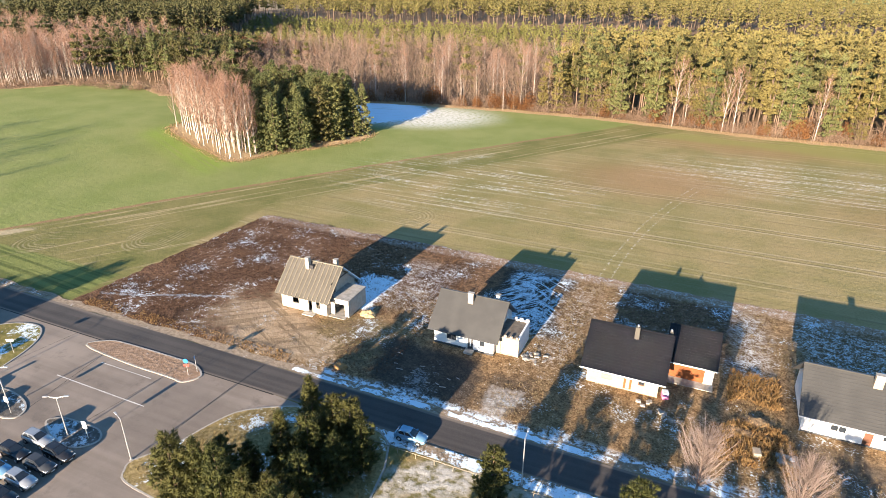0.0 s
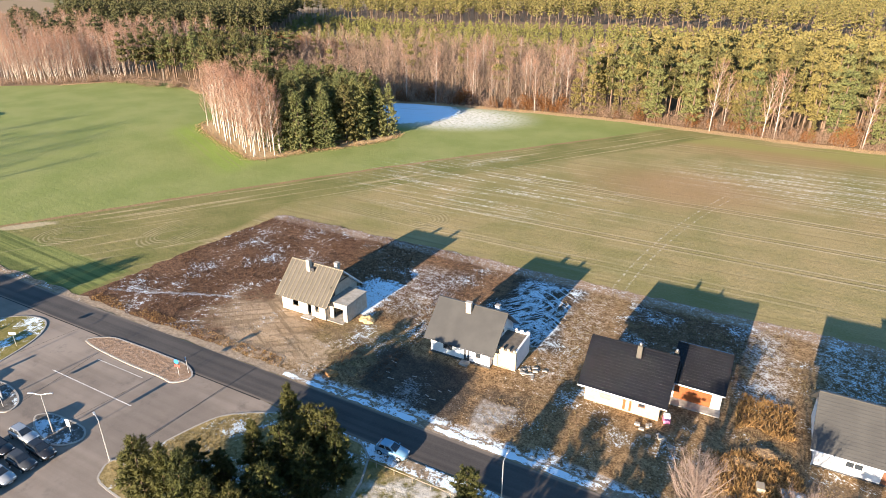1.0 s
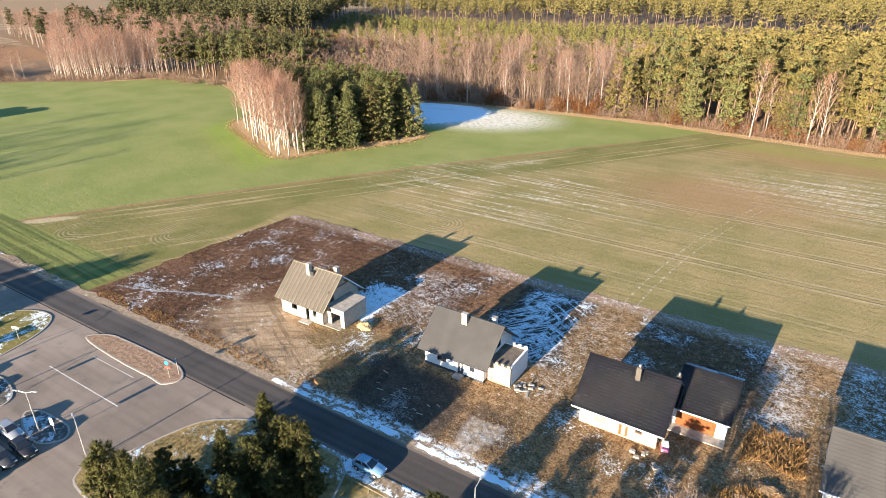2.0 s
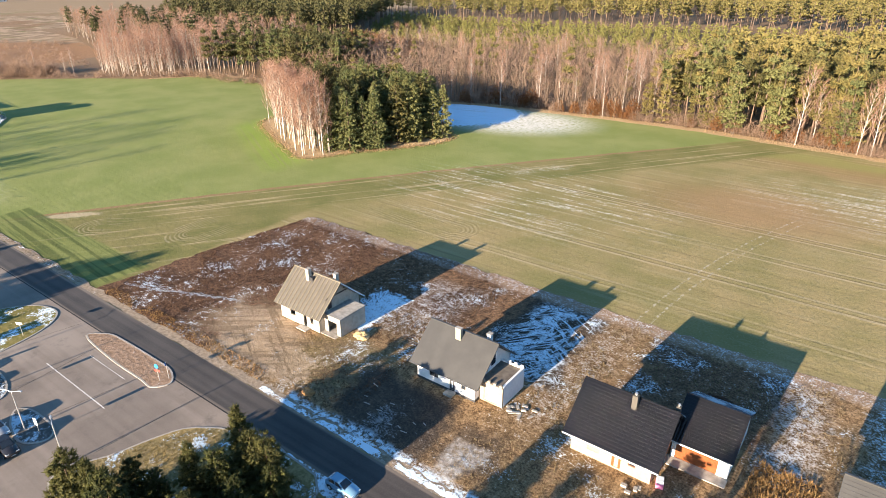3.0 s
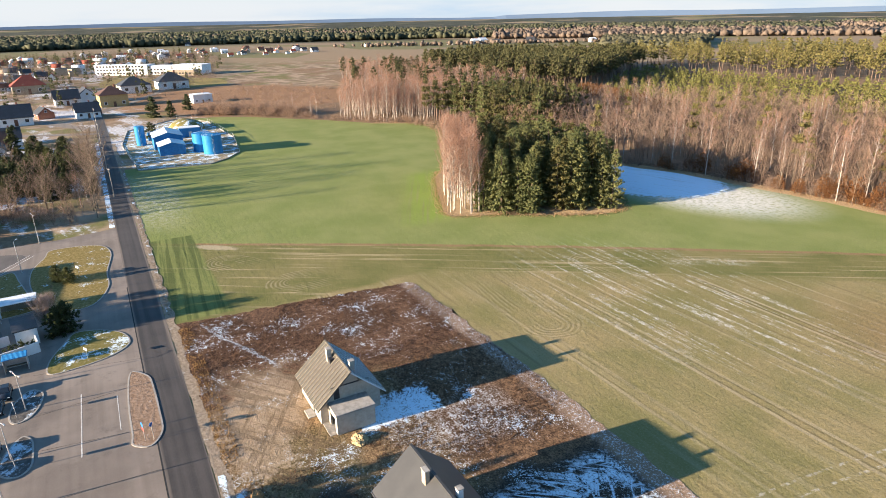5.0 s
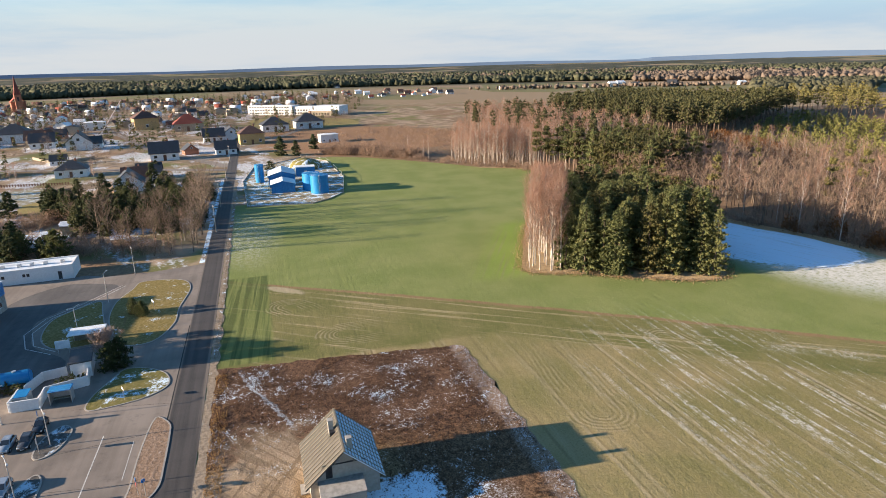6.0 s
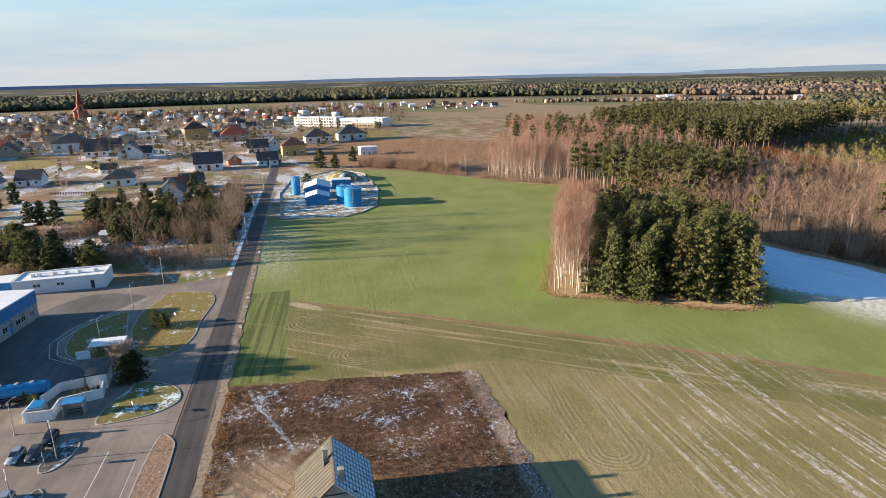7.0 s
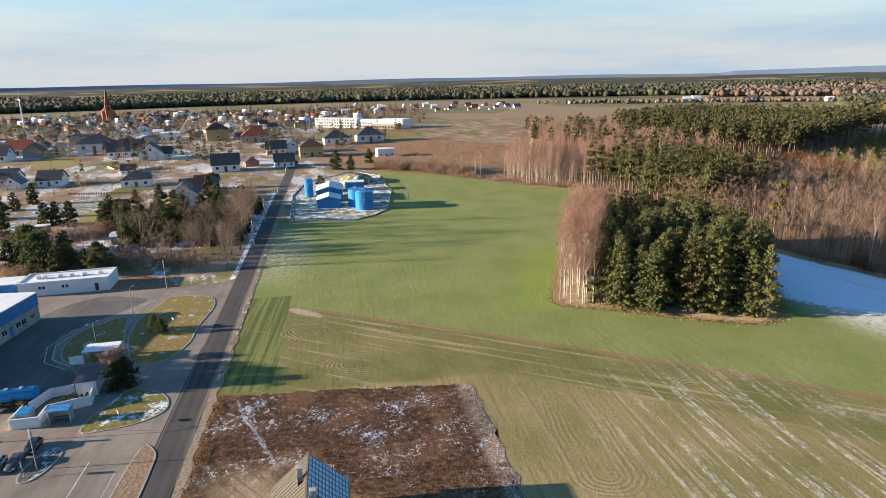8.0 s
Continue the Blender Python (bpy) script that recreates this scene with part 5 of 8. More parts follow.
def house_grey():
    """The white house with a plain grey roof and a blockwork garage."""
    L, D, E, R = 8.0, 7.3, 2.75, 5.95
    h = thing("house", "white house with smooth grey roof and block garage", "house", pose_uv(-23.9, 18.75), "new houses")
    w = house_walls(h, L, D, E, R, M_WHITE, [(1.7, 3.0, 0.95, 2.05), (4.55, 5.3, 0.3, 2.3), (6.15, 6.8, 1.0, 2.05)])
    window(w["front"], 1.7, 3.0, 0.95, 2.05, M_ANTHRA)
    window(w["front"], 6.15, 6.8, 1.0, 2.05, M_ANTHRA, bars=0)
    d = part("door", box_bm(4.55, 5.3, 0.08, 0.14, 0.3, 2.3), M_ANTHRA, h, "dark front door", m=pose(-L / 2, -D / 2, 0))
    part("door_light", box_bm(4.85, 5.0, 0.07, 0.08, 0.6, 2.1), M_SNOWROOF, d)
    part("sheathing_board", box_bm(3.35, 4.35, -0.02, 0.0, 0.9, 2.0), M_SNOWROOF, h, "pale board on the wall", m=pose(-L / 2, -D / 2, 0))
    part("plinth", box_bm(-L / 2 - 0.04, L / 2 + 0.04, -D / 2 - 0.04, D / 2 + 0.04, 0.0, 0.3), M_ANTHRA, h, "dark bitumen plinth")
    part("step", round_box(0.35, 1.5, -D / 2 - 1.0, -D / 2 - 0.05, 0.0, 0.28, 0.04, 1), M_CONCRETE, h)
    slopes, (lx, ly, ze, k) = gable_roof(h, L, D, E, R, 0.7, 0.55, M_GREYROOF, "smooth grey metal roof", 0.14)
    part("ridge_cap", box_bm(-lx, lx, -0.12, 0.12, R - 0.03, R + 0.05), M_GREYROOF, h)
    part("gutter", rod_bm((-lx, -ly - 0.05, ze - 0.06), (lx, -ly - 0.05, ze - 0.06), 0.07), M_ANTHRA, h)
    part("verge_trim", box_bm(lx - 0.02, lx + 0.02, -0.05, 0.0, -0.18, 0.02), M_ANTHRA, h, m=pose(0, 0, R))
    part("gable_opening", box_bm(L / 2 - 0.02, L / 2 + 0.015, -0.45, 0.45, 3.0, 4.3), M_GLASS, h, "dark gable window")
    chimney(h, -0.2, -0.75, 4.6, 6.55, 0.36, 0.22, M_CREAM)
    chimney(h, 2.9, 0.9, 4.6, 6.15, 0.26, 0.26, M_WHITE)
    g = part("garage_front", wall_with_holes(2.95, 2.55, 0.24, [(0.6, 2.35, 0.15, 1.95)]), M_CREAM, h, m=pose(4.0, -2.75, 0))
    part("garage_door", box_bm(0.6, 2.35, 0.1, 0.16, 0.15, 1.95), M_CONCRETE, g, "grey sectional garage door")
    part("garage_side", box_bm(6.71, 6.95, -2.51, 1.9, 0, 2.7), M_WHITE, h)
    part("garage_back", box_bm(4.0, 6.71, 1.66, 1.9, 0, 2.7), M_WHITE, h)
    part("garage_roof", box_bm(4.02, 6.7, -2.5, 1.65, 2.44, 2.56), M_SLAB, h, "flat dark brown-grey roof")
    for i in range(4):
        part("parapet_block", round_box(4.25 + 0.75 * i, 4.6 + 0.75 * i, -2.75, -2.5, 2.55, 2.82, 0.03, 1), M_CREAM, h)
    for i in range(3):
        part("parapet_block", round_box(4.9 + 0.8 * i, 5.3 + 0.8 * i, 1.66, 1.9, 2.7, 2.98, 0.03, 1), M_WHITE, h)
    return h


def tiles_mesh(width, run, mat, pitch=0.30, course=0.34):
    """Glazed pantiles over a slope: rolls across, a step at every course."""
    nx, ny = int(width / pitch) * 4, int(run / course)
    v, f = [], []
    for j in range(ny):
        for e, dz in ((0.0, 0.012), (0.05, 0.055), (0.16, 0.062), (1.0, 0.012)):
            y = run * (j + e) / ny
            for i in range(nx + 1):
                v.append((width * i / nx - width / 2, y, dz + 0.036 * math.sin(i * math.pi / 2)))
    for r in (k for k in range(4 * ny - 1) if k % 4 != 3):
        for i in range(nx):
            a = r * (nx + 1) + i
            f += [(a, a + 1, a + nx + 2), (a, a + nx + 2, a + nx + 1)]
    me = np_mesh("tiles", v, f, [mat])
    me.polygons.foreach_set("use_smooth", np.ones(len(me.polygons), bool))
    return me


def tiled(parent, slopes, lx, ly, ze, R, y_mid=0.0, x_mid=0.0):
    run, ang = math.hypot(ly, R - ze), math.degrees(math.atan2(R - ze, ly))
    front, rear = tiles_mesh(2 * lx, run, M_BLACKTILE), tiles_mesh(2 * lx, run, M_SHADETILE)
    for me, ob, m in ((front, slopes[0], pose(x_mid, y_mid - ly, ze, ang)), (rear, slopes[1], pose(x_mid, y_mid + ly, ze, 0, 0, 180) @ pose(0, 0, 0, ang))):
        tagged(obj("tiles", me, ob, m), "black glazed pantiles in courses", "", "", "stuff")


def house_black():
    """The cream house with black glazed tiles and a lower tiled garage wing."""
    L, D, E, R = 8.0, 7.8, 2.7, 6.0
    h = thing("house", "cream house with black glazed tile roofs and wooden garage door", "house", pose_uv(-4.3, 18.85), "new houses")
    w = house_walls(h, L, D, E, R, M_CREAM, [(1.7, 2.9, 0.9, 2.05), (4.2, 5.1, 0.2, 2.15), (5.8, 6.5, 1.1, 2.0)])
    part("shutter_board", box_bm(1.7, 2.9, 0.05, 0.1, 0.9, 2.05), M_BOARD, w["front"], "pale board over a window")
    for x in (4.2, 4.85):
        part("door_panel", box_bm(x, x + 0.25, 0.05, 0.12, 0.2, 2.15), M_WOOD, w["front"], "orange-brown door panel")
    part("door_glass", box_bm(4.45, 4.85, 0.1, 0.12, 0.2, 2.15), M_CREAM, w["front"])
    window(w["front"], 5.8, 6.5, 1.1, 2.0, M_BROWN, bars=0)
    slopes, (lx, ly, ze, k) = gable_roof(h, L, D, E, R, 0.75, 0.6, M_BLACKTILE, "black tiled roof slope", 0.14)
    tiled(h, slopes, lx, ly, ze, R)
    part("ridge_tiles", rod_bm((-lx, 0, R + 0.03), (lx, 0, R + 0.03), 0.11, sides=10), M_BLACKTILE, h)
    part("gutter", rod_bm((-lx, -ly - 0.06, ze - 0.02), (lx, -ly - 0.06, ze - 0.02), 0.08), M_STEEL, h)
    c = chimney(h, 0.7, -0.75, 4.5, 6.75, 0.26, 0.26, M_FELT, False, "grey sheet-clad chimney")
    part("cowl", rod_bm((0.7, -0.75, 6.75), (0.7, -0.75, 7.0), 0.1, 0.14), M_STEEL, c, "steel cowl")
    c = chimney(h, 4.3, 0.9, 4.3, 6.1, 0.22, 0.22, M_FELT, False)
    part("cowl", rod_bm((4.3, 0.9, 6.1), (4.3, 0.9, 6.35), 0.08, 0.12), M_STEEL, c, "steel cowl")
    # garage wing
    gx0, gx1, gy0, gy1, ge, gr = 4.3, 9.6, 0.9, 8.9, 2.65, 4.9
    gm, gl, gd = (gx0 + gx1) / 2, gx1 - gx0, gy1 - gy0
    g = part("garage_front", wall_with_holes(gl, ge, 0.24, [(0.4, 4.3, 0.1, 2.1)]), M_WHITE, h, m=pose(gx0, gy0, 0))
    part("garage_door", box_bm(0.4, 4.3, 0.08, 0.14, 0.1, 2.1), M_WOOD, g, "wide orange-brown wooden garage door")
    part("garage_floor", box_bm(gx0 - 0.3, gx1 + 0.1, gy0 - 1.3, gy0, 0.0, 0.14), M_CONCRETE, h, "pale concrete apron")
    bm = bmesh.new()
    pts = [(gy0 + 0.24, 0), (gy1, 0), (gy1, ge), ((gy0 + gy1) / 2, gr - 0.15), (gy0 + 0.24, ge)]
    a = [bm.verts.new((gx1 - 0.24, y, z)) for y, z in pts]
    b = [bm.verts.new((gx1, y, z)) for y, z in pts]
    bm.faces.new(a[::-1])
    bm.faces.new(b)
    for i in range(5):
        j = (i + 1) % 5
        bm.faces.new((a[i], a[j], b[j], b[i]))
    part("garage_gable", bm, M_WHITE, h)
    part("garage_back", box_bm(gx0, gx1 - 0.24, gy1 - 0.24, gy1, 0, ge), M_WHITE, h)
    s2, (lx2, ly2, ze2, k2) = gable_roof(h, gl, gd, ge, gr, 0.3, 0.5, M_BLACKTILE, "black tiled garage roof", 0.12, (gy0 + gy1) / 2, gm)
    tiled(h, s2, lx2, ly2, ze2, gr, (gy0 + gy1) / 2, gm)
    part("ridge_tiles", rod_bm((gm - lx2, (gy0 + gy1) / 2, gr + 0.03), (gm + lx2, (gy0 + gy1) / 2, gr + 0.03), 0.1, sides=10), M_BLACKTILE, h)
    part("gutter", rod_bm((gm - lx2, gy0 - 0.56, ze2 - 0.02), (gm + lx2, gy0 - 0.56, ze2 - 0.02), 0.07), M_STEEL, h)
    return h


def house_end():
    """The white house with the ribbed grey roof at the end of the row."""
    L, D, E, R = 10.5, 8.0, 2.75, 6.0
    h = thing("house", "white house with ribbed grey sheet roof and wide chimney", "house", pose_uv(14.1 + L / 2, 15.5 + D / 2), "new houses")
    w = house_walls(h, L, D, E, R, M_WHITE, [(2.5, 4.0, 0.9, 1.9), (5.5, 6.3, 0.1, 2.1), (7.1, 7.8, 1.1, 1.9)])
    window(w["front"], 2.5, 4.0, 0.9, 1.9, M_WHITE)
    window(w["front"], 7.1, 7.8, 1.1, 1.9, M_WHITE, bars=0)
    part("door", box_bm(5.5, 6.3, 0.08, 0.14, 0.1, 2.1), M_BROWN, w["front"], "brown front door")
    slopes, (lx, ly, ze, k) = gable_roof(h, L, D, E, R, 0.6, 0.6, M_GREYROOF, "grey sheet roof slope", 0.12)
    run, ang = math.hypot(ly, R - ze), math.degrees(math.atan2(R - ze, ly))
    for i in range(16):
        y = 0.3 + (run - 0.4) * i / 15
        for ob, m in ((slopes[0], pose(0, -ly, ze, ang)), (slopes[1], pose(0, ly, ze, 0, 0, 180) @ pose(0, 0, 0, ang))):
            part("sheet_rib", box_bm(-lx, lx, y - 0.02, y + 0.02, 0.0, 0.03), M_GREYROOF, ob, m=m)
    part("ridge_cap", box_bm(-lx, lx, -0.12, 0.12, R - 0.03, R + 0.06), M_GREYROOF, h)
    part("gutter", rod_bm((-lx, -ly - 0.05, ze - 0.05), (lx, -ly - 0.05, ze - 0.05), 0.07), M_WHITE, h)
    part("downpipe", rod_bm((-L / 2 - 0.1, -D / 2 - 0.08, 0.1), (-L / 2 - 0.1, -D / 2 - 0.08, ze), 0.05), M_WHITE, h)
    chimney(h, 0.9, -0.75, 4.7, 6.7, 0.42, 0.26, M_CREAM)
    part("plinth", box_bm(-L / 2 - 0.03, L / 2 + 0.03, -D / 2 - 0.03, D / 2 + 0.03, 0.0, 0.2), M_ANTHRA, h)
    return h


house_shell()
house_grey()
house_black()
house_end()

# ---- woods ----
trng = np.random.default_rng(21)
PINES = [(clump_pine(100 + i, 20.0, b, w, 78, 0.62, c, 7, 0.95, 0.32, 0.8, 4), M_BARK_PINE, m)
         for i, (b, w, c, m) in enumerate(((0.32, 2.5, 0.4, M_PINE), (0.42, 2.8, 0.2, M_PINE_DARK), (0.26, 2.4, 0.6, M_PINE_OLIVE), (0.38, 2.6, 0.3, M_PINE_COPPICE)))]
EDGE_PINES = [(clump_pine(140 + i, 18.0, b, w, 150, 0.55, c, 8, 0.75, 0.3, 0.8, 5), M_BARK_PINE, m)
              for i, (b, w, c, m) in enumerate(((0.08, 3.0, 0.45, M_PINE_COPPICE), (0.05, 3.0, 0.7, M_PINE), (0.12, 3.1, 0.3, M_PINE_OLIVE), (0.06, 3.0, 0.55, M_PINE_DARK)))]
COPPICE_PINES = [(clump_pine(160 + i, 17.0, b, w, 330, 0.42, c, 13, 0.54, 0.24, 0.85, 5), M_BARK_PINE, m)
                 for i, (b, w, c, m) in enumerate(((0.03, 3.7, 0.4, M_PINE_COPPICE), (0.02, 3.9, 0.6, M_PINE_COPPICE), (0.06, 3.6, 0.3, M_PINE_DARK), (0.02, 3.8, 0.5, M_PINE_COPPICE)))]
BARES = [(bare_arrays(200 + i, h, w, 15, 24, 0.22, 0.017, 0.7, 0.8), M_BARK, M_TWIG) for i, (h, w) in enumerate(((14.5, 2.6), (12.5, 3.3), (15.5, 2.3), (11.0, 3.0)))]
BIRCHES = [(bare_arrays(230 + i, 18.0, w, 24, 22, 0.2, 0.011, 1.25, 0.55), M_BARK_BIRCH, M_TWIG_BIRCH) for i, w in enumerate((1.5, 1.9, 1.3, 1.7))]
RUSSETS = [(bush_arrays(250 + i, 5.0, 1.9, 190, 0.7, 0.35, 2), M_BARK, M_TWIG_RED) for i in range(2)]
SCRUB = [(bush_arrays(260 + i, 3.6, 2.0, 170, 0.9, 0.06, 2), M_BARK, M_TWIG) for i in range(3)]
YOUNG = [(clump_pine(270 + i, 6.0, 0.03, 1.9, 12, 0.65, 0.75, 3, 1.0, 0.45, 0.8, 3), M_BARK_PINE, M_PINE_LIGHT) for i in range(3)]
FARPINES = [(clump_pine(280 + i, 19.0, 0.42, 3.0, 22, 0.95, 0.35, 4, 1.4, 0.45, 0.8, 3), M_BARK_PINE, M_PINE) for i in range(3)]
DARKPINES = [(a, w, M_PINE_BLOCK) for a, w, _ in FARPINES]
CORNER_PINES = [(a, w, m) for (a, w, _), m in zip(PINES, (M_PINE_DARK, M_PINE_BLOCK, M_PINE_COPPICE, M_PINE_DARK))]
FARBARES = [(bare_arrays(290 + i, 15.0, 2.2, 9, 12, 0.25, 0.035), M_BARK, M_TWIG) for i in range(3)]


def plant(name, kinds, spots, label, category, group, low=0.85, high=1.15, seed=3):
    rng = np.random.default_rng(seed)
    firsts = {}
    for x, y, k in spots:
        m = turned(x, y, rng.uniform(0, 360), rng.uniform(low, high))
        if k not in firsts:
            firsts[k] = tree_thing(name, *kinds[k], label, category, m, group)
        else:
            copy_thing(firsts[k], m)


def with_kind(spots, n, seed):
    rng = np.random.default_rng(seed)
    return [(x, y, int(rng.integers(n))) for x, y in spots]


def edge_y(x):
    xs, ys = [p[0] for p in EDGE[8:]], [p[1] for p in EDGE[8:]]
    return float(np.interp(x, xs, ys))


def past_coppice_line(x, y):
    """Metres behind the birch side of the coppice."""
    (x0, y0), (x1, y1) = (-151, 126), (-111, 108.3)
    return (-(y1 - y0) * (x - x0) + (x1 - x0) * (y - y0)) / math.hypot(x1 - x0, y1 - y0)


in_coppice = inset(COPPICE, 1.2)
birch_spots = scatter(trng, in_coppice, 2.2, lambda x, y: past_coppice_line(x, y) < 8.5 and x < -107.5)
plant("birch_tree", BIRCHES, with_kind(birch_spots, 4, 5), "slender leafless birch with pale trunk in the coppice", "tree", "coppice birches", 0.9, 1.12)
pine_spots = scatter(trng, in_coppice, 3.7, lambda x, y: past_coppice_line(x, y) > 8.0 or x > -107.5)
plant("pine_tree", COPPICE_PINES, with_kind(pine_spots, 4, 6), "dense dark green pine of the field coppice", "tree", "coppice pines", 0.86, 1.05)

# forest beyond the field: first rows as trees of their own, the depth behind as one
front = [(x, edge_y(x) + 2 + trng.uniform(0, 5)) for x in np.arange(-62, 62, 2.6)]
plant("pine_tree", EDGE_PINES, with_kind([p for p in front if trng.uniform() < 0.5], 3, 7), "tall olive-green pine at the forest edge", "tree", "forest edge pines", 0.5, 1.1)
plant("pine_tree", PINES, with_kind([(x, y + 4) for x, y in front], 4, 17), "tall pine with bare trunk at the forest edge", "tree", "forest edge pines", 0.85, 1.15)
front_b = [(x, edge_y(x) + 1.5 + trng.uniform(0, 6)) for x in np.arange(-130, 62, 2.2)]
plant("bare_tree", BARES, with_kind([p for p in front_b if p[0] < -60 or trng.uniform() < 0.62], 4, 8), "leafless brown tree at the forest edge", "tree", "forest edge bare trees", 0.35, 0.95)
plant("birch_tree", BIRCHES, with_kind([(x, edge_y(x) + trng.uniform(1, 9)) for x in (-118, -108, -97, -91, -84, -80, -74, -69, -66, -61, -20, -17, -6, -3, 18, 40, 52)], 4, 9), "pale leafless birch at the forest edge", "tree", "forest edge birches", 0.8, 1.15)
plant("beech_bush", RUSSETS, with_kind([(x, edge_y(x) + trng.uniform(1, 4)) for x in (-88, -76, -70, -66, -48, -36, -15, -12, -8, 6, 14, 33, 38, 50)], 2, 10), "low tree with russet dead leaves at the forest edge", "tree", "russet trees", 0.7, 1.2)

under = [(x, edge_y(x) + trng.uniform(0.5, 6)) for x in np.arange(-130, 62, 1.1)]
wood_stuff("edge_understory", SCRUB + RUSSETS[:1] + BARES[3:], [(x, y, int(trng.choice([0, 1, 2, 0, 1, 2, 3, 4]))) for x, y in under], 62, "brown leafless understory along the forest edge", "bushes", 0.5, 1.3)
deep_pine = scatter(trng, [(-62, 204), (140, 208), (140, 330), (40, 345), (-30, 330), (-64, 290)], 5.3)
wood_stuff("pine_forest", PINES + FARPINES, [(x, y, int(trng.integers(4)) if y < 252 else int(trng.integers(4, 7))) for x, y in deep_pine], 1, "tall green pine forest behind the field", "forest", 0.68, 1.15)
deep_bare = scatter(trng, [(-250, 215), (-190, 166), (-134, 184), (-110, 193), (-62, 201), (-62, 292), (-150, 292), (-215, 262)], 3.9)
wood_stuff("bare_forest", FARBARES + BARES[:2] + BIRCHES[:2] + [PINES[0]], [(x, y, (int(trng.integers(3)) if y > edge_y(x) + 30 else int(trng.integers(5))) if trng.uniform() < 0.9 else int(trng.integers(5, 8))) for x, y in deep_bare], 2, "leafless brown alder and birch wood", "forest", 0.6, 1.0)
young = scatter(trng, [(-395, 436), (-335, 350), (-288, 300), (-215, 275), (-150, 294), (-30, 335), (150, 340), (180, 440), (-130, 470), (-300, 420)], 7.0)
wood_stuff("young_plantation", YOUNG, with_kind(young, 3, 12), 3, "low light green young pine plantation", "forest", 0.7, 1.2)
larch = scatter(trng, [(-305, 290), (-210, 268), (-208, 276), (-300, 302)], 3.4)
wood_stuff("russet_hedge", RUSSETS, with_kind(larch, 2, 13), 4, "row of russet bushes along the plantation", "bushes", 0.8, 1.3)
far_pine = scatter(trng, [(-470, 420), (-300, 425), (-120, 480), (220, 450), (330, 560), (100, 760), (-300, 800), (-460, 520)], 12.5)
wood_stuff("far_pine_forest", FARPINES, with_kind(far_pine, 3, 14), 5, "far pine forest", "forest")

# woods west of the field
west_birch = scatter(trng, [(-272, 131), (-254, 146), (-246, 166), (-262, 196), (-300, 170), (-300, 140)], 3.3)
wood_stuff("birch_wood", BIRCHES, with_kind(west_birch, 4, 15), 6, "pinkish leafless birch wood", "forest", 0.5, 1.05)
west_scrub = [(x + trng.normal(0, 1.5), y + trng.normal(1.5, 1.5)) for f in np.linspace(0, 1, 46) for x, y in ((-304 + 58 * f, 98 + 52 * f), (-250 + 60 * f, 152 + 10 * f), (-190 + 60 * f, 162 + 18 * f))]
wood_stuff("edge_scrub", SCRUB, with_kind(west_scrub, 3, 61), 61, "low brown scrub along the field edge", "bushes", 0.35, 1.1)
west_pine = [(x, y) for x, y in scatter(trng, [(-246, 160), (-216, 170), (-192, 163), (-172, 174), (-190, 212), (-250, 216)], 4.2)]
wood_stuff("corner_pines", CORNER_PINES, with_kind(west_pine, 4, 16), 16, "tall pines beyond the field corner", "forest", 0.68, 0.98)
block = scatter(trng, [(-452, 256), (-313, 268), (-286, 284), (-330, 345), (-405, 436), (-520, 362), (-480, 270)], 6.3)
wood_stuff("dark_pine_block", DARKPINES, with_kind(block, 3, 18), 7, "dense dark pine block", "forest", 0.95, 1.15)
west_far = scatter(trng, [(-300, 175), (-262, 200), (-268, 240), (-330, 244), (-460, 240), (-500, 200), (-400, 175)], 5.0)
wood_stuff("mixed_wood", DARKPINES[:1] + FARBARES + BIRCHES[:2], with_kind(west_far, 6, 19), 8, "mixed pine and bare wood", "forest", 0.8, 1.05)
scrub = scatter(trng, [(-322, 72), (-312, 92), (-290, 116), (-300, 122), (-322, 100), (-334, 76)], 2.6)
plant("scrub_bush", SCRUB, with_kind(scrub[:130], 3, 20), "leafless brown scrub bush by the field", "bush", "field scrub", 0.8, 1.7)
plant("birch_tree", BIRCHES, with_kind([(-287, 121), (-283, 123), (-291, 115), (-312, 118), (-315, 116), (-268, 135), (-266, 133)], 4, 21), "thin leafless birch by the rough land", "tree", "rough land birches", 0.5, 0.8)

# pines and bare trees near the road
NEAR_PINE = [(clump_pine(300 + i, 8.4, 0.03, w, 330, 0.30, c, 16, 0.36, 0.2, 0.75, 7), M_BARK_PINE, M_PINE_NEAR) for i, (c, w) in enumerate(((0.3, 2.3), (0.75, 1.9), (0.25, 2.4)))]
plant("pine_tree", NEAR_PINE, [(-31.2, 39.8, 1), (-28.0, 38.8, 2), (-26.2, 39.2, 0), (-24.4, 38.2, 2), (-28.6, 35.8, 0), (-25.4, 35.4, 2), (-30.8, 34.4, 1), (-26.4, 31.8, 2)], "bushy dark green pine on the grassy bank", "tree", "bank pines", 0.82, 0.96, 5)
plant("pine_tree", NEAR_PINE, [(-11.8, 40.0, 0), (0.2, 42.0, 2)], "young round pine beside the road", "tree", "roadside pines", 0.78, 0.86, 6)
plant("pine_tree", NEAR_PINE, [(-32.6, 32.2, 0), (-35.0, 31.2, 2), (-29.4, 31.6, 0), (-34.0, 29.4, 0)], "lower bushy green pine on the grassy bank", "tree", "bank pines", 0.56, 0.66, 9)
NEAR_BARE = [(bare_arrays(320 + i, 6.4, 1.9, 80, 60, 0.10, 0.007, 1.05, 0.5), M_TWIG_PALE, M_TWIG_PALE) for i in range(2)]
plant("bare_tree", NEAR_BARE, [(4.4, 50.0, 0), (12.6, 50.8, 1)], "pale leafless young tree beside the road", "tree", "roadside bare trees", 0.95, 1.08, 7)
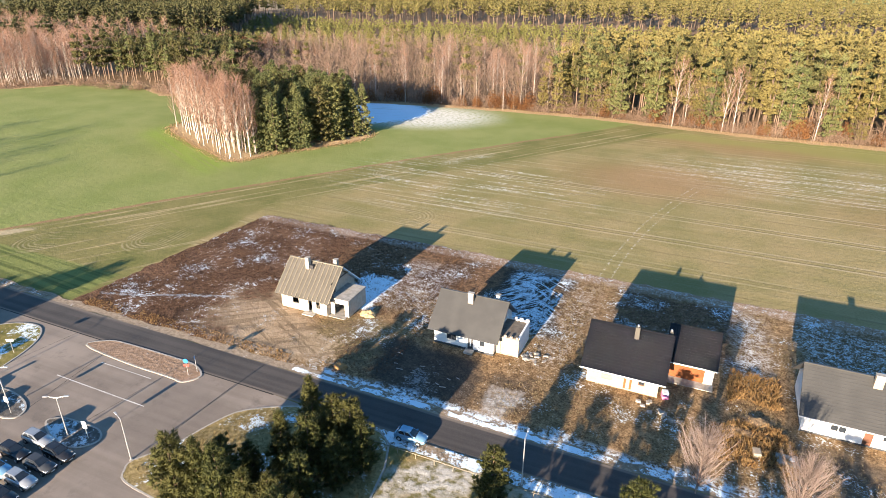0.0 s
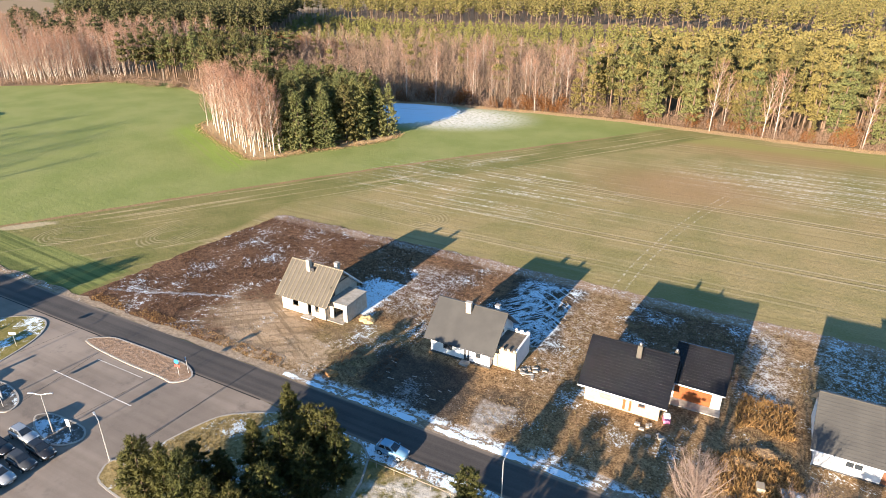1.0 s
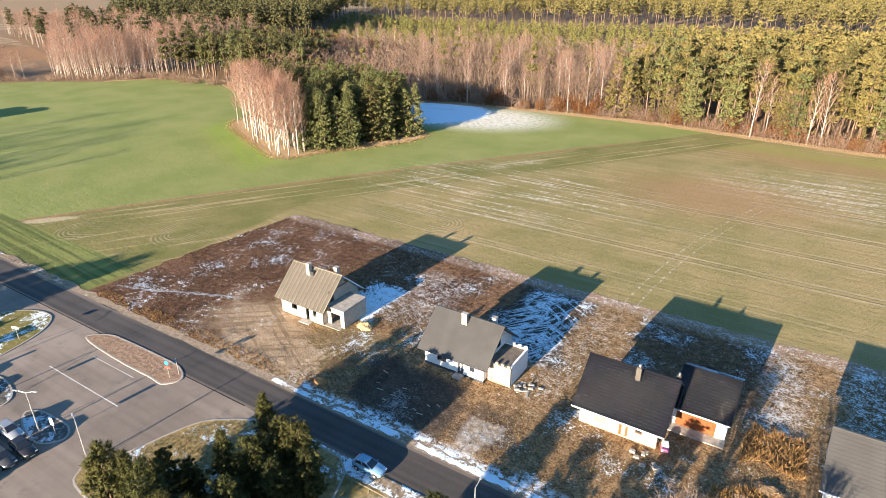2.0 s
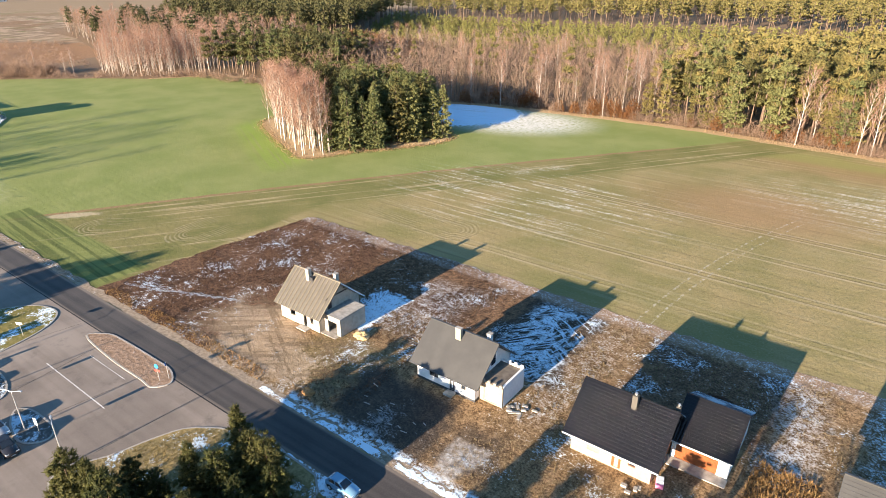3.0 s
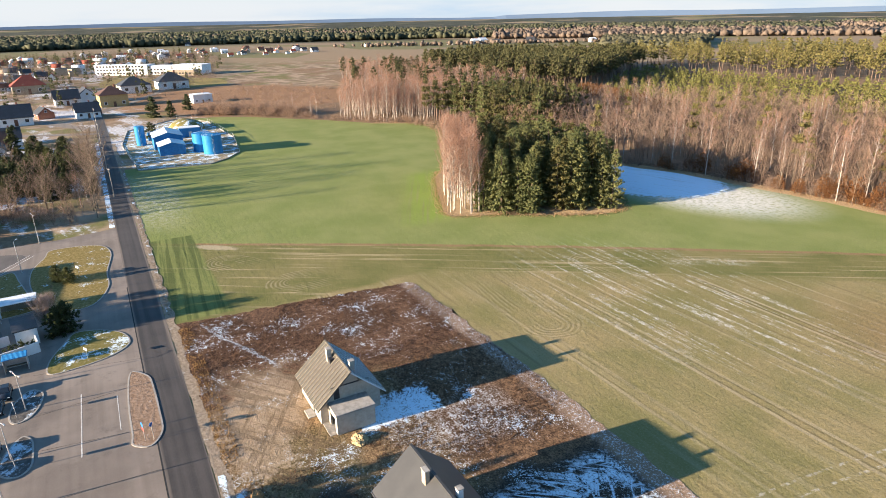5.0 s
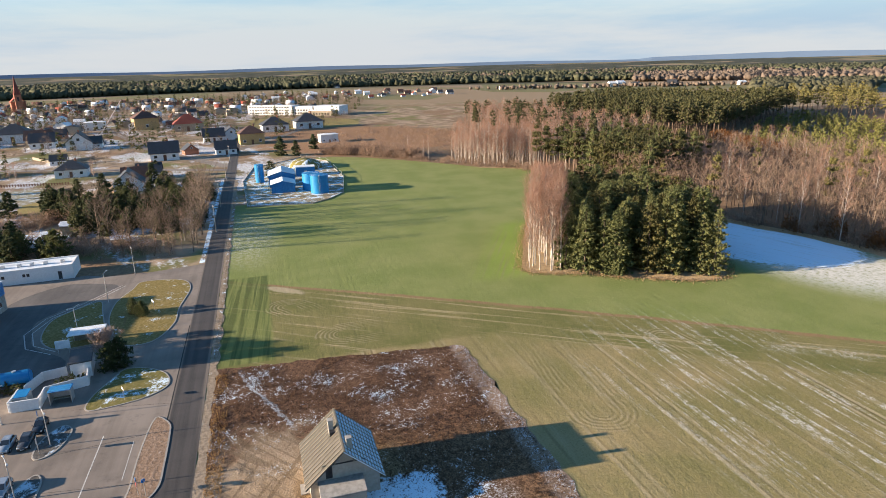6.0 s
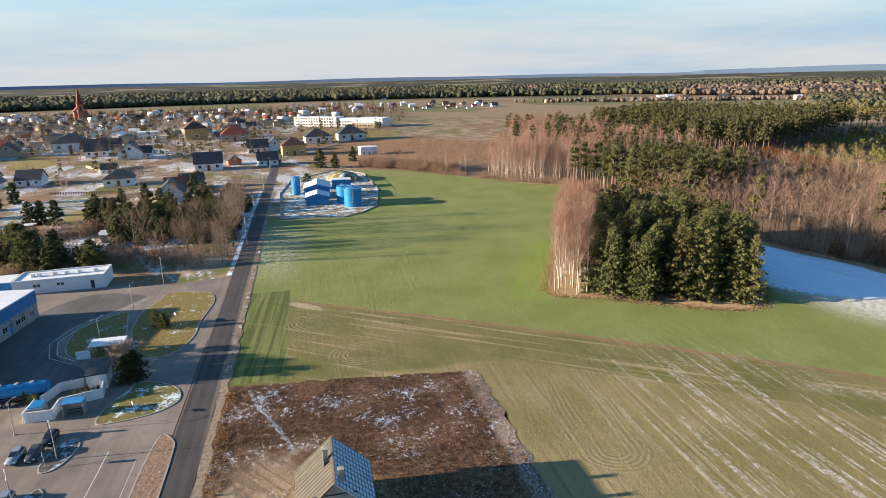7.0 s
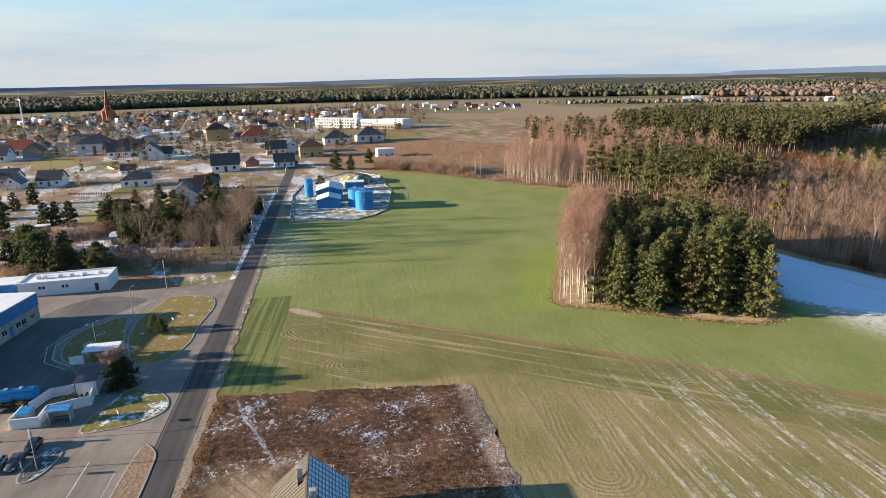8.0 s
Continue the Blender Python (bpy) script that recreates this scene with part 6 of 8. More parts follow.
# more pines of the same belt, south of the view, whose shade falls across the road and the plots
plant("pine_tree", NEAR_PINE, [(-36.5 + 1.9 * i, 27.0 + (i % 3) * 0.8, i % 3) for i in range(8)] + [(-12.6, 26, 0), (-10.8, 23, 2), (-7.6, 27, 0), (-6.2, 24, 2), (-2.6, 27, 0), (-0.4, 25, 2), (3.2, 30, 0), (6.4, 25, 2), (9.8, 27, 0), (13.4, 24, 2), (16.8, 32, 0), (21, 26, 2)],
      "bushy pine of the southern tree belt", "tree", "southern pines", 0.85, 1.0, 8)

# unseen pines, added only to throw shade over the road and round island
plant("pine_tree", NEAR_PINE, [(-96.5, -1.0, 0), (-93.0, 1.5, 2), (-90.2, -0.5, 0), (-86.4, 2.0, 2)], "tall pine at the south end of the yard", "tree", "southern pines", 1.15, 1.28, 29)

# tufts
def tuft_stuff(name, spots, seed, size, k, mat, label):
    rng = np.random.default_rng(seed)
    pts = np.array([(x, y, 0.04) for x, y in spots])
    ways = np.tile((0.0, 0.0, 1.4), (len(pts), 1))
    v, f = tufts(rng, pts, ways, size, k, 0.22)
    return tagged(new(name, np_mesh(name, v, f, [mat])), label, "grass", "", "stuff")


def uv_spots(u0, u1, v0, v1, n, seed, keep=lambda u, v: True):
    rng = np.random.default_rng(seed)
    out = []
    for _ in range(n):
        u, v = rng.uniform(u0, u1), rng.uniform(v0, v1)
        if keep(u, v) and noise.noise(Vector((u * 0.16, v * 0.16, seed))) > -0.12:
            p = at_uv(u, v)
            out.append((p.x, p.y))
    return out


HOUSES_UV = [(-52.5, -40, 13, 23), (-29, -16, 13, 23), (-9.5, 7, 13, 29), (12.5, 27, 14, 25)]
clear = lambda u, v: not any(a < u < b and c < v < d for a, b, c, d in HOUSES_UV)
tuft_stuff("dead_weeds", uv_spots(-79, -30, 4, 42, 15000, 31, lambda u, v: clear(u, v) and not (-62 < u < -38 and 4 < v < 19) and u > -75.5 - (42.8 - v) * 0.118), 41, 0.3, 3, M_WEED, "dark brown dead weeds over the plots")
tuft_stuff("dry_grass", uv_spots(-17, 40, 4, 41, 16000, 32, clear), 42, 0.27, 3, M_DRY, "tufts of straw-coloured dry grass")
tuft_stuff("road_grass", uv_spots(-79, -38, 3.4, 5.4, 1500, 33), 43, 0.27, 3, M_STRAW, "brown dry grass along the road")
tuft_stuff("tall_dry_grass", uv_spots(5.5, 13.5, 7.5, 24, 2600, 35, clear), 46, 0.62, 3, M_STRAW, "tall tan dry grass between the houses")
margin = []
for (x0, y0), (x1, y1) in zip(band, band[1:]):
    for f in trng.uniform(0, 1, int(14 * math.hypot(x1 - x0, y1 - y0))):
        margin.append((x0 + (x1 - x0) * f, y0 + (y1 - y0) * f + trng.normal(0.3, 0.9)))
rim = []
loop_c = smooth_loop(COPPICE, 8)
for (x0, y0), (x1, y1) in zip(loop_c, loop_c[1:] + loop_c[:1]):
    n = int(30 * math.hypot(x1 - x0, y1 - y0))
    for f in trng.uniform(0, 1, n):
        rim.append((x0 + (x1 - x0) * f + trng.normal(0, 0.9), y0 + (y1 - y0) * f + trng.normal(0, 0.9)))
tuft_stuff("margin_grass", margin + rim, 44, 0.42, 2, M_FRINGE, "tall dead grass along the wood edges")
tuft_stuff("bank_grass", [(x, y) for x, y in scatter(trng, [(-40, 40), (-43, 33), (-44, 28), (-36, 27), (-22, 33), (-24, 42), (-33, 43)], 0.38)], 45, 0.36, 3, M_BANKGRASS, "straw and green tufts on the bank")

# ---- street furniture and parked cars ----
def wheel(parent, x, y, r=0.27, w=0.17):
    bm = bmesh.new()
    rod(bm, (x, y - w / 2, r), (x, y + w / 2, r), r, sides=16)
    t = part("wheel", bm, M_RUBBER, parent)
    s = 1 if y > 0 else -1
    part("rim", rod_bm((x, y + s * w / 2, r), (x, y + s * (w / 2 + 0.015), r), r * 0.62, sides=12), M_STEEL, t)


def pane_bm(corners, u0, u1, v0, v1, lift=0.012):
    """A thin pane on a four-cornered face: low start, low end, high end, high start."""
    a, b, c, d = (Vector(p) for p in corners)
    at = lambda u, v: (a + (b - a) * u) * (1 - v) + (d + (c - d) * u) * v
    n = (b - a).cross(d - a).normalized()
    bm = bmesh.new()
    q = [at(u0, v0), at(u1, v0), at(u1 - 0.03, v1), at(u0 + 0.03, v1)]
    low, top = [bm.verts.new(p - n * 0.01) for p in q], [bm.verts.new(p + n * lift) for p in q]
    bm.faces.new(top)
    for i in range(4):
        bm.faces.new((low[i], low[(i + 1) % 4], top[(i + 1) % 4], top[i]))
    return bm


def car(m, paint, label, wagon=0.0):
    """A small car heading +x, 3.4 m long."""
    c = thing("car", label, "car", m, "parked cars")
    bm = bmesh.new()
    prev = None
    stations = ((-1.70, 0.58, 0.34, 0.60, 0.70), (-1.62, 0.66, 0.24, 0.66, 0.80), (-1.2, 0.70, 0.21, 0.68, 0.84), (-0.3, 0.71, 0.21, 0.68, 0.85), (0.5, 0.71, 0.21, 0.66, 0.83),
                (1.1, 0.69, 0.21, 0.62, 0.76), (1.52, 0.64, 0.23, 0.56, 0.67), (1.70, 0.50, 0.32, 0.48, 0.55))
    for x, w, zb, zs, zt in stations:
        ring = [bm.verts.new((x, y, z)) for y, z in ((-w * 0.9, zb), (-w, zb + 0.1), (-w, zs), (-w * 0.88, zt), (0, zt + 0.025), (w * 0.88, zt), (w, zs), (w, zb + 0.1), (w * 0.9, zb))]
        if prev:
            for i in range(9):
                bm.faces.new((prev[i], prev[(i + 1) % 9], ring[(i + 1) % 9], ring[i]))
        else:
            bm.faces.new(ring[::-1])
        prev = ring
    bm.faces.new(prev)
    for f in bm.faces:
        f.smooth = True
    part("body", bm, paint, c)
    xb, xf, tb, tf = -1.48 - wagon * 0.4, 0.74, -1.14 - wagon, -0.04
    low = [(xb, -0.62, 0.82), (xf, -0.60, 0.80), (xf, 0.60, 0.80), (xb, 0.62, 0.82)]
    top = [(tb, -0.49, 1.21), (tf, -0.48, 1.22), (tf, 0.48, 1.22), (tb, 0.49, 1.21)]
    bm = bmesh.new()
    lv, tv = [bm.verts.new(p) for p in low], [bm.verts.new(p) for p in top]
    bm.faces.new(tv)
    for i in range(4):
        bm.faces.new((lv[i], lv[(i + 1) % 4], tv[(i + 1) % 4], tv[i]))
    bmesh.ops.bevel(bm, geom=[e for e in bm.edges if e.verts[0].co.z > 1.1 or e.verts[1].co.z > 1.1], offset=0.05, segments=2, affect="EDGES")
    cab = part("cabin", bm, paint, c)
    face = lambda i: (low[i], low[(i + 1) % 4], top[(i + 1) % 4], top[i])
    part("windscreen", pane_bm(face(1), 0.06, 0.94, 0.10, 0.90), M_GLASS, cab)
    part("rear_window", pane_bm(face(3), 0.08, 0.92, 0.22, 0.90), M_GLASS, cab)
    for side in (0, 2):
        for u0, u1 in ((0.10, 0.47), (0.52, 0.90)):
            part("side_window", pane_bm(face(side), u0, u1, 0.14, 0.88), M_GLASS, cab)
    for x in (-1.08, 1.08):
        for y in (-0.62, 0.62):
            part("wheel_arch", rod_bm((x, y - 0.085 if y < 0 else y + 0.06, 0.28), (x, y - 0.06 if y < 0 else y + 0.085, 0.28), 0.32, sides=16), M_RUBBER, c)
            wheel(c, x, y * 1.04)
    for y in (-0.46, 0.46):
        part("headlight", round_box(1.50, 1.66, y - 0.13, y + 0.13, 0.50, 0.61, 0.02, 1), M_SNOWROOF, c)
        part("tail_light", round_box(-1.70, -1.60, y - 0.12, y + 0.12, 0.60, 0.74, 0.02, 1), M_RED, c)
        part("mirror", round_box(0.36, 0.48, y * 1.62 - 0.06, y * 1.62 + 0.06, 0.84, 0.94, 0.02, 1), paint, c)
    part("bumper", round_box(1.60, 1.72, -0.46, 0.46, 0.26, 0.38, 0.03, 1), M_RUBBER, c)
    part("number_plate", box_bm(1.72, 1.73, -0.2, 0.2, 0.30, 0.37), M_SNOWROOF, c, "plain pale plate")
    return c


car(pose(-22.4, 44.05, 0.05, 0, 0, 4), M_CARBLUE, "pale blue hatchback parked on the road edge")
car(pose(-55.6, 26.3, 0.036, 0, 0, 4), M_CARSILVER, "dark silver estate car in the parking", 0.2)
car(pose(-51.9, 26.0, 0.036, 0, 0, 2), M_CARBLACK, "black saloon with low bonnet in the parking")
car(pose(-55.9, 24.1, 0.036, 0, 0, 3), M_CARBLACK, "black estate car in the parking", 0.2)
car(pose(-52.0, 24.2, 0.036, 0, 0, 3), M_CARGREY, "dark grey hatchback in the parking")
car(pose(-55.2, 22.0, 0.036, 0, 0, 3), M_CARBLUE, "pale blue-grey car in the parking")
car(pose(-51.8, 22.2, 0.036, 0, 0, 3), M_CARSILVER, "silver hatchback in the parking")
car(pose(-51.4, 20.2, 0.036, 0, 0, 3), M_CARBLACK, "black car in the parking row")
car(pose(-65.4, 25.2, 0.036, 0, 0, 5), M_CARGREY, "dark grey car beside the small island")
car(pose(-68.9, 25.6, 0.036, 0, 0, 5), M_CARBLACK, "black car beside the small island")
car(pose(-65.2, 23.1, 0.036, 0, 0, 3), M_CARSILVER, "white-silver car in the second row")


def street_lamp(x, y, h, turn, arms=1, label="grey steel street lamp with flat head"):
    s = thing("street_lamp", label, "street lamp", pose(x, y, 0.03, 0, 0, turn), "street lamps")
    part("pole", rod_bm((0, 0, 0), (0, 0, h), 0.075, 0.045, 10), M_STEEL, s)
    part("base_plate", round_box(-0.16, 0.16, -0.16, 0.16, 0.0, 0.08, 0.02, 1), M_CONCRETE, s)
    for i in range(arms):
        d = 1 if i == 0 else -1
        a = part("arm", rod_bm((0, 0, h - 0.05), (d * 0.9, 0, h + 0.18), 0.04, 0.03, 8), M_STEEL, s)
        part("lamp_head", round_box(d * 1.05 - 0.24, d * 1.05 + 0.24, -0.10, 0.10, h + 0.12, h + 0.21, 0.05, 3), M_STEEL, a, "pale rounded lamp head")
    return s


street_lamp(-45.3, 28.9, 5.0, 165)
street_lamp(-53.9, 28.2, 4.9, 30, 2, "grey steel street lamp with two heads")
street_lamp(-64.2, 28.3, 4.9, 30, 2, "grey steel street lamp with two heads")
street_lamp(-71.5, 20.0, 5.0, 150)
street_lamp(-135.3, 22.5, 6.3, 200, 2, "tall lamp with two heads by the junction")
street_lamp(-117.0, 21.5, 6.3, 160)
street_lamp(-101.5, 20.5, 5.0, 150, 2, "short lamp with two heads on the lawn")
street_lamp(-10.2, 43.5, 5.6, 95, 1, "grey street lamp by the roadside fence")


def road_sign(x, y, h, turn, w, d, mat, label, round_face=False):
    s = thing("road_sign", label, "sign", pose(x, y, 0.1, 0, 0, turn), "road signs")
    part("post", rod_bm((0, 0, 0), (0, 0, h), 0.035, sides=8), M_STEEL, s)
    if round_face:
        part("sign_face", rod_bm((0, -0.04, h - w / 2), (0, -0.06, h - w / 2), w / 2, sides=20), mat, s)
    else:
        part("sign_face", round_box(-w / 2, w / 2, -0.06, -0.04, h - d, h, 0.008, 1), mat, s)
    return s


s = road_sign(-51.1, 41.3, 2.3, 20, 0.6, 0.6, M_SIGNBLUE, "blue round sign over a red one on the island", True)
part("lower_sign", round_box(-0.35, 0.35, -0.06, -0.04, 1.25, 1.55, 0.008, 1), M_RED, s, "red and white sign plate")
road_sign(-50.6, 42.2, 2.3, -40, 0.5, 0.5, M_SIGNBLUE, "blue sign on the island tip", True)
road_sign(-51.7, 28.9, 2.2, 15, 0.5, 0.9, M_SNOWROOF, "white information sign on the small island")
road_sign(-62.6, 27.6, 2.2, 15, 0.5, 0.7, M_SNOWROOF, "white information sign on the small island")
road_sign(-73.9, 34.6, 2.0, 30, 0.9, 0.35, M_SNOWROOF, "white direction sign on the round island")
road_sign(-70.2, 25.0, 2.0, 20, 0.45, 0.8, M_SIGNBLUE, "blue and white parking sign")
road_sign(-110, 31.5, 1.9, 30, 1.4, 0.4, M_SNOWROOF, "white board on posts on the lawn")
bb = thing("billboard", "white billboard on two posts in the yard", "billboard", pose(-93.2, 20.8, 0.1, 0, 0, 95))
part("panel", round_box(-1.1, 1.1, -0.06, 0.06, 0.9, 2.3, 0.02, 1), M_SNOWROOF, bb)
for x in (-0.8, 0.8):
    part("post", rod_bm((x, 0, 0), (x, 0, 0.95), 0.05), M_STEEL, bb)

# low rail along the shaded verge
rail = thing("rail_fence", "low yellow rail fence on short posts beside the road", "fence", pose_uv(0, 0))
for u in np.arange(-27, 14, 2.0):
    part("post", rod_bm((u, -4.6, 0), (u, -4.6, 0.62), 0.04), M_BATTEN, rail)
for u in np.arange(-27, 12, 2.0):
    part("rail", rod_bm((u, -4.6, 0.55), (u + 2.0, -4.6, 0.55), 0.035), M_BATTEN, rail)

# ---- service station and yard ----
def wall_run(parent, pts, h, thick=0.2):
    for (x0, y0), (x1, y1) in zip(pts, pts[1:]):
        d = math.hypot(x1 - x0, y1 - y0)
        part("wall", round_box(0, d, -thick / 2, thick / 2, 0, h, 0.02, 1), M_WHITE, parent, m=pose(x0, y0, 0.02, 0, 0, math.degrees(math.atan2(y1 - y0, x1 - x0))))


enc = thing("service_enclosure", "white walled fuel enclosure beside the parking", "enclosure", pose(0, 0, 0))
wall_run(enc, [(-79.3, 19.6), (-74.5, 19.8)], 1.6)
wall_run(enc, [(-74.5, 19.95), (-74.8, 23.5), (-78.1, 23.2), (-80.2, 28.2), (-83.4, 27.4)], 1.6)
wall_run(enc, [(-79.4, 20.0), (-83.6, 21.0), (-84.6, 24.0)], 1.5)
k = thing("kiosk", "grey flat-roofed kiosk beside the enclosure", "kiosk", pose(-85.6, 26.0, 0.03, 0, 0, 102))
part("wall", box_bm(-1.4, 1.4, -2.6, 2.6, 0, 2.5), M_WHITE, k)
part("roof", round_box(-1.6, 1.6, -2.8, 2.8, 2.5, 2.7, 0.03, 1), M_ANTHRA, k, "dark flat roof")
part("window", box_bm(-1.43, -1.40, -1.8, 0.6, 0.9, 1.9), M_GLASS, k)
part("door", box_bm(-0.5, 0.4, 2.6, 2.63, 0.05, 2.05), M_BROWN, k)
t = thing("tank_box", "small teal tank with flat lid in the enclosure", "tank", pose(-76.6, 20.9, 0.03, 0, 0, 95))
part("body", round_box(-0.8, 0.8, -1.2, 1.2, 0, 1.7, 0.06, 2), M_STEEL, t)
part("lid", round_box(-0.85, 0.85, -1.25, 1.25, 1.7, 1.8, 0.03, 1), M_BLUETANK, t, "teal lid")
b = thing("bus_shelter", "glazed shelter with bright blue roof", "shelter", pose(-76.0, 26.0, 0.03, 0, 0, 95))
part("roof", round_box(-1.45, 1.45, -0.95, 0.95, 2.0, 2.14, 0.03, 1), M_BLUE, b, "bright blue ribbed roof")
part("back_panel", box_bm(-1.35, 1.35, 0.78, 0.82, 0.1, 2.0), M_STEEL, b)
for x in (-1.35, 1.35):
    part("side_panel", box_bm(x - 0.02, x + 0.02, -0.6, 0.78, 0.1, 2.0), M_STEEL, b)
    part("post", rod_bm((x, -0.8, 0), (x, -0.8, 2.0), 0.05), M_STEEL, b)
part("bench", box_bm(-1.2, 1.2, 0.35, 0.7, 0.4, 0.48), M_BATTEN, b)
HEDGE = [(pine_arrays(330 + i, 2.0, 0.02, 0.45, 60, 0.32, 4, 0.9), M_BARK, M_SPRUCE) for i in range(2)]
plant("thuja", HEDGE, [(-79.4 - 0.32 * i, 24.4 + 0.62 * i, i % 2) for i in range(6)] + [(-82.4 + 0.75 * i, 14.2 + 1.1 * i, i % 2) for i in range(6)], "small dark thuja in a row by the wall", "tree", "thuja hedge", 0.8, 1.1, 9)

tk = thing("tanker_trailer", "blue tanker trailer beside the enclosure", "tanker", pose(-81.0, 16.2, 0.04, 0, 0, 98))
bm = bmesh.new()
rod(bm, (-4.2, 0, 2.1), (4.2, 0, 2.1), 1.0, sides=24)
bmesh.ops.bevel(bm, geom=[e for e in bm.edges if abs(abs(e.verts[0].co.x) - 4.2) < 0.01 and abs(abs(e.verts[1].co.x) - 4.2) < 0.01], offset=0.18, segments=3, affect="EDGES")
part("tank", bm, M_BLUETANK, tk)
part("chassis", box_bm(-4.1, 4.1, -0.5, 0.5, 0.75, 1.1), M_ANTHRA, tk)
for x in (-3.2, -2.2, -1.2, 2.6, 3.6):
    for y in (-0.85, 0.85):
        wheel(tk, x, y, 0.45, 0.3)
for x in (-2, 0.2, 2.2):
    part("hatch", rod_bm((x, 0, 3.08), (x, 0, 3.2), 0.28, sides=12), M_STEEL, tk)

wb = thing("workshop", "long low white workshop with flat snowy roof", "building", pose(-139.6, -0.6, 0.02, 0, 0, 97))
bw = part("wall", wall_with_holes(19.0, 3.3, 0.3, [(4.2, 4.8, 1.5, 2.2), (5.0, 5.6, 1.5, 2.2), (9.0, 9.6, 1.5, 2.2), (9.8, 10.4, 1.5, 2.2), (15.9, 16.7, 0.1, 2.0)]), M_WHITE, wb, m=pose(-9.5, -4.0, 0))
for x in (4.2, 5.0, 9.0, 9.8):
    part("pane", box_bm(x, x + 0.6, 0.1, 0.14, 1.5, 2.2), M_GLASS, bw)
part("door", box_bm(15.9, 16.7, 0.1, 0.16, 0.1, 2.0), M_ANTHRA, bw, "dark door")
part("side_wall", box_bm(9.2, 9.5, -3.7, 4.0, 0, 3.3), M_WHITE, wb)
part("side_wall", box_bm(-9.5, -9.2, -3.7, 4.0, 0, 3.3), M_WHITE, wb)
part("back_wall", box_bm(-9.2, 9.2, 3.7, 4.0, 0, 3.3), M_WHITE, wb)
part("roof", box_bm(-9.2, 9.2, -3.7, 3.7, 2.85, 3.05), M_SNOWROOF, wb, "flat frosted roof")
for x in (-6.5, -5.2, -2.0, 0.5, 3.2, 6.6):
    part("roof_vent", round_box(x, x + 0.7, -0.8, 0.2, 3.05, 3.65, 0.04, 1), M_STEEL, wb)
part("pipe_rack", box_bm(-8.4, -2.6, 2.2, 2.4, 3.6, 3.7), M_STEEL, wb)
for x in (-8.3, -5.5, -2.7):
    part("rack_post", rod_bm((x, 2.3, 3.05), (x, 2.3, 3.65), 0.05), M_STEEL, wb)
annex = thing("annex", "small blue shed behind the white workshop", "shed", pose(-139, -16, 0.02, 0, 0, 97))
part("wall", box_bm(-5.0, 4.6, -3, 3, 0, 2.6), M_BLUE, annex)
part("roof", box_bm(-5.2, 4.8, -3.2, 3.2, 2.6, 2.8), M_SNOWROOF, annex)

hb = thing("service_hall", "blue and grey sheet-clad hall with pale flat roof", "building", pose(-101.8, -6.3, 0.02, 0, 0, 176))
lower = part("wall", wall_with_holes(36.0, 3.2, 0.3, [(26.2, 27.2, 0.1, 2.3), (24.2, 25.6, 1.0, 2.2), (28.4, 29.8, 1.0, 2.2), (30.2, 31.6, 1.0, 2.2), (33.2, 34.6, 1.0, 2.2)]), M_CONCRETE, hb, "grey lower wall", m=pose(-18, -7.5, 0))
for x0, x1 in ((24.2, 25.6), (28.4, 29.8), (30.2, 31.6), (33.2, 34.6)):
    f = part("window_frame", box_bm(x0, x1, 0.08, 0.14, 1.0, 2.2), M_SNOWROOF, lower)
    part("pane", box_bm(x0 + 0.1, (x0 + x1) / 2 - 0.05, 0.06, 0.08, 1.1, 2.1), M_GLASS, f)
    part("pane", box_bm((x0 + x1) / 2 + 0.05, x1 - 0.1, 0.06, 0.08, 1.1, 2.1), M_GLASS, f)
part("door", box_bm(26.2, 27.2, 0.08, 0.14, 0.1, 2.3), M_BLUE, lower)
part("upper_wall", box_bm(-18.1, 18.1, -7.6, 7.5, 3.2, 5.7), M_BLUE, hb, "blue ribbed sheet cladding")
part("side_wall", box_bm(17.7, 18.0, -7.2, 7.5, 0, 3.2), M_CONCRETE, hb)
part("side_wall", box_bm(-18.0, -17.7, -7.2, 7.5, 0, 3.2), M_CONCRETE, hb)
part("back_wall", box_bm(-17.7, 17.7, 7.2, 7.5, 0, 3.2), M_CONCRETE, hb)
part("roof", round_box(-18.2, 18.2, -7.7, 7.6, 5.7, 5.9, 0.03, 1), M_SNOWROOF, hb, "pale frosted flat roof")
sh = thing("carport", "open shelter with pale flat roof on posts", "shelter", pose(-96.8, 23.6, 0.1, 0, 0, 95))
part("roof", round_box(-2.8, 2.8, -1.8, 1.8, 2.2, 2.35, 0.03, 1), M_SNOWROOF, sh)
for x in (-2.6, 2.6):
    for y in (-1.6, 1.6):
        part("post", rod_bm((x, y, 0), (x, y, 2.2), 0.06), M_STEEL, sh)
part("back_wall", box_bm(-2.6, 2.6, 1.6, 1.7, 0, 2.0), M_BATTEN, sh)

# bushes of the yard
DENSE = [(pine_arrays(340 + i, 3.4, 0.0, 1.7, 420, 0.36, 5, 0.45), M_BARK, M_SPRUCE) for i in range(2)]
plant("conifer_bush", DENSE, [(-109.2, 28.0, 0), (-107.2, 30.0, 1)], "dense dark conifer bush on the lawn", "bush", "yard bushes", 0.85, 1.05, 10)
plant("conifer_bush", DENSE, [(-84.6, 30.2, 1), (-85.8, 31.2, 0)], "tall dense dark conifer bush by the kiosk", "bush", "yard bushes", 1.25, 1.45, 22)
plant("bare_tree", NEAR_BARE, [(-88.0, 28.2, 0), (-90.4, 28.6, 1)], "pale leafless young tree by the kiosk", "tree", "yard bare trees", 0.7, 0.9, 11)
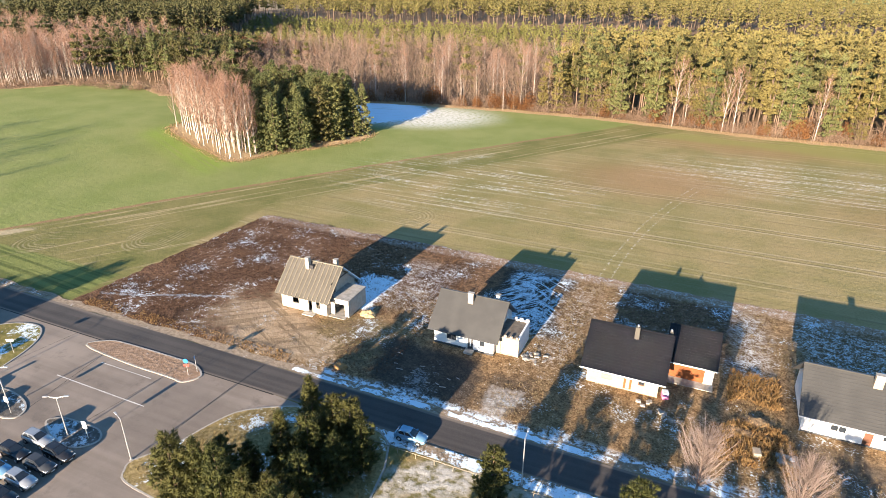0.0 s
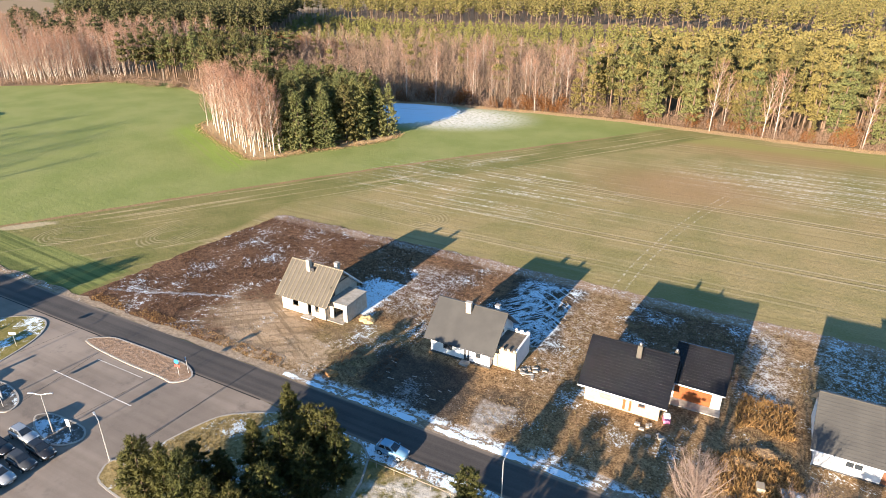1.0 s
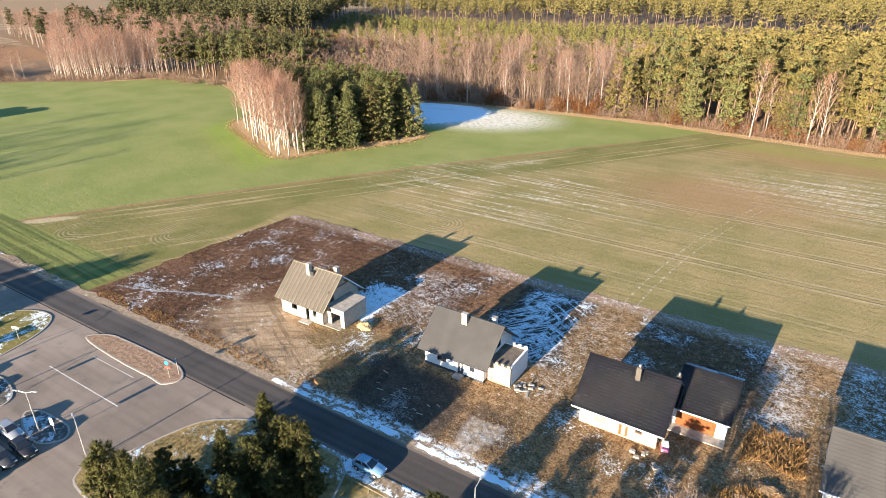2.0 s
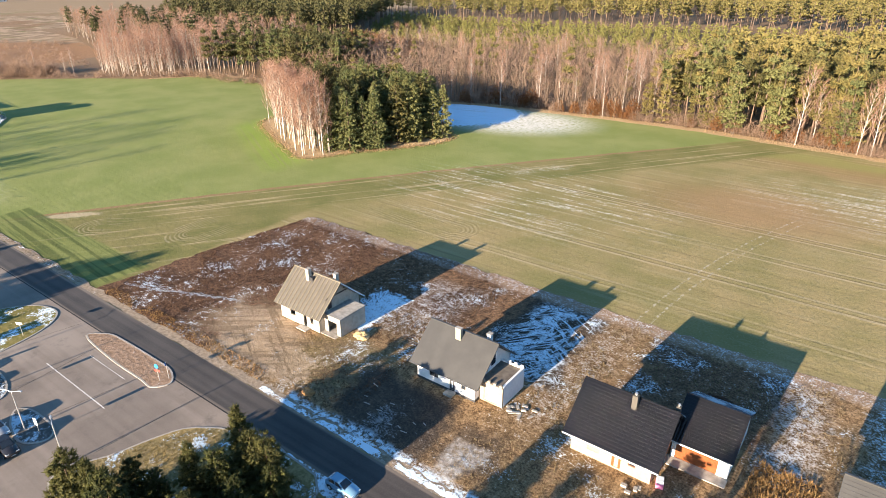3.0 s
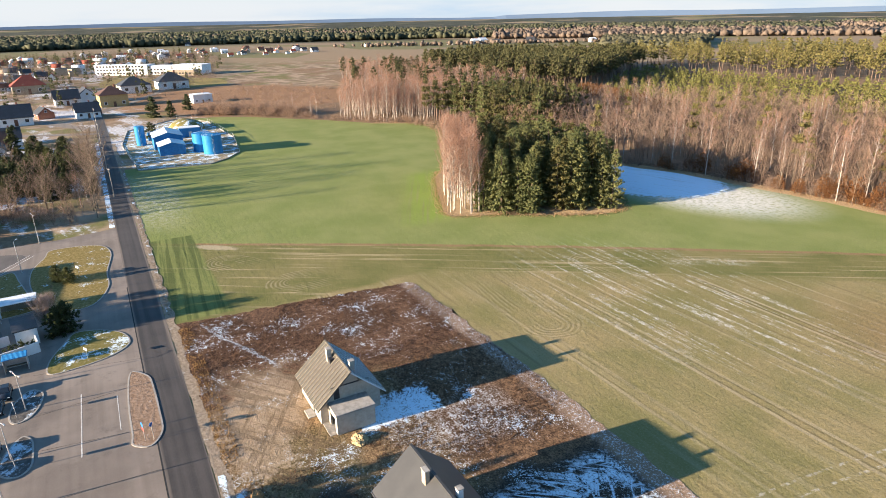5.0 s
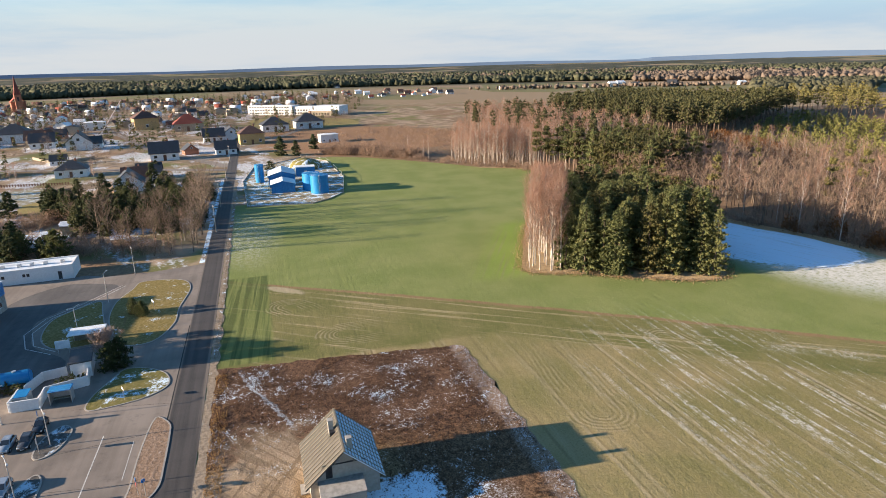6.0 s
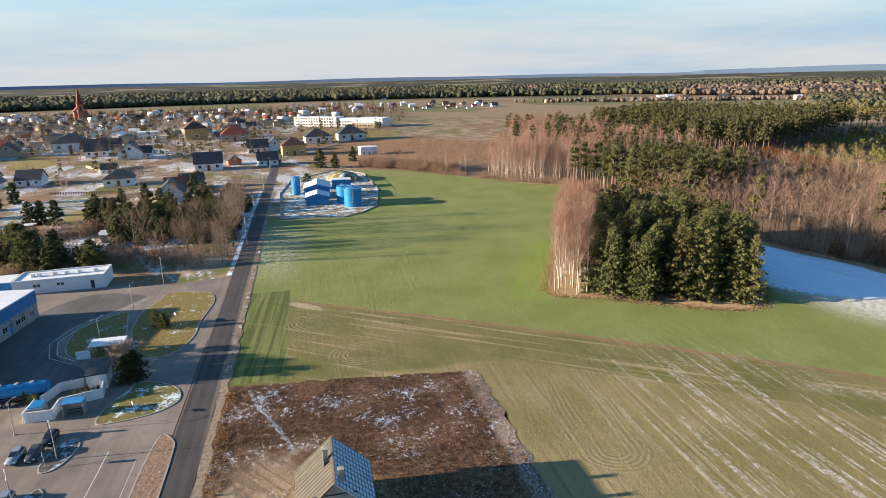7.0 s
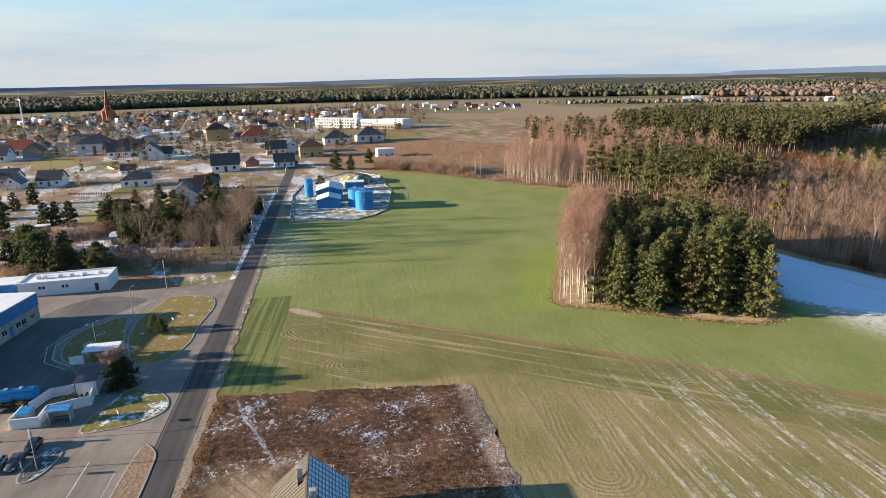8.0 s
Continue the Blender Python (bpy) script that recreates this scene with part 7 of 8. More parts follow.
hedge_spots = [(-93.5 - 1.0 * i, 28.8 - 0.12 * i, int(trng.integers(3))) for i in range(14)]
plant("hedge_bush", SCRUB, hedge_spots, "low leafless hedge bush beside the lawn", "bush", "lawn hedge", 0.25, 0.4, 12)

# ---- waterworks with blue tanks ----
COMPOUND = [(-201.5, 43.0), (-199.6, 64.6), (-206, 71), (-216, 76.5), (-250, 79.0), (-300, 74.5), (-318, 62), (-290, 40), (-252, 38.0)]
structure("compound_ground", sheet(COMPOUND, 0.03), turf_material("compound_ground", (0.20, 0.165, 0.085), (0.34, 0.27, 0.18), 0.88, 0.495), "frosty grass and gravel of the waterworks", "ground")


def round_tank(x, y, r, h, label):
    s = thing("tank", label, "tank", pose(x, y, 0.04), "blue tanks")
    bm = bmesh.new()
    rod(bm, (0, 0, 0), (0, 0, h), r, sides=40)
    part("shell", bm, M_BLUETANK, s)
    part("roof", rod_bm((0, 0, h), (0, 0, h + 0.25), r * 1.01, r * 0.25, 40), M_BLUETANK if r < 2 else M_TANKLID, s, "shallow part-frosted blue lid" if r > 2 else "")
    part("rim", rod_bm((0, 0, h - 0.12), (0, 0, h + 0.02), r * 1.02, sides=40), M_BLUE, s)
    for dx in (-0.2, 0.2):
        part("ladder_rail", rod_bm((r + 0.12, dx, 0), (r + 0.12, dx, h + 0.5), 0.03, sides=6), M_STEEL, s)
    return s


round_tank(-219.5, 68.0, 3.3, 6.6, "wide bright blue water tank with frosted lid")
round_tank(-226.5, 65.2, 3.3, 6.4, "wide bright blue water tank standing close behind")
round_tank(-250.0, 45.0, 1.75, 7.3, "slim tall blue tank beside the road")


def gable_shed(x, y, L, D, e, r, turn, label, wall, roof):
    s = thing("pump_house", label, "shed", pose(x, y, 0.04, 0, 0, turn), "waterworks sheds")
    bm = bmesh.new()
    pts = [(-D / 2, 0), (D / 2, 0), (D / 2, e), (0, r - 0.12), (-D / 2, e)]
    a = [bm.verts.new((-L / 2, q, z)) for q, z in pts]
    b = [bm.verts.new((L / 2, q, z)) for q, z in pts]
    bm.faces.new(a[::-1])
    bm.faces.new(b)
    for i in range(5):
        j = (i + 1) % 5
        bm.faces.new((a[i], a[j], b[j], b[i]))
    part("wall", bm, wall, s)
    gable_roof(s, L, D, e, r, 0.3, 0.35, roof, "frosted sheet roof slope", 0.12)
    part("fascia", box_bm(L / 2 + 0.30, L / 2 + 0.34, -D / 2 - 0.35, D / 2 + 0.35, e - 0.5, e - 0.25), M_BLUE, s)
    return s


gable_shed(-227.8, 54.6, 9.5, 8.6, 3.4, 4.6, 2, "blue sheet pump house with frosted gable roof", M_BLUE, M_SNOWROOF)
gable_shed(-242.5, 54.0, 14.0, 10.0, 4.8, 6.3, 2, "taller blue hall with frosted gable roof", M_BLUE, M_SNOWROOF)
for x, y, sx, sy, h in ((-262, 50.5, 7, 6, 3.4), (-262.5, 63.5, 6, 8, 3.6)):
    s = thing("container", "blue flat-roofed container beside the hall", "container", pose(x, y, 0.04, 0, 0, 2), "waterworks containers")
    part("body", round_box(-sx / 2, sx / 2, -sy / 2, sy / 2, 0, h, 0.04, 1), M_BLUE, s)
    part("roof", box_bm(-sx / 2 - 0.1, sx / 2 + 0.1, -sy / 2 - 0.1, sy / 2 + 0.1, h, h + 0.15), M_SNOWROOF, s)
    part("door", box_bm(sx / 2, sx / 2 + 0.03, -0.6, 0.6, 0.1, 2.2), M_STEEL, s)
mound = thing("earth_mound", "grassy earth mound with snow on one side", "mound", pose(-284, 64, 0.02))
bm = bmesh.new()
bmesh.ops.create_icosphere(bm, subdivisions=4, radius=1)
for vtx in bm.verts:
    n3 = noise.noise(vtx.co * 1.8) * 0.12
    vtx.co = Vector((vtx.co.x * 11 * (1 + n3), vtx.co.y * 7.5 * (1 + n3), max(-0.1, vtx.co.z) * 4.2 * (1 + n3)))
part("mound", bm, M_TURF_SNOW, mound)
fence = thing("mesh_fence", "grey wire fence round the waterworks", "fence", pose(0, 0, 0.02))
fpts = []
for (x0, y0), (x1, y1) in zip(COMPOUND, COMPOUND[1:] + COMPOUND[:1]):
    n = max(1, int(math.hypot(x1 - x0, y1 - y0) / 4.5))
    fpts += [(x0 + (x1 - x0) * i / n, y0 + (y1 - y0) * i / n) for i in range(n)]
for (x0, y0), (x1, y1) in zip(fpts, fpts[1:] + fpts[:1]):
    part("post", rod_bm((x0, y0, 0), (x0, y0, 1.6), 0.05, sides=6), M_STEEL, fence)
    part("wire", rod_bm((x0, y0, 1.5), (x1, y1, 1.5), 0.025, sides=4), M_STEEL, fence)
    part("plinth_board", box_bm(0, math.hypot(x1 - x0, y1 - y0), -0.04, 0.04, 0.0, 0.28), M_CONCRETE, fence, m=pose(x0, y0, 0, 0, 0, math.degrees(math.atan2(y1 - y0, x1 - x0))))
poles = [(-206, 34.0), (-262, 30.5), (-318, 27), (-170, 36.5), (-230, 171)]
for x, y in poles:
    s = thing("utility_pole", "pale concrete utility pole with crossarm", "pole", pose(x, y, 0, 0, 0, 20), "utility poles")
    part("post", rod_bm((0, 0, 0), (0, 0, 8.0), 0.16, 0.10, 8), M_KERB, s)
    part("crossarm", box_bm(-0.8, 0.8, -0.06, 0.06, 7.5, 7.65), M_STEEL, s)

# ---- village ----
def village_house(L, D, e, r, wall, roof, m, label, hip=False, kind="house", group="village houses"):
    s = thing("village_house", label, kind, m, group)
    bm = bmesh.new()
    if hip:
        box(bm, -L / 2, L / 2, -D / 2, D / 2, 0, e)
    else:
        pts = [(-D / 2, 0), (D / 2, 0), (D / 2, e), (0, r - 0.15), (-D / 2, e)]
        a = [bm.verts.new((-L / 2, q, z)) for q, z in pts]
        b = [bm.verts.new((L / 2, q, z)) for q, z in pts]
        bm.faces.new(a[::-1])
        bm.faces.new(b)
        for i in range(5):
            j = (i + 1) % 5
            bm.faces.new((a[i], a[j], b[j], b[i]))
    w = part("wall", bm, wall, s)
    if hip:
        bm = bmesh.new()
        x, y, k = L / 2 + 0.5, D / 2 + 0.5, max(0.3, L / 2 - D / 2)
        base = [bm.verts.new(p) for p in ((-x, -y, e - 0.1), (x, -y, e - 0.1), (x, y, e - 0.1), (-x, y, e - 0.1))]
        top = [bm.verts.new((-k, 0, r)), bm.verts.new((k, 0, r))]
        for f in ((base[0], base[1], top[1], top[0]), (base[1], base[2], top[1]), (base[2], base[3], top[0], top[1]), (base[3], base[0], top[0]), base[::-1]):
            bm.faces.new(f)
        part("roof", bm, roof, s)
    else:
        gable_roof(s, L, D, e, r, 0.45, 0.45, roof, "", 0.16)
    for i in range(3):
        x = L * (-0.32 + 0.32 * i)
        if i == 1:
            part("door", box_bm(x - 0.5, x + 0.5, -D / 2 - 0.03, -D / 2, 0.05, 2.0), M_BROWN, s)
        else:
            f = part("window", box_bm(x - 0.6, x + 0.6, -D / 2 - 0.03, -D / 2, 0.9, 2.05), M_SNOWROOF, s)
            part("pane", box_bm(x - 0.5, x + 0.5, -D / 2 - 0.045, -D / 2 - 0.03, 1.0, 1.95), M_GLASS, f)
    for side in (-1, 1):
        zz = e + 0.3 if not hip else 1.0
        f = part("window", box_bm(side * L / 2 - (0.0 if side > 0 else 0.03), side * L / 2 + (0.03 if side > 0 else 0.0), -0.55, 0.55, zz, zz + 1.1), M_SNOWROOF, s)
        part("pane", box_bm(side * L / 2 + side * 0.035 - 0.01, side * L / 2 + side * 0.035 + 0.01, -0.45, 0.45, zz + 0.1, zz + 1.0), M_GLASS, f)
    chimney(s, L * 0.15, 0.3, r - 1.2, r + 0.6, 0.3, 0.25, M_BRICK, False)
    return s


def vm(x, y, a):
    return pose(x, y, 0.02, 0, 0, a)


HOUSE_KINDS = [
    (9, 8, 2.9, 6.2, M_WHITE, M_ANTHRA, "white village house with anthracite gable roof", False),
    (10, 8.5, 2.8, 5.6, M_WHITE, M_ANTHRA, "white bungalow with dark hipped roof", True),
    (9, 8, 3.0, 6.4, M_CREAM, M_BROWNTILE, "cream village house with dark brown roof", False),
    (10, 9, 4.6, 7.6, M_YELLOW, M_BROWNTILE, "yellow two-storey house with brown roof", True),
    (11, 9, 3.2, 6.8, M_CREAM, M_REDTILE, "cream house with red tiled hipped roof", True),
    (9, 7.5, 2.9, 6.0, M_WHITE, M_REDTILE, "white village house with red tiled roof", False),
    (12, 9, 5.4, 5.9, M_WHITE, M_SNOWROOF, "white flat-roofed village block with frosted roof", True),
    (8, 7, 2.7, 5.4, M_BRICK, M_ANTHRA, "brick village house with dark roof", False),
    (9, 8, 2.9, 6.2, M_WHITE, M_GREYROOF, "white village house with frosted grey roof", False),
]
firsts = {}


def put_house(kind, x, y, a, s=1.0):
    m = vm(x, y, a) @ Matrix.Scale(s, 4)
    L, D, e, r, wall, roof, label, hip = HOUSE_KINDS[kind]
    if kind in firsts:
        return copy_thing(firsts[kind], m)
    firsts[kind] = village_house(L, D, e, r, wall, roof, m, label, hip)
    return firsts[kind]


NEAR_HOUSES = [(0, -312, -84, 95, 1.3), (8, -306, -98, 5, 1.1), (0, -318, -108, 95, 1.2), (1, -300, -40, 100, 1.4), (0, -342, -8, 100, 1.4), (2, -268, -6, 100, 1.2), (0, -252, -5, 190, 1.2), (0, -280, -3, 98, 1.0),
               (3, -398, 33, 100, 1.6), (1, -474, 45, 100, 1.6), (1, -489, 70, 100, 1.7), (6, -384, 80, 100, 1.0), (0, -434, -97, 100, 1.4), (0, -414, -70, 12, 1.6), (8, -418, -64, 100, 1.3), (1, -482, -131, 100, 1.9), (2, -448, -104, 100, 1.6),
               (4, -515, -22, 100, 2.0), (5, -470, -178, 95, 1.9), (8, -440, -190, 10, 1.7), (0, -430, -172, 95, 1.5), (2, -452, -160, 15, 1.5), (6, -556, -100, 100, 1.5), (7, -496, -108, 100, 1.4), (3, -548, -60, 20, 1.5),
               (0, -420, 8, 100, 1.3), (0, -428, 18, 10, 1.3), (7, -360, 2, 20, 0.9), (2, -232, -24, 100, 0.8), (8, -345, -60, 100, 0.9), (0, -352, 22, 100, 1.1)]
for k, x, y, a, s in NEAR_HOUSES:
    put_house(k, x, y, a, s * 0.92)
vrng = np.random.default_rng(77)


def far_house(L, D, e, r, wall, roof, m, label):
    """A house too far off for more than its walls, roof, chimney and one window row."""
    s = thing("village_house", label, "house", m, "far village houses")
    bm = bmesh.new()
    pts = [(-D / 2, 0), (D / 2, 0), (D / 2, e), (0, r - 0.15), (-D / 2, e)]
    a = [bm.verts.new((-L / 2, q, z)) for q, z in pts]
    b = [bm.verts.new((L / 2, q, z)) for q, z in pts]
    bm.faces.new(a[::-1])
    bm.faces.new(b)
    for i in range(5):
        j = (i + 1) % 5
        bm.faces.new((a[i], a[j], b[j], b[i]))
    part("wall", bm, wall, s)
    bm = bmesh.new()
    k = (r - e) / (D / 2)
    for sign in (-1, 1):
        q = [(-L / 2 - 0.4, sign * (D / 2 + 0.5), e - 0.5 * k), (L / 2 + 0.4, sign * (D / 2 + 0.5), e - 0.5 * k), (L / 2 + 0.4, 0, r), (-L / 2 - 0.4, 0, r)]
        slab(bm, q if sign < 0 else [q[1], q[0], q[3], q[2]], 0.2)
    part("roof", bm, roof, s)
    part("chimney", box_bm(L * 0.2 - 0.35, L * 0.2 + 0.35, -0.3, 0.4, r - 1, r + 0.8), M_BRICK, s)
    for x in (-L * 0.28, L * 0.28):
        part("window", box_bm(x - 0.8, x + 0.8, -D / 2 - 0.04, -D / 2, 0.9, 2.1), M_GLASS, s)
    return s


FAR_KINDS = [(9, 8, 3.0, 6.4, M_WHITE, M_ANTHRA, "small white far house with dark roof"), (10, 8, 4.8, 7.0, M_WHITE, M_SNOWROOF, "small white far house with frosted roof"),
             (9, 7, 3.0, 6.0, M_CREAM, M_BROWNTILE, "small cream far house with brown roof"), (9, 8, 3.0, 6.2, M_WHITE, M_REDTILE, "small white far house with red roof"),
             (12, 9, 5.6, 6.4, M_CREAM, M_ANTHRA, "cream far block with low dark roof"), (9, 8, 3.0, 6.4, M_BRICK, M_BROWNTILE, "small brick far house with brown roof"), (8, 7, 2.8, 5.6, M_WHITE, M_GREYROOF, "small white far house with grey roof")]
far_firsts = {}


def put_far(k, x, y, a, s):
    m = vm(x, y, a) @ Matrix.Scale(s, 4)
    if k in far_firsts:
        copy_thing(far_firsts[k], m)
    else:
        far_firsts[k] = far_house(*FAR_KINDS[k][:6], m, FAR_KINDS[k][6])


def house_stuff(name, spots, label):
    """Houses too far off to be told apart, joined: walls, roof slopes and a chimney each."""
    vs, fs, ms, n = [], [], [], 0
    mats = []
    for k, x, y, a, s in spots:
        L, D, e, r, wall, roof = FAR_KINDS[k][:6]
        for mat in (wall, roof, M_BRICK):
            if mat not in mats:
                mats.append(mat)
        o, h = 0.4, (r - e) / (D / 2) * 0.5
        v = [(p, q, z) for p in (-L / 2, L / 2) for q, z in ((-D / 2, 0), (D / 2, 0), (D / 2, e), (0, r - 0.1), (-D / 2, e))]
        v += [(p, q, z) for p in (-L / 2 - o, L / 2 + o) for q, z in ((-D / 2 - 0.5, e - h), (0, r), (D / 2 + 0.5, e - h), (D / 2 + 0.5, e - h - 0.25), (0, r - 0.25), (-D / 2 - 0.5, e - h - 0.25))]
        v += [(L * 0.2 + p, q, z) for z in (r - 1, r + 0.8) for p, q in ((-0.35, -0.35), (0.35, -0.35), (0.35, 0.35), (-0.35, 0.35))]
        quads = [(0, 4, 3, 2, 1), (5, 6, 7, 8, 9), (0, 5, 9, 4), (1, 2, 7, 6)], [(10, 16, 17, 11), (11, 17, 18, 12), (12, 18, 19, 13), (10, 15, 21, 16), (15, 14, 20, 21), (14, 13, 19, 20), (10, 11, 14, 15), (11, 12, 13, 14), (16, 21, 20, 17), (17, 20, 19, 18)], [(26, 27, 28, 29), (22, 23, 27, 26), (23, 24, 28, 27), (24, 25, 29, 28), (25, 22, 26, 29)]
        c, d = math.cos(radians(a)) * s, math.sin(radians(a)) * s
        vs += [(p * c - q * d + x, p * d + q * c + y, z * s + 0.02) for p, q, z in v]
        for group, mat in zip(quads, (wall, roof, M_BRICK)):
            for f in group:
                for i in range(1, len(f) - 1):
                    fs.append((f[0] + n, f[i] + n, f[i + 1] + n))
                    ms.append(mats.index(mat))
        n += len(v)
    return tagged(new(name, np_mesh(name, vs, fs, mats, ms)), label, "houses", "", "stuff")


FAR_VILLAGE = [(-500, -130), (-460, -220), (-600, -420), (-900, -560), (-1080, -330), (-1050, -120), (-900, 40), (-720, 100), (-690, 0), (-560, -20)]
joined = []
for x, y in scatter(vrng, FAR_VILLAGE, 22, lambda x, y: vrng.uniform() < 0.68):
    spot = (int(vrng.choice([0, 0, 1, 1, 2, 2, 3, 4, 5, 6, 6])), x, y, 95 + vrng.choice([0, 90]) + vrng.normal(0, 10), vrng.uniform(0.75, 1.15))
    if x > -720:
        put_far(*spot)
    else:
        joined.append(spot)
house_stuff("far_village", joined, "far white, cream and brick village houses")
for x, y in scatter(vrng, [(-900, 60), (-1050, -60), (-1180, 60), (-1150, 330), (-900, 300)], 30, lambda x, y: vrng.uniform() < 0.6):
    put_far(int(vrng.choice([0, 1, 2, 3, 6])), x, y, 95 + vrng.choice([0, 90]), vrng.uniform(0.8, 1.2))
for x, y in ((-1060, 420), (-1040, 470), (-1020, 560), (-1000, 600), (-1010, 620), (-990, 640), (-960, 690), (-900, 780), (-880, 820), (-870, 850), (-860, 880), (-1500, 40), (-1520, 90), (-1480, 160)):
    put_far(int(vrng.choice([0, 1, 6])), x, y, 80 + vrng.normal(0, 15), vrng.uniform(1.0, 1.7))

# school: long white wings with rows of windows
sc = thing("school", "long white school with flat roof and window rows", "school", pose(-634, 58, 0.02, 0, 0, 57.5))
for x0, x1, y0, y1, h in ((-52, 0, 0, 14, 9.0), (0, 22, 2, 14, 8.0), (24, 52, 2, 20, 8.5), (22, 48, -6, 2, 4.8)):
    w = part("wing", round_box(x0, x1, y0, y1, 0, h, 0.05, 1), M_WHITE if y0 >= 0 else M_CREAM, sc)
    part("roof", box_bm(x0 - 0.3, x1 + 0.3, y0 - 0.3, y1 + 0.3, h, h + 0.35), M_SNOWROOF, w)
    for z in np.arange(1.2, h - 1.8, 2.9):
        for x in np.arange(x0 + 2, x1 - 2.5, 3.2):
            part("window", box_bm(x, x + 1.9, y0 - 0.06, y0, z, z + 1.5), M_GLASS, w)
ch = thing("church", "red brick church with tall dark red spire", "church", pose(-895, -280, 0.02, 0, 0, 25))
part("nave", box_bm(-24, -4, -8, 8, 0, 13), M_BRICK, ch)
bm = bmesh.new()
slab(bm, [(-25, -9, 12.5), (-4, -9, 12.5), (-4, 0, 21), (-25, 0, 21)], 0.4)
slab(bm, [(-4, 9, 12.5), (-25, 9, 12.5), (-25, 0, 21), (-4, 0, 21)], 0.4)
part("nave_roof", bm, M_REDTILE, ch)
tw = part("tower", round_box(-3.7, 3.7, -3.7, 3.7, 0, 22, 0.2, 1), M_BRICK, ch)
for a in range(4):
    part("belfry_window", box_bm(-1.0, 1.0, -3.76, -3.7, 14, 19), M_DARK, tw, m=pose(0, 0, 0, 0, 0, 90 * a))
part("spire", rod_bm((0, 0, 22), (0, 0, 45), 4.0, 0.12, 8), M_SPIRE, tw, "dark red spire")
for x in (-3.2, 3.2):
    for y in (-3.2, 3.2):
        part("pinnacle", rod_bm((x, y, 22), (x, y, 27), 0.9, 0.05, 6), M_REDTILE, tw)
cr = thing("crane", "mobile crane with long pale lattice boom", "crane", pose(-440, -66, 0.02, 0, 0, 100))
part("carrier", round_box(-4, 4, -1.3, 1.3, 0.6, 2.4, 0.1, 1), M_CRANE, cr)
part("cab", round_box(-1.5, 1.2, -1.1, 1.1, 2.4, 4.0, 0.1, 1), M_CRANE, cr)
for dy in (-0.35, 0.35):
    for dz in (0, 0.7):
        part("boom_chord", rod_bm((-0.5, dy, 3.2 + dz), (16.5, dy * 0.5, 27.5 + dz * 0.5), 0.14, 0.1, 6), M_CRANE, cr)
for i in range(14):
    f = i / 14
    part("boom_brace", rod_bm((-0.5 + 17 * f, -0.35, 3.2 + 24.3 * f), (-0.5 + 17 * (f + 0.05), 0.35, 3.9 + 24.3 * (f + 0.05)), 0.07, sides=4), M_CRANE, cr)
for x in (-3, -1, 1, 3):
    for y in (-1.2, 1.2):
        wheel(cr, x, y, 0.6, 0.4)
tb = thing("wind_turbine", "pale wind turbine with three blades", "wind turbine", pose(-742, -312, 0, 0, 0, 60))
part("mast", rod_bm((0, 0, 0), (0, 0, 34), 0.9, 0.5, 12), M_STEEL, tb)
part("hub", round_box(-1.2, 1.6, -0.6, 0.6, 33.4, 34.8, 0.2, 2), M_STEEL, tb)
for a in (12, 132, 252):
    part("blade", rod_bm((-1.4, 0, 34), (-1.4, 11 * math.sin(radians(a)), 34 + 11 * math.cos(radians(a))), 0.42, 0.1, 6), M_SNOWROOF, tb)

# gardens and hedges
SPRUCES = [(clump_pine(360 + i, 8.5, 0.02, 3.0, 210, 0.46, 0.5, 6, 0.5, 0.3, 0.95, 4), M_BARK, M_SPRUCE) for i in range(3)]
GARDEN_BARE = [(bare_arrays(370 + i, 9.0, 2.4, 22, 18, 0.2, 0.014, 0.85), M_BARK, M_TWIG_GREY) for i in range(3)]
belt = scatter(vrng, [(-147, 33), (-156, 12), (-176, 0), (-205, -22), (-224, -20), (-236, 14), (-232, 29), (-200, 31), (-170, 33.5)], 4.2)
plant("spruce_tree", SPRUCES, with_kind([p for p in belt if p[0] < -172 and vrng.uniform() < 0.42], 3, 51), "dark green garden spruce", "tree", "garden spruces", 0.6, 1.05, 13)
plant("bare_tree", GARDEN_BARE, with_kind([p for p in belt if vrng.uniform() < (0.6 if p[0] >= -172 else 0.22)], 3, 52), "reddish leafless garden tree by the road", "tree", "garden bare trees", 0.7, 1.2, 14)
plant("bare_tree", GARDEN_BARE, with_kind([(-150, 33.2), (-158, 33.0), (-163, 31.5), (-168, 33), (-176, 32.6), (-183, 32), (-189, 31.6), (-197, 31)], 3, 53), "tall leafless roadside tree", "tree", "roadside trees", 1.1, 1.4, 15)
plant("scrub_bush", SCRUB, with_kind(scatter(vrng, [(-146, 30), (-150, 10), (-160, -8), (-176, -34), (-190, -60), (-200, -58), (-182, -20), (-170, 2), (-158, 28)], 3.6)[:110], 3, 54), "brown leafless hedge shrub", "bush", "hedge shrubs", 0.6, 1.2, 16)
plant("pine_tree", SPRUCES, with_kind([(-160, -12), (-163, -16), (-167, -14), (-169, -19), (-158, -18), (-172, -16), (-205, -17), (-208, -20), (-211, -18), (-214, -22), (-203, -13), (-196, -6), (-193, -2), (-152, -2), (-150, -8), (-196, -52), (-190, -44), (-214, -70), (-182, -62), (-228, -88), (-246, -100), (-330, 52), (-326, 60), (-352, 70)], 3, 55), "dark pine among gardens", "tree", "garden pines", 0.8, 1.2, 17)
vill = scatter(vrng, [(-250, -30), (-300, -130), (-480, -270), (-700, -470), (-1080, -420), (-1150, 100), (-900, 160), (-560, 110), (-420, 60), (-360, -20)], 11, lambda x, y: vrng.uniform() < (0.5 if x > -440 else 0.9))
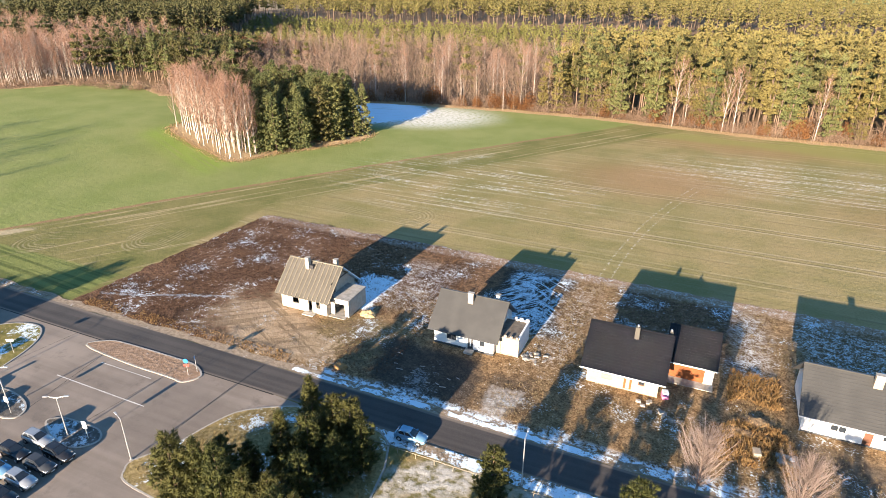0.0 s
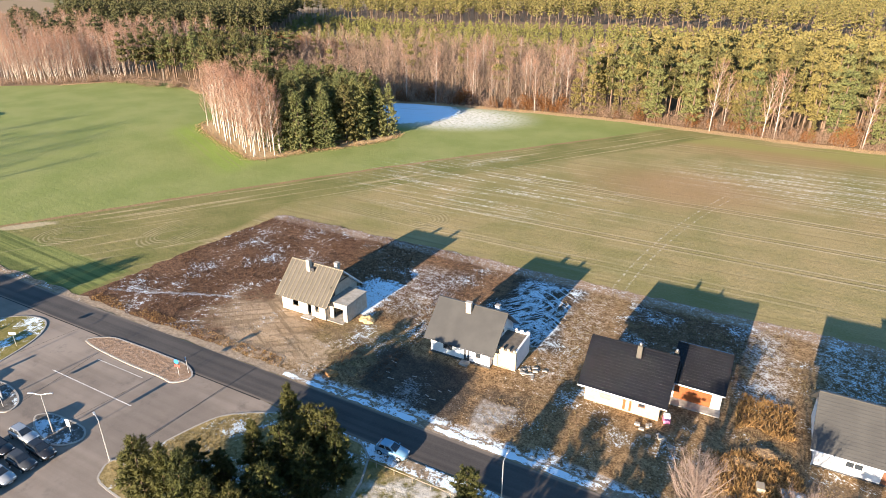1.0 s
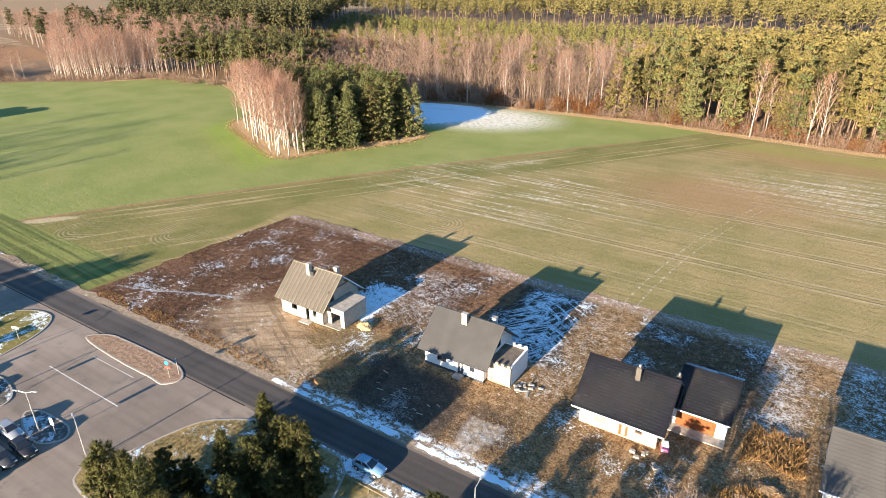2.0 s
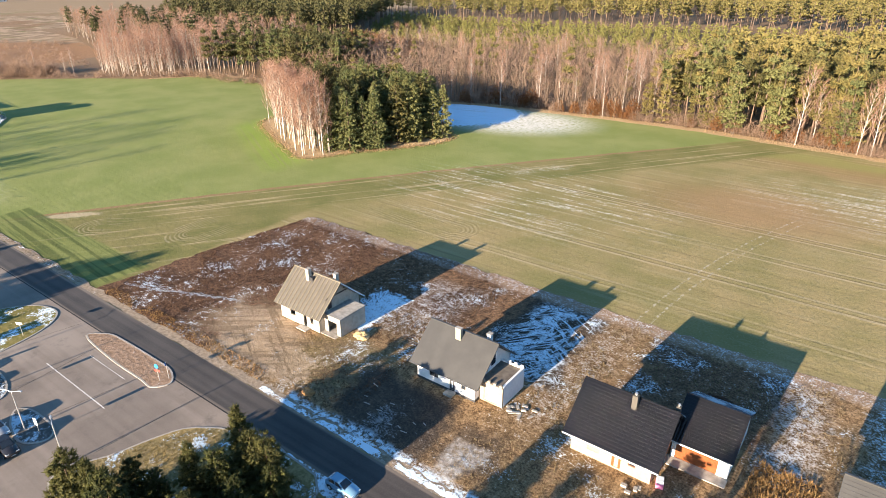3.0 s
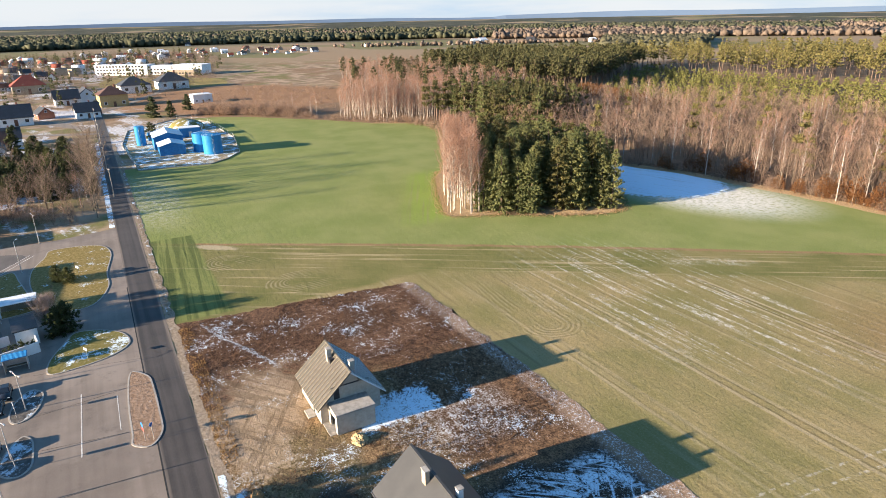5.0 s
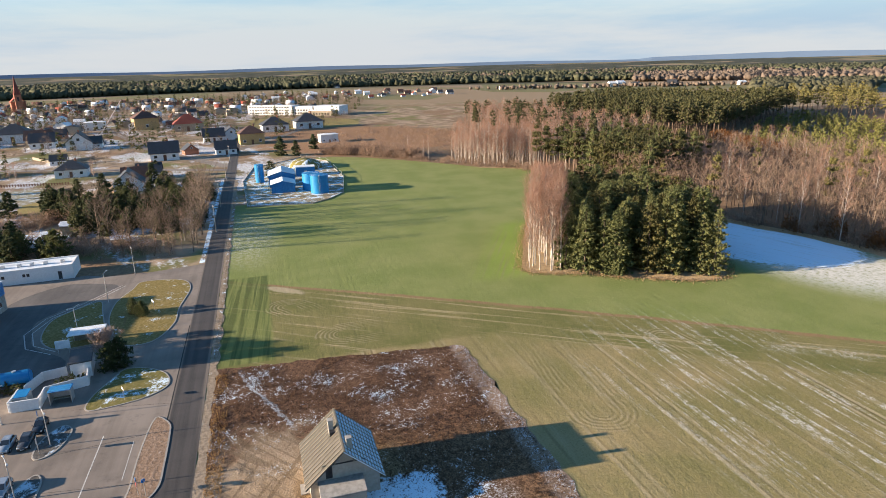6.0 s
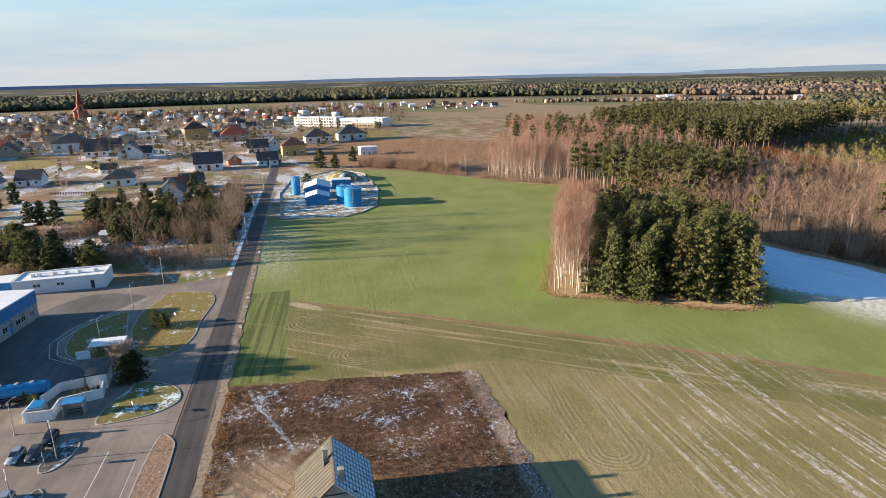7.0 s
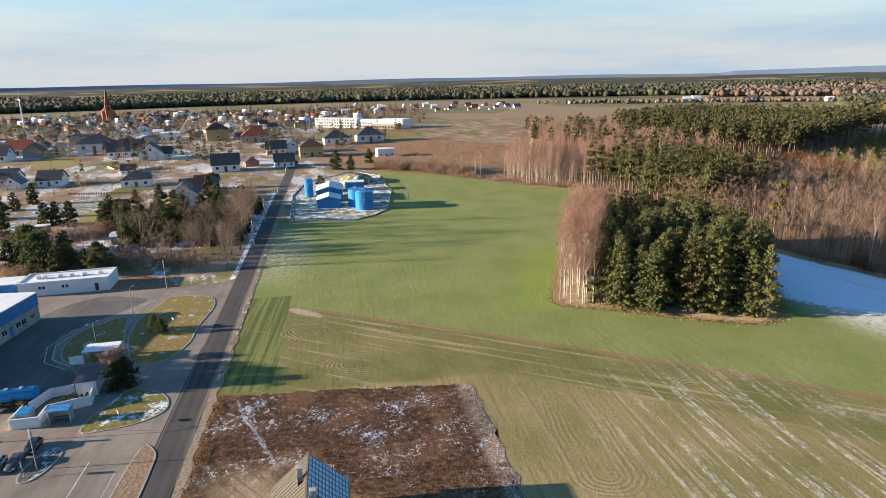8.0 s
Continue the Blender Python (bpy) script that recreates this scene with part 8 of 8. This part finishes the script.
VILLAGE_TREES = [(bush_arrays(380 + i, h, w, 130, 1.2, 0.09, 1), M_BARK, M_TWIG_GREY) for i, (h, w) in enumerate(((8.5, 3.4), (6.5, 4.0), (10, 3.0), (4.5, 4.5)))] + [(clump_pine(386, 9, 0.05, 2.4, 20, 0.7, 0.7, 5, 0.9, 0.4, 0.8, 4), M_BARK, M_SPRUCE)]
wood_stuff("village_trees", VILLAGE_TREES, with_kind(vill, 5, 56), 9, "bare trees, shrubs and conifers between village houses", "trees", 0.6, 1.2)
plant("scrub_bush", SCRUB, with_kind(scatter(vrng, [(-182, -28), (-188, -24), (-200, 0), (-206, 14), (-212, 14), (-206, -4), (-196, -28)], 3.4)[:70] + scatter(vrng, [(-148, 6), (-152, -14), (-146, -22), (-156, -24), (-160, 4)], 3.2)[:40], 3, 59), "dense leafless brown garden shrub", "bush", "hedge shrubs", 0.7, 1.25, 19)
plant("bare_tree", GARDEN_BARE, with_kind([(-166, 21), (-169, 18), (-172, 20), (-170, 24), (-174, 16), (-176, 23), (-165, 15), (-163, 25), (-179, 19)], 3, 60), "rounded leafless tree in a garden", "tree", "garden bare trees", 0.7, 0.95, 20)
rough = scatter(vrng, [(-322, 70), (-330, 110), (-300, 140), (-420, 170), (-470, 140), (-420, 70)], 5.0, lambda x, y: vrng.uniform() < 0.45)
wood_stuff("rough_scrub", SCRUB, with_kind(rough, 3, 57), 10, "low brown scrub on the rough land", "bushes", 0.3, 0.8)
for x, y, a in ((-176, -9, 20), (-188, -8, 10), (-205, -38, 95), (-164, 12, 15)):
    s = thing("garden_shed", "small garden shed with pale flat roof", "shed", vm(x, y, a), "garden sheds")
    part("wall", box_bm(-2, 2, -1.5, 1.5, 0, 2.0), M_BATTEN, s)
    part("roof", round_box(-2.3, 2.3, -1.8, 1.8, 2.0, 2.15, 0.02, 1), M_SNOWROOF, s)
    part("door", box_bm(-0.4, 0.4, -1.53, -1.5, 0.05, 1.8), M_BROWN, s)


# the garden plots behind the white workshop
M_FURROW = turf_material("frosted_furrows", (0.15, 0.11, 0.07), (0.27, 0.20, 0.13), 0.92, 0.42)
M_LAWN = turf_material("yellowed_lawn", (0.19, 0.16, 0.055), (0.33, 0.255, 0.105), 0.5, 0.62)
M_FROSTLAWN = turf_material("frosted_lawn", (0.19, 0.17, 0.11), (0.29, 0.25, 0.17), 0.5, 0.50)
structure("garden_bed", sheet(smooth_loop([(-187, -42), (-182, -7), (-172, -4), (-168, -7), (-175, -36)], 3), 0.035), M_FURROW, "snowy furrowed garden bed", "garden")
structure("garden_lawn", sheet(smooth_loop([(-222, -57), (-265, -54), (-263, -30), (-239, -31), (-227, -39), (-217, -44)], 3), 0.035), M_FROSTLAWN, "frosted grey-green lawn beside the gardens", "lawn")
structure("garden_lawn", sheet(smooth_loop([(-212, -29), (-232, -36), (-244, -25), (-227, -16), (-207, -15)], 3), 0.04), M_LAWN, "yellowed lawn between the gardens", "lawn")
structure("garden_lawn", sheet(smooth_loop([(-372, -124), (-426, -145), (-455, -135), (-401, -110), (-375, -108)], 3), 0.035), M_LAWN, "green lawn in front of village houses", "lawn")
structure("school_lawn", sheet(smooth_loop([(-503, 28), (-600, 25), (-572, 100), (-499, 110), (-481, 64)], 3), 0.035), M_LAWN, "wide lawn before the school", "lawn")
plant("spruce_tree", SPRUCES, with_kind([(-259, -67), (-247, -68), (-230, -64), (-237, -19), (-243, -12), (-280, 0), (-265, 1), (-159, -24), (-199, -47), (-260, 49)], 3, 71), "broad dark green garden conifer", "tree", "garden spruces", 0.8, 1.1, 23)
plant("spruce_tree", SPRUCES, with_kind([(-215, -38), (-214, -41), (-212, -32), (-230, -26), (-207, -14), (-197, -7), (-195, -2), (-194, 0), (-188, 7), (-188, 10), (-189, 12), (-188, 19), (-234, 12), (-199, 21), (-205, 22), (-158, -20), (-201, -10), (-191, 4)], 3, 72), "dark green conifer in the garden row", "tree", "garden spruces", 0.85, 1.15, 24)
plant("conifer_bush", DENSE, with_kind([(-206, -6), (-204, 0), (-200, 4), (-202, 8), (-196, 10), (-198, 14), (-194, 15), (-209, 4), (-211, -2), (-166, -22), (-170, -26), (-154, -14), (-156, -8), (-150, 2), (-222, 2), (-226, 8), (-219, 14), (-215, 18), (-228, 20), (-240, 20)], 2, 76), "dense dark evergreen garden bush", "bush", "garden bushes", 1.1, 1.8, 30)
plant("birch_tree", BIRCHES, with_kind([(-290, -62), (-286, -58), (-286, -87), (-186, 16), (-163, 29), (-170, 30), (-152, 24), (-151, 26), (-278, -25), (-275, -22), (-282, -70), (-153, 30)], 4, 73), "slim pale leafless birch among gardens", "tree", "garden birches", 0.45, 0.6, 25)
plant("bare_tree", GARDEN_BARE, with_kind([(-162, 4), (-184, -14), (-203, 1), (-188, 9), (-166, 8), (-170, 2), (-163, -2), (-168, 12)], 3, 74), "rounded brown fruit tree without leaves", "tree", "garden bare trees", 0.6, 0.85, 26)
AMBER = [(bush_arrays(390, 6.0, 2.6, 420, 0.6, 0.3, 2), M_BARK, leafy("amber_leaves", (0.22, 0.12, 0.025), (0.36, 0.21, 0.05), (0.30, 0.17, 0.04), 0.9))]
plant("amber_tree", AMBER, [(-256, 9, 0)], "round tree with amber dead leaves", "tree", "garden bare trees", 1.0, 1.1, 27)
plant("scrub_bush", SCRUB, with_kind(scatter(vrng, [(-196, -44), (-204, -40), (-206, -18), (-198, -12), (-190, -14), (-188, -38)], 3.6)[:80] + scatter(vrng, [(-206, -14), (-212, 8), (-236, 6), (-232, -14)], 3.6)[:60] + scatter(vrng, [(-164, -30), (-168, -6), (-160, 2), (-152, -4), (-150, -28)], 3.4)[:60], 3, 75), "brown leafless shrub along the garden edge", "bush", "hedge shrubs", 0.6, 1.0, 28)
picket = thing("picket_fence", "low dark picket fence beside the garden shed", "fence", pose(-278, -62, 0.02, 0, 0, 84))
for i in range(26):
    part("picket", box_bm(i * 1.1, i * 1.1 + 0.5, -0.05, 0.05, 0, 1.1), M_BROWN, picket)
part("rail", box_bm(0, 28.0, 0.05, 0.1, 0.6, 0.72), M_BROWN, picket)
gw = thing("garden_wall", "pale low garden wall round a corner plot", "wall", pose(0, 0, 0.02))
for (x0, y0), (x1, y1) in (((-372, -82), (-345, -62)), ((-345, -62), (-362, -48))):
    part("wall", box_bm(0, math.hypot(x1 - x0, y1 - y0), -0.12, 0.12, 0, 1.4), M_CREAM, gw, m=pose(x0, y0, 0, 0, 0, math.degrees(math.atan2(y1 - y0, x1 - x0))))
barn = thing("garden_barn", "open wooden barn with pale lean-to roof", "shed", vm(-184, -6, 12), "garden sheds")
part("wall", box_bm(-2.6, 2.6, 1.6, 1.75, 0, 2.3), M_BATTEN, barn)
for x in (-2.6, 2.45):
    part("side_wall", box_bm(x, x + 0.15, -1.7, 1.6, 0, 2.3), M_BATTEN, barn)
bm = bmesh.new()
slab(bm, [(-3.0, -2.1, 2.75), (3.0, -2.1, 2.75), (3.0, 2.1, 2.4), (-3.0, 2.1, 2.4)], 0.12)
part("roof", bm, M_SNOWROOF, barn, "pale sheet lean-to roof")


def lane(name, pts, wide, mat, label, z):
    bm = bmesh.new()
    rows = []
    for i, (x, y) in enumerate(pts):
        a, b = pts[max(0, i - 1)], pts[min(len(pts) - 1, i + 1)]
        d = math.hypot(b[0] - a[0], b[1] - a[1])
        nx, ny = -(b[1] - a[1]) / d * wide / 2, (b[0] - a[0]) / d * wide / 2
        rows.append((bm.verts.new((x - nx, y - ny, z)), bm.verts.new((x + nx, y + ny, z))))
    for (a, b), (c, d) in zip(rows, rows[1:]):
        bm.faces.new((a, c, d, b))
    return structure(name, bm, mat, label, "road")


lane("village_lane", [(-300, 28), (-330, 10), (-400, -30), (-480, -60), (-600, -110)], 6, M_LOT, "pale village lane", 0.04)
lane("village_lane", [(-290, 28), (-310, -20), (-330, -80), (-350, -150)], 5, M_LOT, "pale village lane", 0.045)
lane("village_lane", [(-330, 12), (-400, 40), (-470, 62), (-560, 80)], 5, M_LOT, "pale village lane", 0.05)

# ---- distance ----
def far_wood(name, spots, seed, mat, size, label):
    """Woods kilometres off: a canopy of ragged crowns standing close."""
    rng = np.random.default_rng(seed)
    c = np.array([(x, y, size * 0.75) for x, y in spots])
    v, f = pads(rng, c, size * rng.uniform(0.7, 1.25, len(c)), 1.0, 0.45)
    v[:, 2] = np.maximum(v[:, 2], 0.0)
    return tagged(new(name, np_mesh(name, v, f, [mat])), label, "forest", "", "stuff")


def ring_spots(a0, a1, r0, r1, n, cut, salt):
    """Spots on the far plain between two bearings, kept where a slow noise says wood."""
    out = []
    for _ in range(n):
        a, r = radians(vrng.uniform(a0, a1)), vrng.uniform(r0, r1)
        if noise.noise(Vector((math.cos(a) * r * 0.0022, math.sin(a) * r * 0.0022, salt))) > cut:
            out.append((math.cos(a) * r - 60, math.sin(a) * r + 100))
    return out


M_FARPINE = leafy("far_pine_canopy", (0.070, 0.078, 0.048), (0.132, 0.132, 0.077), (0.155, 0.143, 0.088), 0.95)
M_FARBARE = leafy("far_bare_canopy", (0.150, 0.115, 0.090), (0.263, 0.206, 0.163), (0.213, 0.163, 0.125), 0.95)
far_wood("far_pine_woods", ring_spots(150, 212, 1420, 1620, 5500, -0.5, 1.0) + ring_spots(88, 212, 1750, 2900, 15000, -0.12, 5.0), 11, M_FARPINE, 8.5, "belts of dark pine wood on the plain")
far_wood("far_bare_woods", ring_spots(96, 150, 1300, 1480, 4500, -0.25, 2.0) + ring_spots(88, 212, 1560, 2700, 7000, 0.02, 7.0), 12, M_FARBARE, 7.5, "belts of brown leafless wood on the plain")
far_wood("far_mixed_woods", ring_spots(100, 140, 820, 1180, 5000, -0.05, 3.0), 13, M_FARPINE, 6.0, "pine woods beyond the near forest")
orchard = [(-1070 + 210 * f + vrng.normal(0, 14), 400 + 500 * f + vrng.normal(0, 20)) for f in vrng.uniform(0, 1, 240)]
far_wood("lane_trees", orchard, 14, M_FARBARE, 4, "row of leafless trees along a far lane")
bm = bmesh.new()
hill = Shade("haze_blue_hills", 1.0, 0.0, 0.0)
# bluish haze of the distance goes into the hills' base colour
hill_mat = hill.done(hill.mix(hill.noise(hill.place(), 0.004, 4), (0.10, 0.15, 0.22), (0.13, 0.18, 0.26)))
prev = None
for i in range(121):
    a = radians(80 + 140 * i / 120)
    z = 52 + 16 * noise.noise(Vector((i * 0.09, 2, 0))) + (10 if i < 60 else 0)
    row = (bm.verts.new((4500 * math.cos(a) - 60, 4500 * math.sin(a) + 100, 0)), bm.verts.new((4640 * math.cos(a) - 60, 4640 * math.sin(a) + 100, z)))
    if prev:
        bm.faces.new((prev[0], row[0], row[1], prev[1]))
    prev = row
structure("backdrop", bm, hill_mat, "distant hills with haze blue put into their colour", "backdrop")

# ---- small things on the plots ----
def heap(x, y, rx, ry, h, mat, name, label, seed):
    s = thing(name, label, "heap", pose(x, y, 0.02))
    bm = bmesh.new()
    bmesh.ops.create_icosphere(bm, subdivisions=4, radius=1)
    for vtx in bm.verts:
        n3 = noise.noise(vtx.co * 2.2 + Vector((seed, 0, 0))) * 0.25 + noise.noise(vtx.co * 7.0) * 0.16 + noise.noise(vtx.co * 17.0) * 0.08
        vtx.co = Vector((vtx.co.x * rx * (1 + n3), vtx.co.y * ry * (1 + n3), max(-0.05, vtx.co.z) ** 1.0 * h * (1 + n3) if vtx.co.z > 0 else -0.05))
    part("mound", bm, mat, s)
    return s


p = at_uv(-39.0, 17.4)
heap(p.x, p.y, 1.1, 0.9, 0.6, M_SAND, "sand_heap", "small yellow sand heap beside the house", 1)
heap(-36.2, 51.0, 0.9, 0.6, 0.45, M_TANHEAP, "straw_heap", "rusty straw-coloured heap by the road", 2)
p = at_uv(1.8, 30.5)
heap(p.x, p.y, 1.7, 1.2, 0.9, M_WEED, "brush_heap", "dark heap of brush behind the house", 3)
p = at_uv(10.0, 15.0)
heap(p.x, p.y, 1.3, 0.9, 0.4, M_SOIL, "soil_heap", "brown heap of dug soil", 4)
p = at_uv(8.4, 12.6)
heap(p.x, p.y, 1.5, 0.7, 0.35, M_SOIL, "soil_heap", "brown heap of dug soil", 5)
p = at_uv(0.5, 15.3)
bin_ = thing("bin", "pink and white plastic container by the house", "container", pose(p.x, p.y, 0.04, 0, 0, 20))
part("body", round_box(-0.35, 0.35, -0.4, 0.4, 0, 0.6, 0.05, 2), M_PINK, bin_)
part("lid", round_box(-0.33, 0.33, -0.38, 0.38, 0.6, 0.9, 0.05, 2), M_SNOWROOF, bin_, "white upper half")
p = at_uv(9.8, 9.6)
crate = thing("crate", "pale crate lying on the plot", "crate", pose(p.x, p.y, 0.03, 0, 0, 12))
part("body", round_box(-0.35, 0.35, -0.5, 0.5, 0, 0.6, 0.03, 1), M_CREAM, crate)
p = at_uv(12.6, 9.9)
slab_ = thing("septic_slab", "concrete septic slab with white cap", "slab", pose(p.x, p.y, 0.03, 0, 0, 10))
part("slab", round_box(-1.0, 1.0, -0.8, 0.8, 0, 0.25, 0.03, 1), M_CONCRETE, slab_)
part("cap", rod_bm((0.4, 0, 0.25), (0.4, 0, 0.4), 0.25, sides=16), M_SNOWROOF, slab_, "white round cap")
rb = random.Random(9)
for i in range(14):
    u, v = rb.uniform(-16.5, -13.5), rb.uniform(15.5, 18)
    p = at_uv(u, v)
    s = thing("rubble_piece", "pale broken board or stone on the ground", "rubble", pose(p.x, p.y, 0.03, 0, 0, rb.uniform(0, 180)), "building rubble")
    part("piece", round_box(-rb.uniform(0.2, 0.5), 0.3, -0.15, 0.15, 0, rb.uniform(0.06, 0.2), 0.02, 1), M_KERB, s)
for i in range(10):
    u, v = rb.uniform(-2.5, 1.5), rb.uniform(11.0, 14.0)
    p = at_uv(u, v)
    s = thing("rubble_piece", "pale block beside the cream house", "rubble", pose(p.x, p.y, 0.03, 0, 0, rb.uniform(0, 180)), "building rubble")
    part("piece", round_box(-0.3, 0.25, -0.18, 0.18, 0, rb.uniform(0.1, 0.3), 0.02, 1), M_KERB, s)
for i in range(12):
    p = at_uv(rb.uniform(-31, -22), rb.uniform(6, 11))
    s = thing("board", "pale plank lying on dark soil", "plank", pose(p.x, p.y, 0.04, 0, 0, rb.uniform(-15, 25)), "loose planks")
    part("plank", box_bm(-rb.uniform(0.2, 0.6), 0.25, -0.05, 0.05, 0, 0.05), M_KERB, s)
